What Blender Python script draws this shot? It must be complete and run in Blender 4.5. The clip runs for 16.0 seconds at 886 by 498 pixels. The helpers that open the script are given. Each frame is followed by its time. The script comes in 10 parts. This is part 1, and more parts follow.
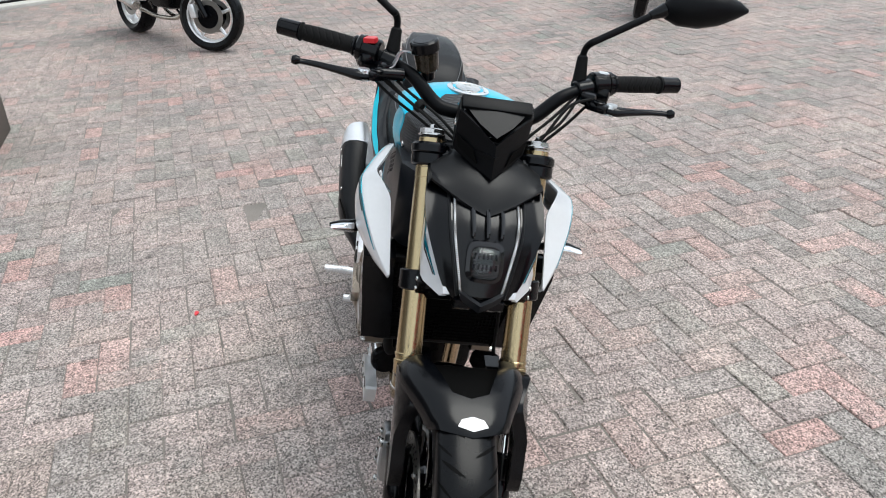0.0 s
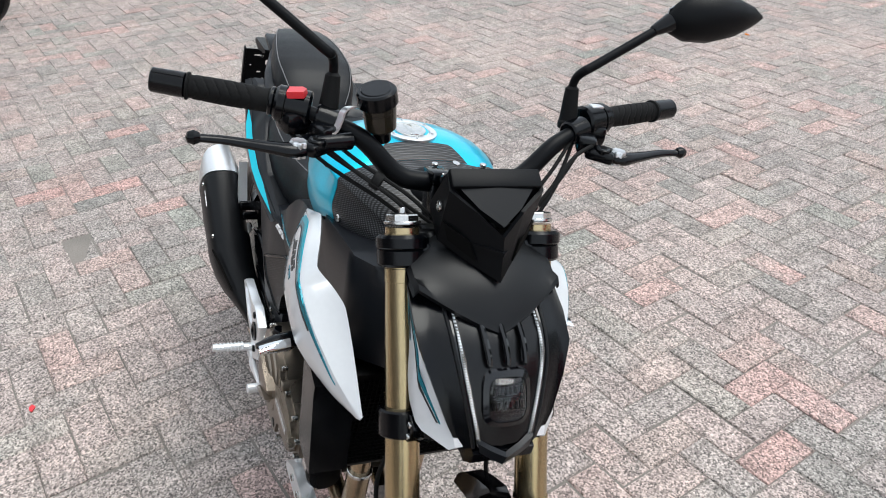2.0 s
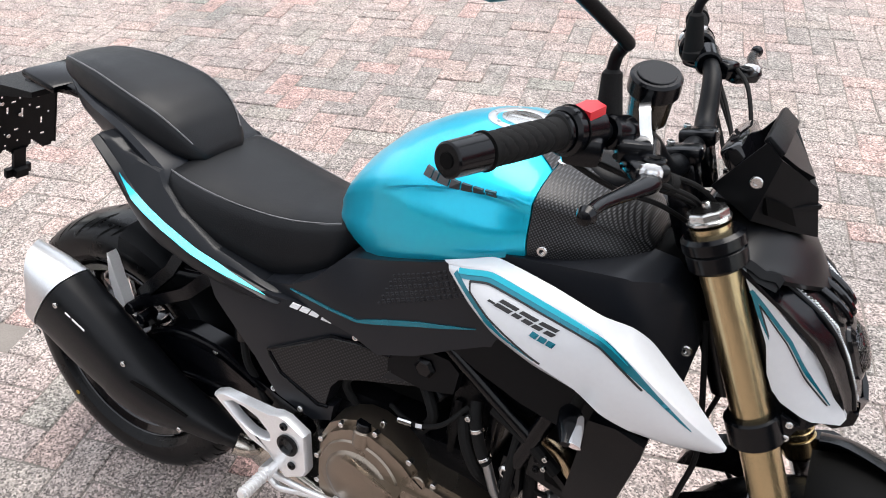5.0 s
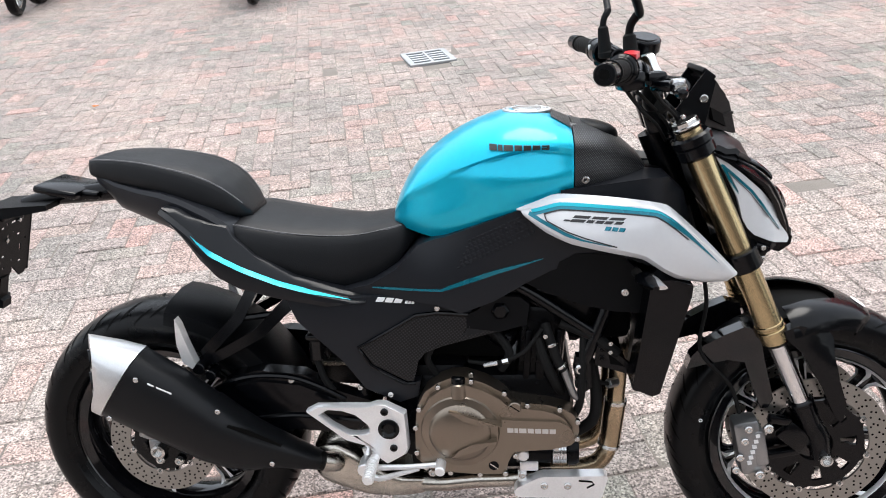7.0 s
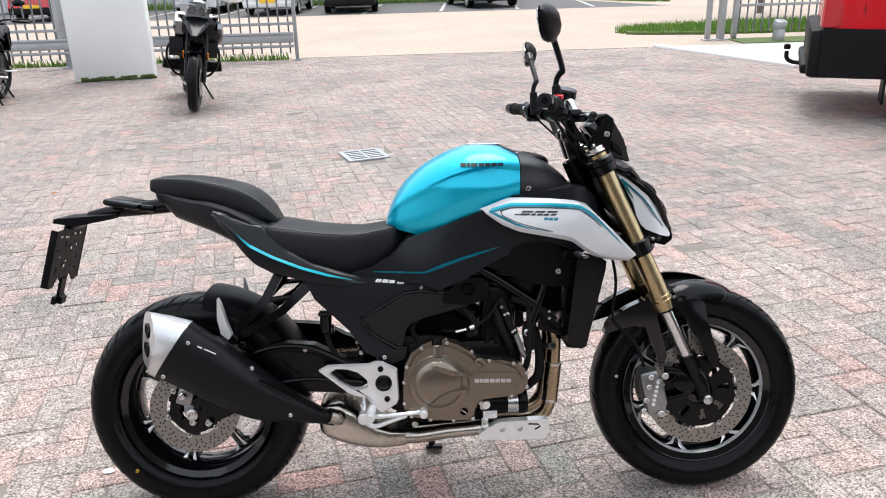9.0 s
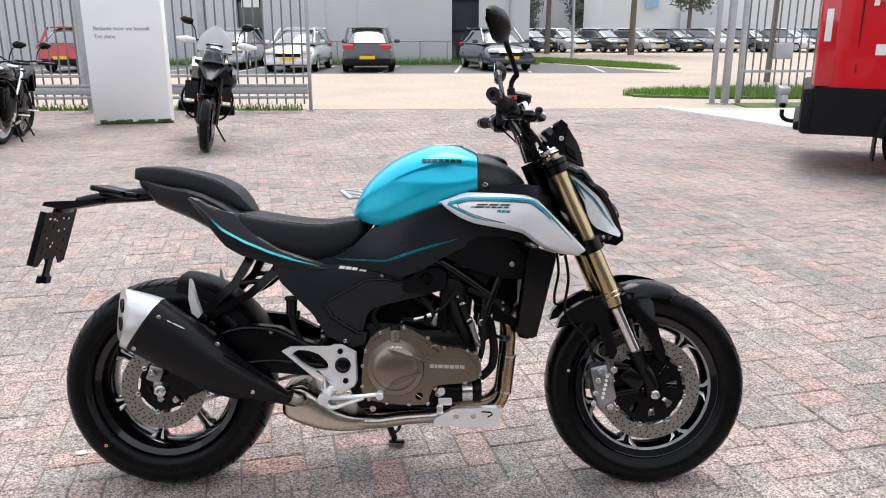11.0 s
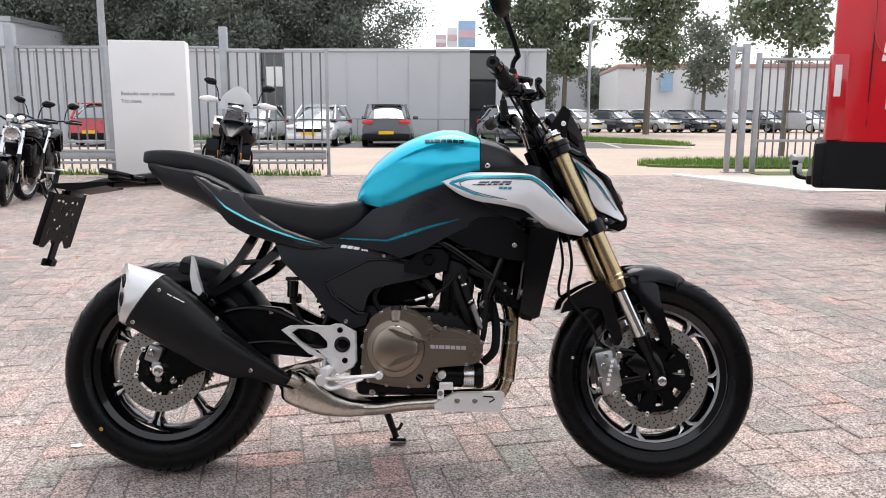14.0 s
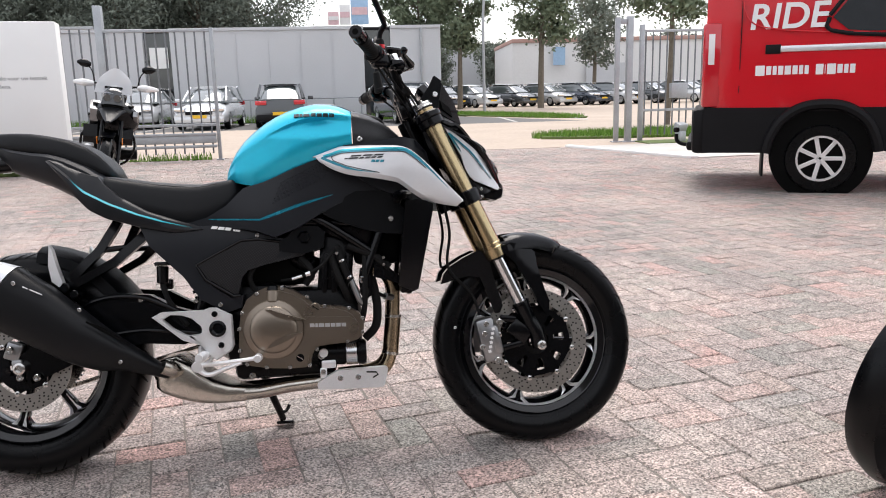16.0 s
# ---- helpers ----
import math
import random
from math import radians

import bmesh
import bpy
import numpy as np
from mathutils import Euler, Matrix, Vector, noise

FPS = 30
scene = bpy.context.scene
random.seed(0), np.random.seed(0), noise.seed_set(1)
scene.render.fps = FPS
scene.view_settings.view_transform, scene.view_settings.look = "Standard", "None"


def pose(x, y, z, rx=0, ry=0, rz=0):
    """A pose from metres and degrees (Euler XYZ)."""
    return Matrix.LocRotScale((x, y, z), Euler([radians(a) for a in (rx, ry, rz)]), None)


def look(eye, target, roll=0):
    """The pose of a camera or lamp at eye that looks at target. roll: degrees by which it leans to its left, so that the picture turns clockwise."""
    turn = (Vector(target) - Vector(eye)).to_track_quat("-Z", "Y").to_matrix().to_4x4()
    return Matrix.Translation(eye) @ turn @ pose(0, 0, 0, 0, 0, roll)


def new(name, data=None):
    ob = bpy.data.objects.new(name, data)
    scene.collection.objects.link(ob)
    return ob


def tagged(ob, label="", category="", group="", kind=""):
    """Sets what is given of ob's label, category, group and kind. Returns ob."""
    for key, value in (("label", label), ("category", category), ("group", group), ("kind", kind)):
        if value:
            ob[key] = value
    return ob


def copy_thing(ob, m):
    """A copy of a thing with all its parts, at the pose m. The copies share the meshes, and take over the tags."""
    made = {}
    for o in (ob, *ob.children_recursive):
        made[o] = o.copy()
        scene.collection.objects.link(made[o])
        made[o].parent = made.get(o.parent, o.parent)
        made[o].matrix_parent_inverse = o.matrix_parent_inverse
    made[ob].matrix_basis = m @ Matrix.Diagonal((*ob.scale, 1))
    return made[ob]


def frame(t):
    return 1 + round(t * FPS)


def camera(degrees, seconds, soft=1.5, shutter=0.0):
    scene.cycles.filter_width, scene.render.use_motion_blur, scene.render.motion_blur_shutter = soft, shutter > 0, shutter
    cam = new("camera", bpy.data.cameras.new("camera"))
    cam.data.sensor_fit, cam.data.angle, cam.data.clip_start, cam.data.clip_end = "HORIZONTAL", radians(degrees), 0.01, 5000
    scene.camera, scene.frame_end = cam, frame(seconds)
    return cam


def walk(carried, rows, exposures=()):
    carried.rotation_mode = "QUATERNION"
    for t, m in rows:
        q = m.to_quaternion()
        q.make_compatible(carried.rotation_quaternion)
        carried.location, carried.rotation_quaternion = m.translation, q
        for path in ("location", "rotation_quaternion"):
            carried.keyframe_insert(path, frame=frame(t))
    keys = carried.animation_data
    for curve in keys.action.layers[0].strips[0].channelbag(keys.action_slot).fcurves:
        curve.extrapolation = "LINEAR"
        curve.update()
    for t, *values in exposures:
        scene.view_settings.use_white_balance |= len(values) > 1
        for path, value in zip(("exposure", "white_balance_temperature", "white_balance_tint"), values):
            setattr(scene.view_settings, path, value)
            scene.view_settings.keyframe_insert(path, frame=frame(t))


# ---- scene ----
cam = camera(59.6, 16.0, soft=1.0)
PATH = [
    (0, (2.69, 0.015, 1.574), (0.922, 0.173, 0.652), -2.0),
    (0.5, (2.592, -0.025, 1.583), (0.85, 0.27, 0.645), -1.7),
    (1, (2.426, -0.153, 1.593), (0.723, 0.266, 0.632), -1.4),
    (1.5, (2.281, -0.2, 1.599), (0.628, 0.316, 0.598), -1.1),
    (2, (2.11, -0.159, 1.621), (0.523, 0.437, 0.559), -1.1),
    (2.5, (1.97, -0.143, 1.646), (0.473, 0.537, 0.507), -1.2),
    (3, (1.807, -0.225, 1.669), (0.427, 0.554, 0.449), -1.2),
    (3.5, (1.621, -0.345, 1.674), (0.382, 0.564, 0.395), -1.4),
    (4, (1.491, -0.404, 1.651), (0.384, 0.637, 0.35), -1.6),
    (4.5, (1.368, -0.503, 1.642), (0.414, 0.68, 0.343), -2.4),
    (5, (1.252, -0.698, 1.622), (0.457, 0.651, 0.379), -2.3),
    (5.2, (1.207, -0.763, 1.634), (0.478, 0.633, 0.401), -3.1),
    (7.5, (0.762, -1.512, 1.585), (0.683, 0.282, 0.703), -3.7),
    (8, (0.751, -1.697, 1.582), (0.745, 0.132, 0.773), -3.1),
    (8.5, (0.701, -1.862, 1.576), (0.73, -0.008, 0.827), -2.4),
    (9, (0.651, -1.989, 1.556), (0.701, -0.115, 0.858), -1.6),
    (9.5, (0.69, -2.082, 1.52), (0.741, -0.19, 0.872), -1.0),
    (12, (0.818, -2.241, 1.32), (0.83, -0.302, 0.834), 0.2),
    (12.5, (0.8, -2.279, 1.274), (0.831, -0.33, 0.826), 0.6),
    (13, (0.808, -2.268, 1.204), (0.839, -0.31, 0.8), 0.6),
    (13.5, (0.825, -2.256, 1.15), (0.832, -0.29, 0.782), 0.4),
    (14, (0.846, -2.247, 1.104), (0.821, -0.277, 0.763), 0.1),
    (14.5, (0.866, -2.241, 1.072), (0.819, -0.269, 0.741), -0.4),
    (15, (0.888, -2.222, 1.059), (0.867, -0.253, 0.712), -0.8),
    (15.5, (0.91, -2.22, 1.066), (0.978, -0.256, 0.694), -1.2),
    (16, (0.931, -2.234, 1.085), (1.148, -0.286, 0.687), -1.4),
]
walk(cam, [(t, look(eye, target, roll)) for t, eye, target, roll in PATH],
     [(0, 0.60, 6360, 6), (1.5, 0.67, 6340, 6), (3, 0.79, 6380, 8), (4, 0.95, 6560, 11), (5, 1.09, 6600, 11), (7.5, 1.04, 6500, 9), (9.5, 0.95, 6480, 10), (12, 0.87, 6620, 12), (16, 0.86, 6720, 13)])

# ---- world, sun, exposure ----
world = bpy.data.worlds.new("overcast_sky")
scene.world = world
world.use_nodes = True
wn, wl = world.node_tree.nodes, world.node_tree.links
wn.clear()
sky = wn.new("ShaderNodeTexSky")
sky.sky_type, sky.sun_disc = "NISHITA", False
sky.sun_elevation, sky.sun_rotation = radians(65), radians(7)
bg_sky, bg_cloud, sky_sum, w_out = wn.new("ShaderNodeBackground"), wn.new("ShaderNodeBackground"), wn.new("ShaderNodeAddShader"), wn.new("ShaderNodeOutputWorld")
bg_sky.inputs["Strength"].default_value = 0.05
cloud_noise, cloud_ramp = wn.new("ShaderNodeTexNoise"), wn.new("ShaderNodeValToRGB")
cloud_noise.inputs["Scale"].default_value, cloud_noise.inputs["Detail"].default_value = 1.6, 5
cloud_ramp.color_ramp.elements[0].position, cloud_ramp.color_ramp.elements[0].color = 0.3, (0.80, 0.83, 0.86, 1)
cloud_ramp.color_ramp.elements[1].position, cloud_ramp.color_ramp.elements[1].color = 0.75, (1.0, 0.99, 0.97, 1)
wl.new(cloud_noise.outputs["Fac"], cloud_ramp.inputs["Fac"])
wl.new(cloud_ramp.outputs["Color"], bg_cloud.inputs["Color"])
bg_cloud.inputs["Strength"].default_value = 0.69
wl.new(sky.outputs["Color"], bg_sky.inputs["Color"])
wl.new(bg_sky.outputs[0], sky_sum.inputs[0])
wl.new(bg_cloud.outputs[0], sky_sum.inputs[1])
wl.new(sky_sum.outputs[0], w_out.inputs["Surface"])
sun = new("sun", bpy.data.lights.new("sun", "SUN"))
sun.data.energy, sun.data.angle, sun.data.color = 1.8, radians(40), (1.0, 0.965, 0.92)
sun.matrix_world = look((0.6, 4.6, 10), (0, 0, 0))

# ---- materials ----


def node_mat(name):
    m = bpy.data.materials.new(name)
    m.use_nodes = True
    n, l = m.node_tree.nodes, m.node_tree.links
    return m, n, l, n["Principled BSDF"]


def surface(name, color, rough=0.5, metal=0.0, vary=0.12, scale=6.0, grain=120.0, bump=0.05, coat=0.0, spec=0.5, dirt=0.0):
    """A plain surface with broad and fine variation of colour, gloss and relief."""
    m, n, l, p = node_mat(name)
    co = n.new("ShaderNodeTexCoord")
    big, fine = n.new("ShaderNodeTexNoise"), n.new("ShaderNodeTexNoise")
    big.inputs["Scale"].default_value, big.inputs["Detail"].default_value = scale, 4
    fine.inputs["Scale"].default_value, fine.inputs["Detail"].default_value = grain, 3
    for tex in (big, fine):
        l.new(co.outputs["Object"], tex.inputs["Vector"])
    add = n.new("ShaderNodeMath")
    add.operation = "ADD"
    l.new(big.outputs["Fac"], add.inputs[0])
    l.new(fine.outputs["Fac"], add.inputs[1])
    ramp = n.new("ShaderNodeMapRange")
    ramp.inputs["From Min"].default_value, ramp.inputs["From Max"].default_value = 0.7, 1.3
    ramp.inputs["To Min"].default_value, ramp.inputs["To Max"].default_value = 1 - vary, 1 + vary
    l.new(add.outputs[0], ramp.inputs["Value"])
    mul = n.new("ShaderNodeVectorMath")
    mul.operation = "MULTIPLY"
    mul.inputs[0].default_value = color
    l.new(ramp.outputs[0], mul.inputs[1])
    src = mul.outputs[0]
    if dirt:
        mix, stain, lim = n.new("ShaderNodeMix"), n.new("ShaderNodeTexNoise"), n.new("ShaderNodeMapRange")
        mix.data_type = "RGBA"
        stain.inputs["Scale"].default_value, stain.inputs["Detail"].default_value = scale * 0.6, 6
        lim.inputs["From Min"].default_value, lim.inputs["From Max"].default_value, lim.inputs["To Max"].default_value = 0.5, 0.75, dirt
        l.new(co.outputs["Object"], stain.inputs["Vector"])
        l.new(stain.outputs["Fac"], lim.inputs["Value"])
        l.new(lim.outputs[0], mix.inputs["Factor"])
        l.new(src, mix.inputs["A"])
        mix.inputs["B"].default_value = (0.16, 0.14, 0.12, 1)
        src = mix.outputs["Result"]
    l.new(src, p.inputs["Base Color"])
    rr = n.new("ShaderNodeMapRange")
    rr.inputs["To Min"].default_value, rr.inputs["To Max"].default_value = max(rough * 0.8, 0.02), min(rough * 1.2, 1)
    l.new(big.outputs["Fac"], rr.inputs["Value"])
    l.new(rr.outputs[0], p.inputs["Roughness"])
    p.inputs["Metallic"].default_value = metal
    p.inputs["Specular IOR Level"].default_value = spec
    p.inputs["Coat Weight"].default_value, p.inputs["Coat Roughness"].default_value = coat, 0.04
    if bump:
        b = n.new("ShaderNodeBump")
        b.inputs["Strength"].default_value, b.inputs["Distance"].default_value = bump, 0.002
        l.new(fine.outputs["Fac"], b.inputs["Height"])
        l.new(b.outputs[0], p.inputs["Normal"])
    return m


def flake_paint(name, color, deep):
    """Metallic lacquer under clear coat."""
    m, n, l, p = node_mat(name)
    co, cell, mix = n.new("ShaderNodeTexCoord"), n.new("ShaderNodeTexVoronoi"), n.new("ShaderNodeMix")
    mix.data_type = "RGBA"
    cell.inputs["Scale"].default_value = 1400
    l.new(co.outputs["Object"], cell.inputs["Vector"])
    l.new(cell.outputs["Color"], mix.inputs["Factor"])
    mix.inputs["A"].default_value, mix.inputs["B"].default_value = (*deep, 1), (*color, 1)
    l.new(mix.outputs["Result"], p.inputs["Base Color"])
    p.inputs["Metallic"].default_value, p.inputs["Roughness"].default_value = 0.60, 0.30
    p.inputs["Coat Weight"].default_value, p.inputs["Coat Roughness"].default_value = 0.32, 0.03
    b = n.new("ShaderNodeBump")
    b.inputs["Strength"].default_value, b.inputs["Distance"].default_value = 0.08, 0.0005
    l.new(cell.outputs["Distance"], b.inputs["Height"])
    l.new(b.outputs[0], p.inputs["Normal"])
    return m


def weave(name, pale, dark, size, rough=0.35):
    """Carbon-look weave or moulded grid, in the plane of length and height."""
    m, n, l, p = node_mat(name)
    co, mp, wa, wb = n.new("ShaderNodeTexCoord"), n.new("ShaderNodeMapping"), n.new("ShaderNodeTexWave"), n.new("ShaderNodeTexWave")
    mp.inputs["Rotation"].default_value = (0, radians(35), 0)
    l.new(co.outputs["Object"], mp.inputs["Vector"])
    wa.bands_direction, wb.bands_direction = "X", "Z"
    for w in (wa, wb):
        w.inputs["Scale"].default_value = size
        l.new(mp.outputs[0], w.inputs["Vector"])
    mul = n.new("ShaderNodeMath")
    mul.operation = "MULTIPLY"
    l.new(wa.outputs["Fac"], mul.inputs[0])
    l.new(wb.outputs["Fac"], mul.inputs[1])
    mix = n.new("ShaderNodeMix")
    mix.data_type = "RGBA"
    mix.inputs["A"].default_value, mix.inputs["B"].default_value = (*dark, 1), (*pale, 1)
    l.new(mul.outputs[0], mix.inputs["Factor"])
    l.new(mix.outputs["Result"], p.inputs["Base Color"])
    p.inputs["Roughness"].default_value = rough
    p.inputs["Specular IOR Level"].default_value = 0.3
    b = n.new("ShaderNodeBump")
    b.inputs["Strength"].default_value, b.inputs["Distance"].default_value = 0.35, 0.001
    l.new(mul.outputs[0], b.inputs["Height"])
    l.new(b.outputs[0], p.inputs["Normal"])
    return m


def glassy(name, color, rough=0.02, trans=1.0, ior=1.45):
    m, n, l, p = node_mat(name)
    p.inputs["Base Color"].default_value = (*color, 1)
    p.inputs["Roughness"].default_value, p.inputs["IOR"].default_value = rough, ior
    p.inputs["Transmission Weight"].default_value = trans
    return m


def paver_mat(name, red=False):
    """Weathered concrete pavers: grey, reddish and greenish blocks, worn to their aggregate."""
    m, n, l, p = node_mat(name)
    geo, info, co = n.new("ShaderNodeNewGeometry"), n.new("ShaderNodeObjectInfo"), n.new("ShaderNodeNewGeometry")
    add, fr = n.new("ShaderNodeMath"), n.new("ShaderNodeMath")
    add.operation, fr.operation = "ADD", "FRACT"
    l.new(geo.outputs["Random Per Island"], add.inputs[0])
    l.new(info.outputs["Random"], add.inputs[1])
    l.new(add.outputs[0], fr.inputs[0])
    ramp = n.new("ShaderNodeValToRGB")
    ramp.color_ramp.interpolation = "LINEAR"
    cols = [(0.0, (0.20, 0.19, 0.175)), (0.2, (0.27, 0.23, 0.215)), (0.42, (0.33, 0.265, 0.245)), (0.62, (0.25, 0.23, 0.215)), (0.78, (0.36, 0.25, 0.225)), (0.9, (0.22, 0.225, 0.20)), (0.97, (0.37, 0.245, 0.22)), (1.0, (0.38, 0.24, 0.215))]
    if red:
        cols = [(q, (0.42 + 0.03 * math.sin(9 * q), 0.27, 0.245)) for q, _ in cols]
    el = ramp.color_ramp.elements
    el[0].position, el[0].color = cols[0][0], (*cols[0][1], 1)
    el[1].position, el[1].color = cols[-1][0], (*cols[-1][1], 1)
    for pos, c in cols[1:-1]:
        e = el.new(pos)
        e.color = (*c, 1)
    l.new(fr.outputs[0], ramp.inputs["Fac"])
    # aggregate grains
    vor, fine, patch = n.new("ShaderNodeTexVoronoi"), n.new("ShaderNodeTexNoise"), n.new("ShaderNodeTexNoise")
    vor.inputs["Scale"].default_value = 215
    blot, moss = n.new("ShaderNodeTexNoise"), n.new("ShaderNodeTexNoise")
    blot.inputs["Scale"].default_value, blot.inputs["Detail"].default_value, blot.inputs["Roughness"].default_value = 11, 6, 0.68
    moss.inputs["Scale"].default_value, moss.inputs["Detail"].default_value, moss.inputs["Roughness"].default_value = 3.1, 7, 0.72
    fine.inputs["Scale"].default_value, fine.inputs["Detail"].default_value = 140, 3
    patch.inputs["Scale"].default_value, patch.inputs["Detail"].default_value = 0.9, 5
    for t in (vor, fine, patch, blot, moss):
        l.new(co.outputs["Position"], t.inputs["Vector"])
    sep = n.new("ShaderNodeSeparateColor")
    l.new(vor.outputs["Color"], sep.inputs[0])
    g1 = n.new("ShaderNodeMapRange")
    g1.inputs["To Min"].default_value, g1.inputs["To Max"].default_value = 0.24, 1.78
    l.new(sep.outputs[0], g1.inputs["Value"])
    g2 = n.new("ShaderNodeMapRange")
    g2.inputs["From Min"].default_value, g2.inputs["From Max"].default_value = 0.3, 0.7
    g2.inputs["To Min"].default_value, g2.inputs["To Max"].default_value = 0.72, 1.28
    l.new(fine.outputs["Fac"], g2.inputs["Value"])
    mm = n.new("ShaderNodeMath")
    mm.operation = "MULTIPLY"
    l.new(g1.outputs[0], mm.inputs[0])
    l.new(g2.outputs[0], mm.inputs[1])
    v1 = n.new("ShaderNodeVectorMath")
    v1.operation = "MULTIPLY"
    l.new(ramp.outputs["Color"], v1.inputs[0])
    l.new(mm.outputs[0], v1.inputs[1])
    # pale sand swept over broad patches
    pr = n.new("ShaderNodeMapRange")
    pr.inputs["From Min"].default_value, pr.inputs["From Max"].default_value, pr.inputs["To Max"].default_value = 0.40, 0.70, 0.65
    l.new(patch.outputs["Fac"], pr.inputs["Value"])
    mix = n.new("ShaderNodeMix")
    mix.data_type = "RGBA"
    l.new(pr.outputs[0], mix.inputs["Factor"])
    l.new(v1.outputs[0], mix.inputs["A"])
    v2 = n.new("ShaderNodeVectorMath")
    v2.operation = "MULTIPLY"
    v2.inputs[0].default_value = (0.455, 0.37, 0.332)
    l.new(mm.outputs[0], v2.inputs[1])
    l.new(v2.outputs[0], mix.inputs["B"])
    # wear blotches inside each block, and grey-green grime that runs over the joints
    wear = n.new("ShaderNodeMapRange")
    wear.inputs["From Min"].default_value, wear.inputs["From Max"].default_value = 0.32, 0.68
    wear.inputs["To Min"].default_value, wear.inputs["To Max"].default_value = 0.74, 1.24
    l.new(blot.outputs["Fac"], wear.inputs["Value"])
    v3 = n.new("ShaderNodeVectorMath")
    v3.operation = "MULTIPLY"
    l.new(mix.outputs["Result"], v3.inputs[0])
    l.new(wear.outputs[0], v3.inputs[1])
    gr = n.new("ShaderNodeMapRange")
    gr.inputs["From Min"].default_value, gr.inputs["From Max"].default_value, gr.inputs["To Max"].default_value = 0.50, 0.66, 0.55
    l.new(moss.outputs["Fac"], gr.inputs["Value"])
    grime = n.new("ShaderNodeMix")
    grime.data_type = "RGBA"
    l.new(gr.outputs[0], grime.inputs["Factor"])
    l.new(v3.outputs[0], grime.inputs["A"])
    v4 = n.new("ShaderNodeVectorMath")
    v4.operation = "MULTIPLY"
    v4.inputs[0].default_value = (0.245, 0.235, 0.215)
    l.new(mm.outputs[0], v4.inputs[1])
    l.new(v4.outputs[0], grime.inputs["B"])
    l.new(grime.outputs["Result"], p.inputs["Base Color"])
    p.inputs["Roughness"].default_value = 0.78
    b = n.new("ShaderNodeBump")
    b.inputs["Strength"].default_value, b.inputs["Distance"].default_value = 0.9, 0.0025
    l.new(mm.outputs[0], b.inputs["Height"])
    l.new(b.outputs[0], p.inputs["Normal"])
    return m


def leaf_mat(name, a, b_):
    m, n, l, p = node_mat(name)
    geo, mix = n.new("ShaderNodeNewGeometry"), n.new("ShaderNodeMix")
    mix.data_type = "RGBA"
    mix.inputs["A"].default_value, mix.inputs["B"].default_value = (*a, 1), (*b_, 1)
    l.new(geo.outputs["Random Per Island"], mix.inputs["Factor"])
    l.new(mix.outputs["Result"], p.inputs["Base Color"])
    p.inputs["Roughness"].default_value = 0.7
    p.inputs["Specular IOR Level"].default_value = 0.12
    return m


TEAL = flake_paint("teal_metallic_paint", (0.0, 0.57, 0.79), (0.0, 0.40, 0.60))
WHITE = surface("white_lacquer", (0.60, 0.61, 0.625), 0.22, vary=0.02, bump=0.01, coat=0.6)
SATIN = surface("satin_black_plastic", (0.0010, 0.0013, 0.0021), 0.20, vary=0.2, scale=3, grain=700, bump=0.02, spec=0.24)
FAIRING = surface("dull_black_moulding", (0.0092, 0.0105, 0.0135), 0.34, vary=0.12, scale=4, grain=800, bump=0.04, spec=0.25)
MATTE = surface("grained_black_plastic", (0.0022, 0.0026, 0.0034), 0.42, vary=0.2, grain=900, bump=0.12, spec=0.12)
LAMP_BLACK = surface("lamp_black_plastic", (0.004, 0.004, 0.0045), 0.22, vary=0.1, grain=600, bump=0.02, spec=0.3)
BROW = surface("smooth_grey_black_plastic", (0.0030, 0.0033, 0.0040), 0.36, vary=0.1, scale=4, grain=900, bump=0.04, spec=0.24)
GREY_SATIN = surface("dark_grey_lacquer", (0.0075, 0.0085, 0.0105), 0.30, vary=0.08, grain=500, bump=0.02, spec=0.24)
GLOSS = surface("gloss_black_lacquer", (0.003, 0.003, 0.004), 0.08, vary=0.1, bump=0.0, coat=0.25, spec=0.4)
MUFFLER = surface("heat_proof_black_paint", (0.0040, 0.0045, 0.0055), 0.40, vary=0.1, grain=900, bump=0.08, spec=0.22)
SEAT = surface("black_vinyl", (0.0072, 0.0078, 0.0090), 0.42, vary=0.15, scale=9, grain=420, bump=0.22, spec=0.19)
RUBBER = surface("tyre_rubber", (0.0018, 0.0021, 0.0027), 0.28, vary=0.3, scale=14, grain=260, bump=0.06, dirt=0.006, spec=0.17)
SOFT_RUBBER = surface("grip_rubber", (0.008, 0.008, 0.008), 0.7, vary=0.2, grain=400, bump=0.15, spec=0.12)
GOLD = surface("gold_anodised_aluminium", (0.47, 0.372, 0.215), 0.24, 1.0, vary=0.06, scale=3, grain=300, bump=0.02)
CHROME = surface("polished_chrome", (0.72, 0.73, 0.74), 0.10, 1.0, vary=0.05, bump=0.0)
STEEL = surface("brushed_steel", (0.58, 0.575, 0.56), 0.22, 1.0, vary=0.12, grain=260, bump=0.04)
ALU = surface("satin_aluminium", (0.70, 0.71, 0.72), 0.36, 1.0, vary=0.06, grain=350, bump=0.04)
CAST = surface("cast_silver_paint", (0.84, 0.845, 0.85), 0.30, 0.6, vary=0.06, grain=300, bump=0.06)
BRONZE = surface("bronze_engine_paint", (0.245, 0.207, 0.168), 0.29, 0.95, vary=0.06, grain=500, bump=0.05)
EXHAUST = surface("heat_tinted_steel", (0.50, 0.47, 0.42), 0.22, 1.0, vary=0.22, scale=9, grain=150, bump=0.015)
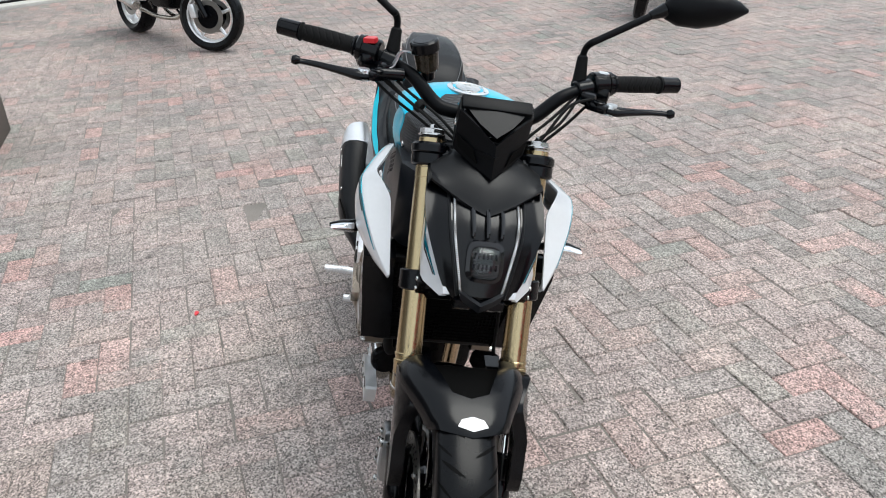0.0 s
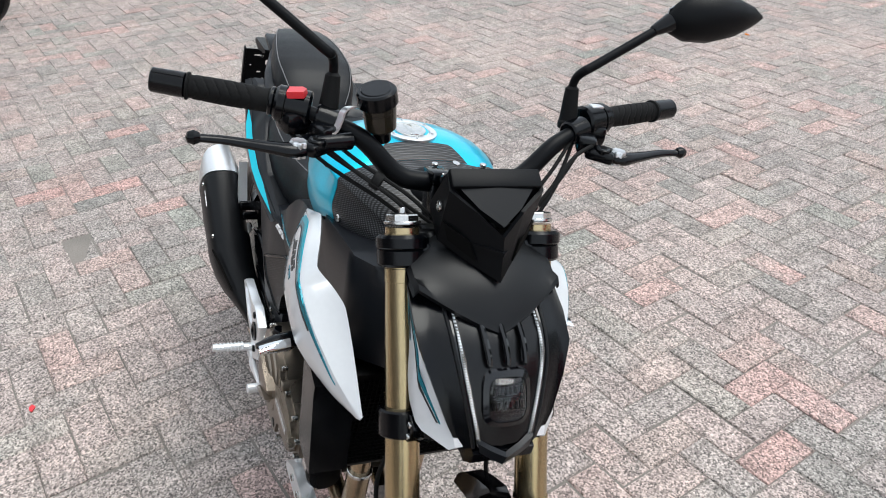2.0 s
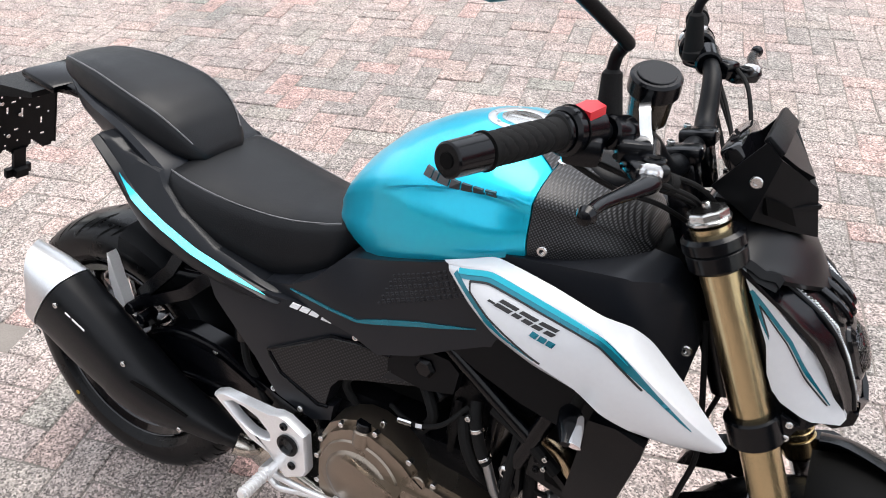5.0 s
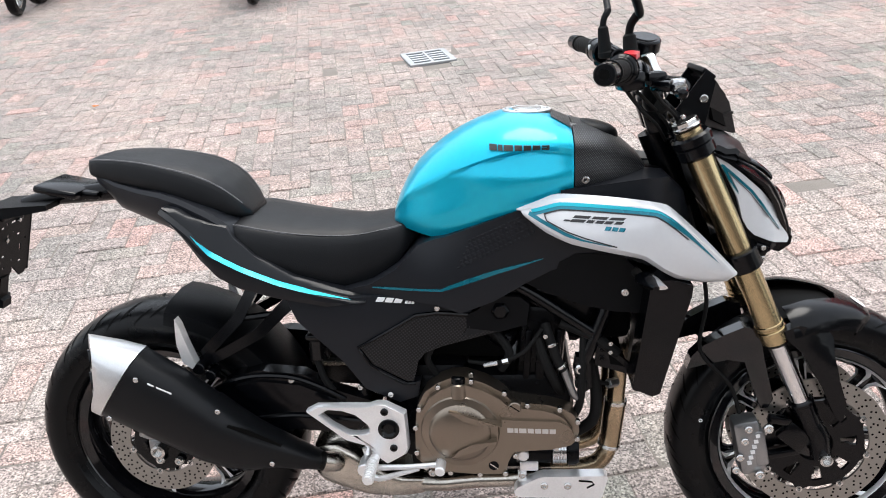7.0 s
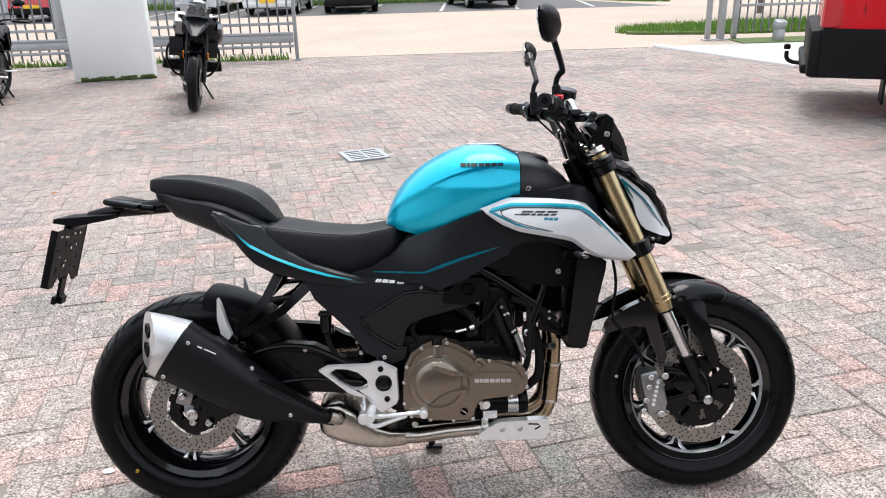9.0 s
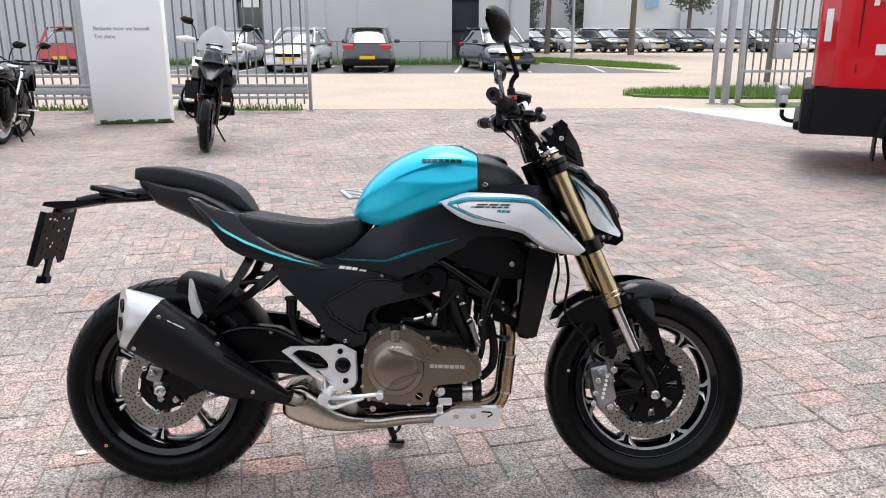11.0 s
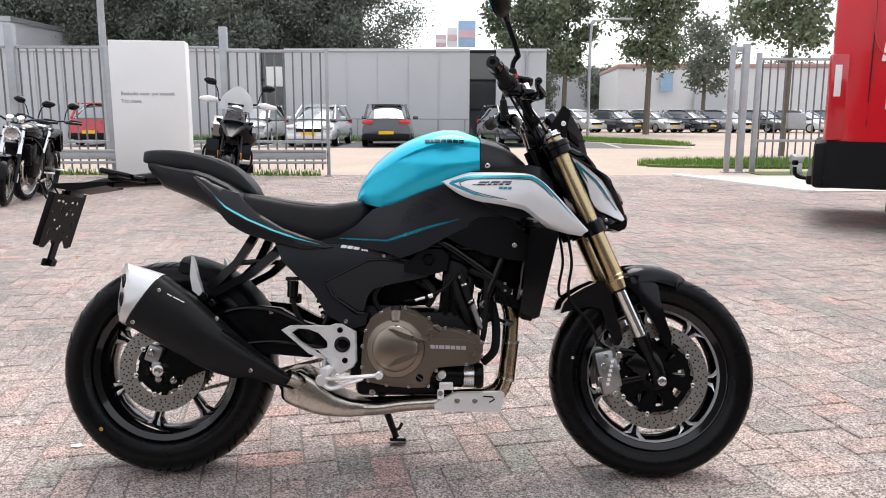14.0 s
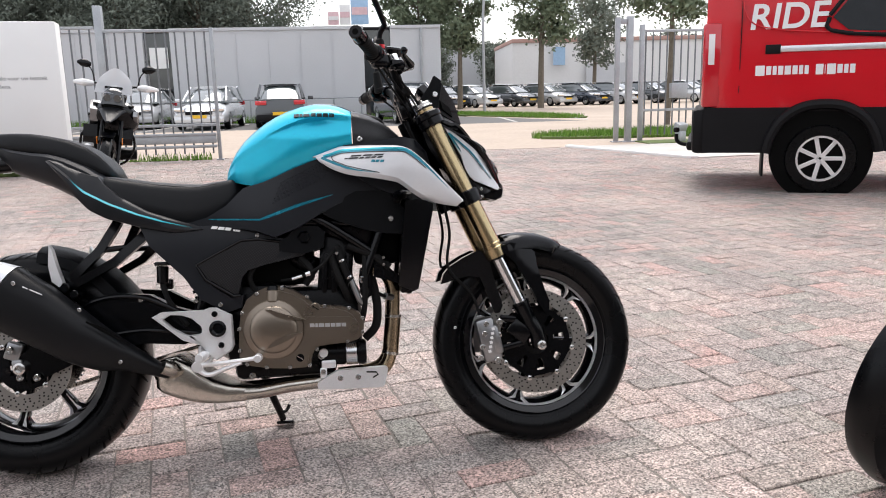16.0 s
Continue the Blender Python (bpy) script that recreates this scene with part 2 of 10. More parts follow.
ENGINE = surface("black_engine_paint", (0.0022, 0.0022, 0.0028), 0.28, 0.0, vary=0.25, scale=12, grain=300, bump=0.10, spec=0.12)
DISC = surface("ground_disc_steel", (0.33, 0.32, 0.30), 0.36, 1.0, vary=0.1, scale=10, grain=500, bump=0.05)
CARBON = weave("carbon_weave_film", (0.085, 0.087, 0.093), (0.004, 0.004, 0.0045), 88)
GRID = weave("moulded_grip_texture", (0.030, 0.030, 0.033), (0.002, 0.002, 0.0025), 55, 0.36)
RED = surface("red_plastic", (0.62, 0.02, 0.03), 0.35, vary=0.05, bump=0.0)
TEAL_FILM = surface("teal_decal", (0.0, 0.16, 0.22), 0.28, 0.5, vary=0.03, bump=0.0, coat=0.5)
# lighter copy of the teal decal, with sky sheen put into its colour
SHEEN_TEAL = surface("sheen_teal_decal", (0.0, 0.36, 0.46), 0.3, 0.45, vary=0.03, bump=0.0, coat=0.3)
INK = surface("black_print", (0.012, 0.012, 0.013), 0.4, vary=0.05, bump=0.0)
PALE_PRINT = surface("white_print", (0.75, 0.75, 0.75), 0.4, vary=0.03, bump=0.0)
CALIPER = surface("grey_hard_anodised", (0.29, 0.295, 0.30), 0.30, 0.9, vary=0.08, grain=300, bump=0.04)
GLOW_LENS = surface("milky_light_guide", (0.62, 0.64, 0.66), 0.15, vary=0.05, bump=0.0, coat=0.6)
CAR_GLASS = surface("car_window_glass", (0.10, 0.12, 0.125), 0.05, vary=0.1, bump=0.0, coat=1.0, spec=1.0)
BACKDROP_DARK = surface("dark_backdrop", (0.06, 0.055, 0.05), 0.7, vary=0.15, scale=0.8, grain=20, bump=0.1)
LENS = glassy("clear_lens", (0.92, 0.94, 0.96))
SMOKE = glassy("smoked_plastic", (0.035, 0.028, 0.018), 0.1, 0.5)
MIRROR = surface("mirror_glass", (0.32, 0.33, 0.34), 0.02, 1.0, vary=0.0, bump=0.0)
SCREEN = glassy("hazy_screen_plastic", (0.50, 0.53, 0.57), 0.35, 0.5)
GLASS_DARK = surface("dark_window_glass", (0.03, 0.035, 0.04), 0.06, vary=0.1, bump=0.0, coat=0.6)
VAN_RED = surface("red_van_paint", (0.55, 0.006, 0.014), 0.25, vary=0.05, scale=1.2, bump=0.0, coat=0.35, spec=0.3)
BLACK_TRIM = surface("black_bumper_plastic", (0.007, 0.007, 0.008), 0.5, vary=0.15, scale=2, grain=300, bump=0.08, spec=0.14)
GALV = surface("galvanised_steel", (0.357, 0.374, 0.391), 0.5, 0.6, vary=0.14, scale=4, grain=60, bump=0.05, dirt=0.15)
BAR_STEEL = surface("dull_dark_galvanised_bars", (0.15, 0.16, 0.17), 0.55, 0.3, vary=0.14, scale=4, grain=60, bump=0.05)
CONCRETE = surface("pale_concrete", (0.45, 0.44, 0.415), 0.85, vary=0.14, scale=1.5, grain=60, bump=0.2, dirt=0.25)
WALL_WHITE = surface("white_rendered_wall", (0.78, 0.785, 0.775), 0.8, vary=0.04, scale=1.5, grain=90, bump=0.1)
CLAD = surface("grey_metal_cladding", (0.50, 0.51, 0.53), 0.5, 0.1, vary=0.05, scale=0.5, grain=20, bump=0.02)
WHITE_CLAD = surface("white_hall_cladding", (0.68, 0.675, 0.67), 0.6, vary=0.04, scale=0.2, grain=6, bump=0.0)
ROAD = surface("pale_road_clinker", (0.395, 0.325, 0.265), 0.9, vary=0.14, scale=0.5, grain=9, bump=0.1)
TARMAC = surface("parking_tarmac", (0.10, 0.10, 0.10), 0.9, vary=0.2, scale=0.6, grain=30, bump=0.2)
SAND = surface("joint_sand", (0.175, 0.157, 0.140), 0.95, vary=0.3, scale=3, grain=200, bump=0.2)
PAVER = paver_mat("worn_concrete_paver")
PINK_PAVER = paver_mat("pinkish_concrete_paver", True)
GRASS = leaf_mat("grass_blades", (0.09, 0.20, 0.03), (0.20, 0.33, 0.07))
SOIL = surface("lawn_soil", (0.10, 0.14, 0.04), 0.95, vary=0.3, scale=2, grain=40, bump=0.3)
# leaf colours are lightened; the distant one has air haze painted in
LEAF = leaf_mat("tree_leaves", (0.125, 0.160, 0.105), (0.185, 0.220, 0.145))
HAZE_PALED_LEAF = leaf_mat("haze_paled_leaves", (0.155, 0.178, 0.150), (0.185, 0.210, 0.172))
GREY_PRINT = surface("faded_grey_print", (0.33, 0.33, 0.335), 0.6, vary=0.1, bump=0.0)
# prints of the distant signs, with air haze put into their pale colours
PALE_PINK = surface("haze_paled_pink_print", (0.62, 0.42, 0.44), 0.6, vary=0.1, bump=0.0)
PALE_BLUE = surface("haze_paled_blue_print", (0.30, 0.45, 0.62), 0.6, vary=0.1, bump=0.0)
ROOF_RED = surface("weathered_red_roof_edge", (0.42, 0.26, 0.22), 0.7, vary=0.1, bump=0.0)
HEADER = surface("straw_tinted_header_steel", (0.40, 0.315, 0.21), 0.26, 1.0, vary=0.25, scale=10, grain=150, bump=0.03)
BARK = surface("grey_bark", (0.13, 0.11, 0.085), 0.9, vary=0.3, scale=8, grain=60, bump=0.5)
CAR_PAINTS = [surface("car_paint_" + n, c, 0.22, 0.3, vary=0.04, scale=1, bump=0.0, coat=0.8) for n, c in
              (("white", (0.62, 0.64, 0.66)), ("graphite", (0.055, 0.06, 0.065)), ("navy", (0.03, 0.04, 0.06)), ("red", (0.42, 0.012, 0.02)), ("silver", (0.45, 0.46, 0.47)))]
PLATE_YELLOW = surface("yellow_plate", (0.75, 0.45, 0.02), 0.5, vary=0.05, bump=0.0)
TAIL_RED = surface("tail_lamp_red", (0.5, 0.01, 0.02), 0.15, vary=0.05, bump=0.0, coat=0.6)
FLUID = surface("brake_fluid", (0.16, 0.10, 0.03), 0.15, vary=0.05, bump=0.0, coat=0.4)
AMBER = surface("amber_reflector", (0.8, 0.22, 0.01), 0.2, vary=0.05, bump=0.0, coat=0.4)
BLUE_PAINT = surface("blue_grey_paint", (0.10, 0.15, 0.28), 0.25, 0.3, vary=0.05, bump=0.0, coat=0.6)
WOOD = surface("weathered_dark_wood", (0.07, 0.055, 0.045), 0.8, vary=0.3, scale=6, grain=60, bump=0.3)
THREAD = surface("grey_sewing_thread", (0.14, 0.14, 0.145), 0.7, vary=0.2, bump=0.0)
# near-black that puts the shade of holes, slots and gaps into colour
DEEP = surface("void_shade_black", (0.003, 0.003, 0.003), 0.6, vary=0.1, bump=0.0, spec=0.05)

# ---- mesh helpers ----
TINY = {"drill_holes", "disc_buttons", "light_ribs", "projector_cells", "knee_grip_dots", "radiator_core", "radiator_grille", "cover_bolts", "caliper_bolts", "clamp_bolts", "riser_bolts", "blade_bolts", "silencer_bolts", "plate_bolts", "adjuster_bolts", "shield_bolts", "cover_screws", "maker_mark", "model_mark", "company_mark", "wire_spokes", "tread_pattern", "chain", "cladding_seams", "moss_edge", "filter_rings", "engine_mount_bolts", "seat_seam", "outlet", "outlet_rim", "lamp_reflector"}


def thing(name, label, category, m=None, group="", kind=""):
    ob = tagged(new(name), label, category, group, kind)
    if m is not None:
        ob.matrix_world = m
    return ob


def finish(bm, mat, angle=32):
    bmesh.ops.remove_doubles(bm, verts=bm.verts, dist=1e-5)
    bmesh.ops.recalc_face_normals(bm, faces=bm.faces)
    lim = radians(angle)
    for f in bm.faces:
        f.smooth = True
    for e in bm.edges:
        e.smooth = len(e.link_faces) == 2 and e.calc_face_angle(4) < lim
    me = bpy.data.meshes.new("mesh")
    bm.to_mesh(me)
    bm.free()
    me.materials.append(mat)
    return me


def part(name, bm, mat, parent, label="", angle=32):
    """One mesh object under a thing or a part, in the thing's own space."""
    ob = new(name, finish(bm, mat, angle))
    ob.data.name = name
    ob.parent = parent
    return tagged(ob, label, kind="stuff" if name in TINY else "")


def solo(name, bm, mat, label, category, m=None, group="", kind="", angle=32):
    ob = tagged(new(name, finish(bm, mat, angle)), label, category, group, kind)
    if m is not None:
        ob.matrix_world = m
    return ob


def moved(bm, m):
    bmesh.ops.transform(bm, matrix=m, verts=bm.verts)
    return bm


def box(bm, c, s, rot=None, bev=0.0, seg=2):
    m = Matrix.LocRotScale(c, Euler([radians(a) for a in rot]) if rot else None, None)
    r = bmesh.ops.create_cube(bm, size=1, matrix=m @ Matrix.Diagonal((*s, 1)))
    if bev:
        es = {e for v in r["verts"] for e in v.link_edges}
        bmesh.ops.bevel(bm, geom=list(es), offset=bev, segments=seg, profile=0.5, affect="EDGES")
    return bm


def frame_of(d):
    d = d.normalized()
    u = d.cross(Vector((0, 0, 1)) if abs(d.z) < 0.9 else Vector((1, 0, 0))).normalized()
    return u, d.cross(u).normalized()


def ring(bm, c, u, w, r, n):
    return [bm.verts.new(c + (u * math.cos(2 * math.pi * i / n) + w * math.sin(2 * math.pi * i / n)) * r) for i in range(n)]


def skin(bm, rings, cap=True, closed=False):
    n = len(rings[0])
    pairs = list(zip(rings, rings[1:])) + ([(rings[-1], rings[0])] if closed else [])
    for a, b in pairs:
        for i in range(n):
            bm.faces.new((a[i], a[(i + 1) % n], b[(i + 1) % n], b[i]))
    if cap and not closed:
        bm.faces.new(rings[0][::-1])
        bm.faces.new(rings[-1])
    return bm


def rod(bm, p, q, r0, r1=None, n=16, bev=0.0):
    p, q = Vector(p), Vector(q)
    r1 = r0 if r1 is None else r1
    u, w = frame_of(q - p)
    d = (q - p).normalized()
    st = [(p, r0), (q, r1)] if not bev else [(p, r0 - bev), (p + d * bev, r0), (q - d * bev, r1), (q, r1 - bev)]
    return skin(bm, [ring(bm, c, u, w, r, n) for c, r in st])


def spline(pts, k=6):
    pts = [Vector(p) for p in pts]
    out = []
    for i in range(len(pts) - 1):
        p0, p1, p2, p3 = pts[max(i - 1, 0)], pts[i], pts[i + 1], pts[min(i + 2, len(pts) - 1)]
        for j in range(k):
            t = j / k
            out.append(0.5 * ((2 * p1) + (p2 - p0) * t + (2 * p0 - 5 * p1 + 4 * p2 - p3) * t * t + (3 * p1 - p0 - 3 * p2 + p3) * t ** 3))
    return out + [pts[-1]]


def tube(bm, pts, r, n=10, k=6, cap=True):
    """A pipe along a smooth line; r is one radius or one for each given point."""
    rs = r if isinstance(r, (list, tuple)) else [r] * len(pts)
    path = spline(pts, k) if k > 1 else [Vector(p) for p in pts]
    u = None
    rings = []
    for i, c in enumerate(path):
        d = (path[min(i + 1, len(path) - 1)] - path[max(i - 1, 0)]).normalized()
        if u is None:
            u, w = frame_of(d)
        else:
            u = (u - d * u.dot(d)).normalized()
            w = d.cross(u)
        f = i / max(len(path) - 1, 1) * (len(rs) - 1)
        a = min(int(f), len(rs) - 2)
        rings.append(ring(bm, c, u, w, rs[a] + (rs[a + 1] - rs[a]) * (f - a), n))
    return skin(bm, rings, cap)


def lathe(bm, prof, c=(0, 0, 0), n=48, axis="y", closed=True):
    """Turn a profile of (radius, offset) about an axis through c."""
    c = Vector(c)
    ax = {"x": Vector((1, 0, 0)), "y": Vector((0, 1, 0)), "z": Vector((0, 0, 1))}[axis]
    u, w = frame_of(ax)
    rings = [ring(bm, c + ax * o, u, w, max(r, 1e-4), n) for r, o in prof]
    return skin(bm, rings, cap=not closed, closed=closed)


def plate(bm, outline, ya, yb, bev=0.004, cut=0.0, f=None):
    """A moulded panel: an outline in length and height, from ya to its outer face yb, with a rounded rim. f bends it: f(x, y, z) gives y."""
    tmp = bmesh.new()
    side = 1 if yb > ya else -1
    back = [tmp.verts.new((x, ya, z)) for x, z in outline]
    front = [tmp.verts.new((x, yb - side * bev, z)) for x, z in outline]
    n = len(outline)
    for i in range(n):
        tmp.faces.new((back[i], back[(i + 1) % n], front[(i + 1) % n], front[i]))
    tmp.faces.new(back)
    top = tmp.faces.new(front)
    if bev:
        bmesh.ops.inset_region(tmp, faces=[top], thickness=bev, depth=0)
        for v in top.verts:
            v.co.y = yb
    if cut:
        xs, zs = [p[0] for p in outline], [p[1] for p in outline]
        for lo, hi, no in ((min(xs), max(xs), (1, 0, 0)), (min(zs), max(zs), (0, 0, 1))):
            k = lo + cut
            while k < hi - cut * 0.3:
                co = (k, 0, 0) if no[0] else (0, 0, k)
                bmesh.ops.bisect_plane(tmp, geom=tmp.verts[:] + tmp.edges[:] + tmp.faces[:], plane_co=co, plane_no=no)
                k += cut
    bmesh.ops.triangulate(tmp, faces=[g for g in tmp.faces if len(g.verts) > 4])
    if f:
        for v in tmp.verts:
            v.co.y = f(v.co.x, v.co.y, v.co.z)
    me = bpy.data.meshes.new("tmp")
    bmesh.ops.recalc_face_normals(tmp, faces=tmp.faces)
    tmp.to_mesh(me)
    tmp.free()
    bm.from_mesh(me)
    bpy.data.meshes.remove(me)
    return bm


def hull_loft(bm, secs, n=9, roll=(0.0, 0.42, 0.74, 0.93, 1.0, 1.0, 0.95, 0.86, 0.6), drop=(0.0, 0.04, 0.15, 0.32, 0.50, 0.66, 0.80, 0.92, 1.0)):
    """A body along x. Each section: x, top z, foot z, half width; the side swells as roll says, from crown to foot."""
    rings = []
    for x, t, b, w in secs:
        half = [(w * r, t - (t - b) * d) for r, d in zip(roll, drop)]
        pts = [(y, z) for y, z in half] + [(-y, z) for y, z in half[:0:-1]]
        rings.append([bm.verts.new((x, y, z)) for y, z in pts])
    return skin(bm, rings)


def strip(bm, pts, width, y, lift=0.0012, f=None):
    """A thin decal band along points in length and height, lying on y (or on the bent face f(x, z))."""
    ps = [Vector((x, 0, z)) for x, z in pts]
    cells = []
    for i, p in enumerate(ps):
        d = (ps[min(i + 1, len(ps) - 1)] - ps[max(i - 1, 0)]).normalized()
        nrm = Vector((-d.z, 0, d.x))
        w = width[i] if isinstance(width, (list, tuple)) else width
        row = []
        for s in (-0.5, 0.5):
            q = p + nrm * w * s
            yy = f(q.x, q.z) if f else y
            row.append((q.x, yy, q.z))
        cells.append(row)
    sg = -1 if (f(*pts[0]) if f else y) < 0 else 1
    top = [[bm.verts.new((x, yy + sg * lift, z)) for x, yy, z in r] for r in cells]
    low = [[bm.verts.new((x, yy - sg * 0.001, z)) for x, yy, z in r] for r in cells]
    for i in range(len(ps) - 1):
        bm.faces.new((top[i][0], top[i][1], top[i + 1][1], top[i + 1][0]))
        bm.faces.new((low[i][0], low[i + 1][0], low[i + 1][1], low[i][1]))
        for k in (0, 1):
            bm.faces.new((top[i][k], top[i + 1][k], low[i + 1][k], low[i][k]))
    for i in (0, -1):
        bm.faces.new((top[i][0], top[i][1], low[i][1], low[i][0]))
    return bm


def subdiv(pts, k=5):
    """Straight segments cut into k."""
    out = []
    for (a, b), (c, d) in zip(pts, pts[1:]):
        out += [(a + (c - a) * i / k, b + (d - b) * i / k) for i in range(k)]
    return out + [pts[-1]]


def bolt(bm, p, r=0.006, side=-1, h=0.004):
    """A round cap screw on a side face."""
    x, y, z = p
    lathe(bm, [(r, 0), (r, side * h * 0.7), (r * 0.8, side * h), (r * 0.45, side * h), (r * 0.45, side * h * 0.4), (0, side * h * 0.4), (0, 0)], (x, y, z), 12)
    return bm

# ---- ground ----
ANGLE = radians(13.0)
YARD = (-13.0, 15.0, -9.0, 12.2)


def flat(name, pts, z, mat, label, category, thick=0.1):
    bm = bmesh.new()
    top = [bm.verts.new((x, y, z)) for x, y in pts]
    low = [bm.verts.new((x, y, z - thick)) for x, y in pts]
    bm.faces.new(top)
    bm.faces.new(low[::-1])
    for i in range(len(pts)):
        j = (i + 1) % len(pts)
        bm.faces.new((top[i], low[i], low[j], top[j]))
    return solo(name, bm, mat, label, category, kind="structure")


bm = bmesh.new()
for i in range(0, 24):
    for j in range(0, 24):
        x0, y0 = -600 + i * 50, -600 + j * 50
        bm.faces.new([bm.verts.new((x0 + a, y0 + b, -0.03)) for a, b in ((0, 0), (50, 0), (50, 50), (0, 50))])
solo("ground", bm, SAND, "sandy ground sheet under the paved yard", "ground", kind="structure")
flat("road", [(-90, 12.22), (90, 12.22), (90, 24.2), (-90, 24.2)], 0.0, ROAD, "pale sandy clinker road along the yard", "road", 0.028)
flat("parking_apron", [(-40, 24.22), (9.0, 24.22), (6.0, 31.5), (-40, 31.5)], -0.004, TARMAC, "dark tarmac parking bays in front of the hall", "parking", 0.024)
flat("side_road", [(9.02, 24.22), (90, 24.22), (90, 60), (6.02, 60), (6.02, 31.5)], -0.002, ROAD, "pale side road past the hall", "road", 0.026)
bm = bmesh.new()
for k in range(10):
    x = -13.6 + 2.55 * k
    box(bm, (x, 27.4, 0.002), (0.12, 5.4, 0.012), (0, 0, -4))
solo("bay_markings", bm, CONCRETE, "pale stone lines between parking bays", "marking", kind="structure")

# ---- fence, wall, gate ----


def fence_panel(x0, y0, x1, y1, h, step, name, label, lift=0.12, rail=True):
    f = thing(name, label, "fence")
    a, b = Vector((x0, y0, 0)), Vector((x1, y1, 0))
    d = (b - a)
    n = max(int(d.length / step), 1)
    yaw = math.degrees(math.atan2(d.y, d.x))
    bm = bmesh.new()
    box(bm, (0, 0, 0), (0.026, 0.026, h - lift - 0.03), bev=0.004, seg=1)
    bar_me = finish(bm, BAR_STEEL)
    for i in range(n):
        p = a + d * ((i + 0.5) / n)
        ob = new("bar", bar_me)
        ob.location, ob.parent = (p.x, p.y, lift + (h - lift - 0.03) / 2), f
    for z in (h - 0.02, 0.62):
        mid = (a + b) / 2
        bm = box(bmesh.new(), (mid.x, mid.y, z), (d.length, 0.045, 0.05), (0, 0, yaw), bev=0.006, seg=1)
        part("rail", bm, GALV, f)
    if rail:
        mid = (a + b) / 2
        nrm = Vector((d.y, -d.x, 0)).normalized()
        bm = bmesh.new()
        for zz, dep, hh in ((0.46, 0.05, 0.05), (0.37, 0.035, 0.13), (0.25, 0.05, 0.05)):
            c = mid + nrm * (0.05 + dep / 2)
            box(bm, (c.x, c.y, zz), (d.length, dep, hh), (0, 0, yaw), bev=0.012)
        part("guard_rail", bm, GALV, f, "galvanised guard rail in front of the bars")
    return f


def fence_post(f, x, y, h, s=0.1):
    bm = box(bmesh.new(), (x, y, h / 2), (s, s, h), bev=0.008)
    part("post", bm, GALV, f)
    part("post_foot", box(bmesh.new(), (x, y, 0.01), (s * 2, s * 2, 0.02), bev=0.004), GALV, f)


fence = fence_panel(-3.25, 11.86, -1.45, 11.9, 2.24, 0.155, "bar_fence", "galvanised bar fence with guard rail, end panel")
fence_post(fence, -1.42, 11.9, 2.26, 0.06)
fence_post(fence, -3.25, 11.9, 2.64, 0.13)
fence2 = fence_panel(-6.95, 11.78, -3.33, 11.86, 2.3, 0.155, "bar_fence", "galvanised bar fence with guard rail behind the white wall")
fence_post(fence2, -7.0, 11.78, 2.68, 0.15)
fence_post(fence2, -5.3, 11.82, 2.3, 0.1)
fence_panel(-14.0, 11.6, -7.1, 11.76, 2.3, 0.155, "bar_fence", "galvanised bar fence with guard rail along the road")
gate = fence_panel(6.75, 13.15, 14.5, 13.6, 2.2, 0.15, "bar_fence", "tall galvanised bar fence beside the gate posts", rail=False)
fence_post(gate, 6.22, 13.1, 2.44, 0.09)
fence_post(gate, 6.47, 13.1, 2.46, 0.12)
fence_post(gate, 6.74, 13.14, 2.3, 0.09)
part("lock_box", box(bmesh.new(), (7.52, 13.12, 1.0), (0.34, 0.12, 0.3), bev=0.01), GALV, gate, "grey metal control box on the fence")
part("gate_bracket", box(bmesh.new(), (6.345, 13.1, 2.36), (0.16, 0.05, 0.1), bev=0.006), GALV, gate)

info_wall = thing("sign_wall", "white rendered free-standing sign wall with black lettering", "wall")
bm = box(bmesh.new(), (-0.125, 0, 1.115), (1.13, 0.42, 2.23), bev=0.012)
part("slab", bm, WALL_WHITE, info_wall)
bm = bmesh.new()
random.seed(4)
for i in range(60):
    x = random.uniform(-0.59, 0.43)
    h = random.uniform(0.02, 0.07)
    box(bm, (x, -0.214, h / 2), (random.uniform(0.03, 0.12), 0.012, h), bev=0.004, seg=1)
part("moss_edge", bm, SOIL, info_wall, "dark mossy dirt along the foot of the wall")


def lettering(text, size, m, mat, parent, name="lettering", shear=0.0, depth=0.002):
    cu = bpy.data.curves.new(name, "FONT")
    cu.body, cu.size, cu.extrude, cu.shear, cu.offset = text, size, depth, shear, size * 0.018
    tmp = bpy.data.objects.new("tmp", cu)
    me = bpy.data.meshes.new_from_object(tmp)
    bpy.data.objects.remove(tmp)
    me.materials.clear()
    me.materials.append(mat)
    me.transform(m)
    ob = new(name, me)
    ob.parent = parent
    return ob


lettering("Bedankt voor uw bezoek", 0.079, pose(-0.55, -0.212, 1.40, 90, 0, 0), GREY_PRINT, info_wall)
lettering("Tot ziens.", 0.079, pose(-0.55, -0.212, 1.285, 90, 0, 0), GREY_PRINT, info_wall)
info_wall.matrix_world = pose(-3.80, 10.2, 0, 0, 0, 11)

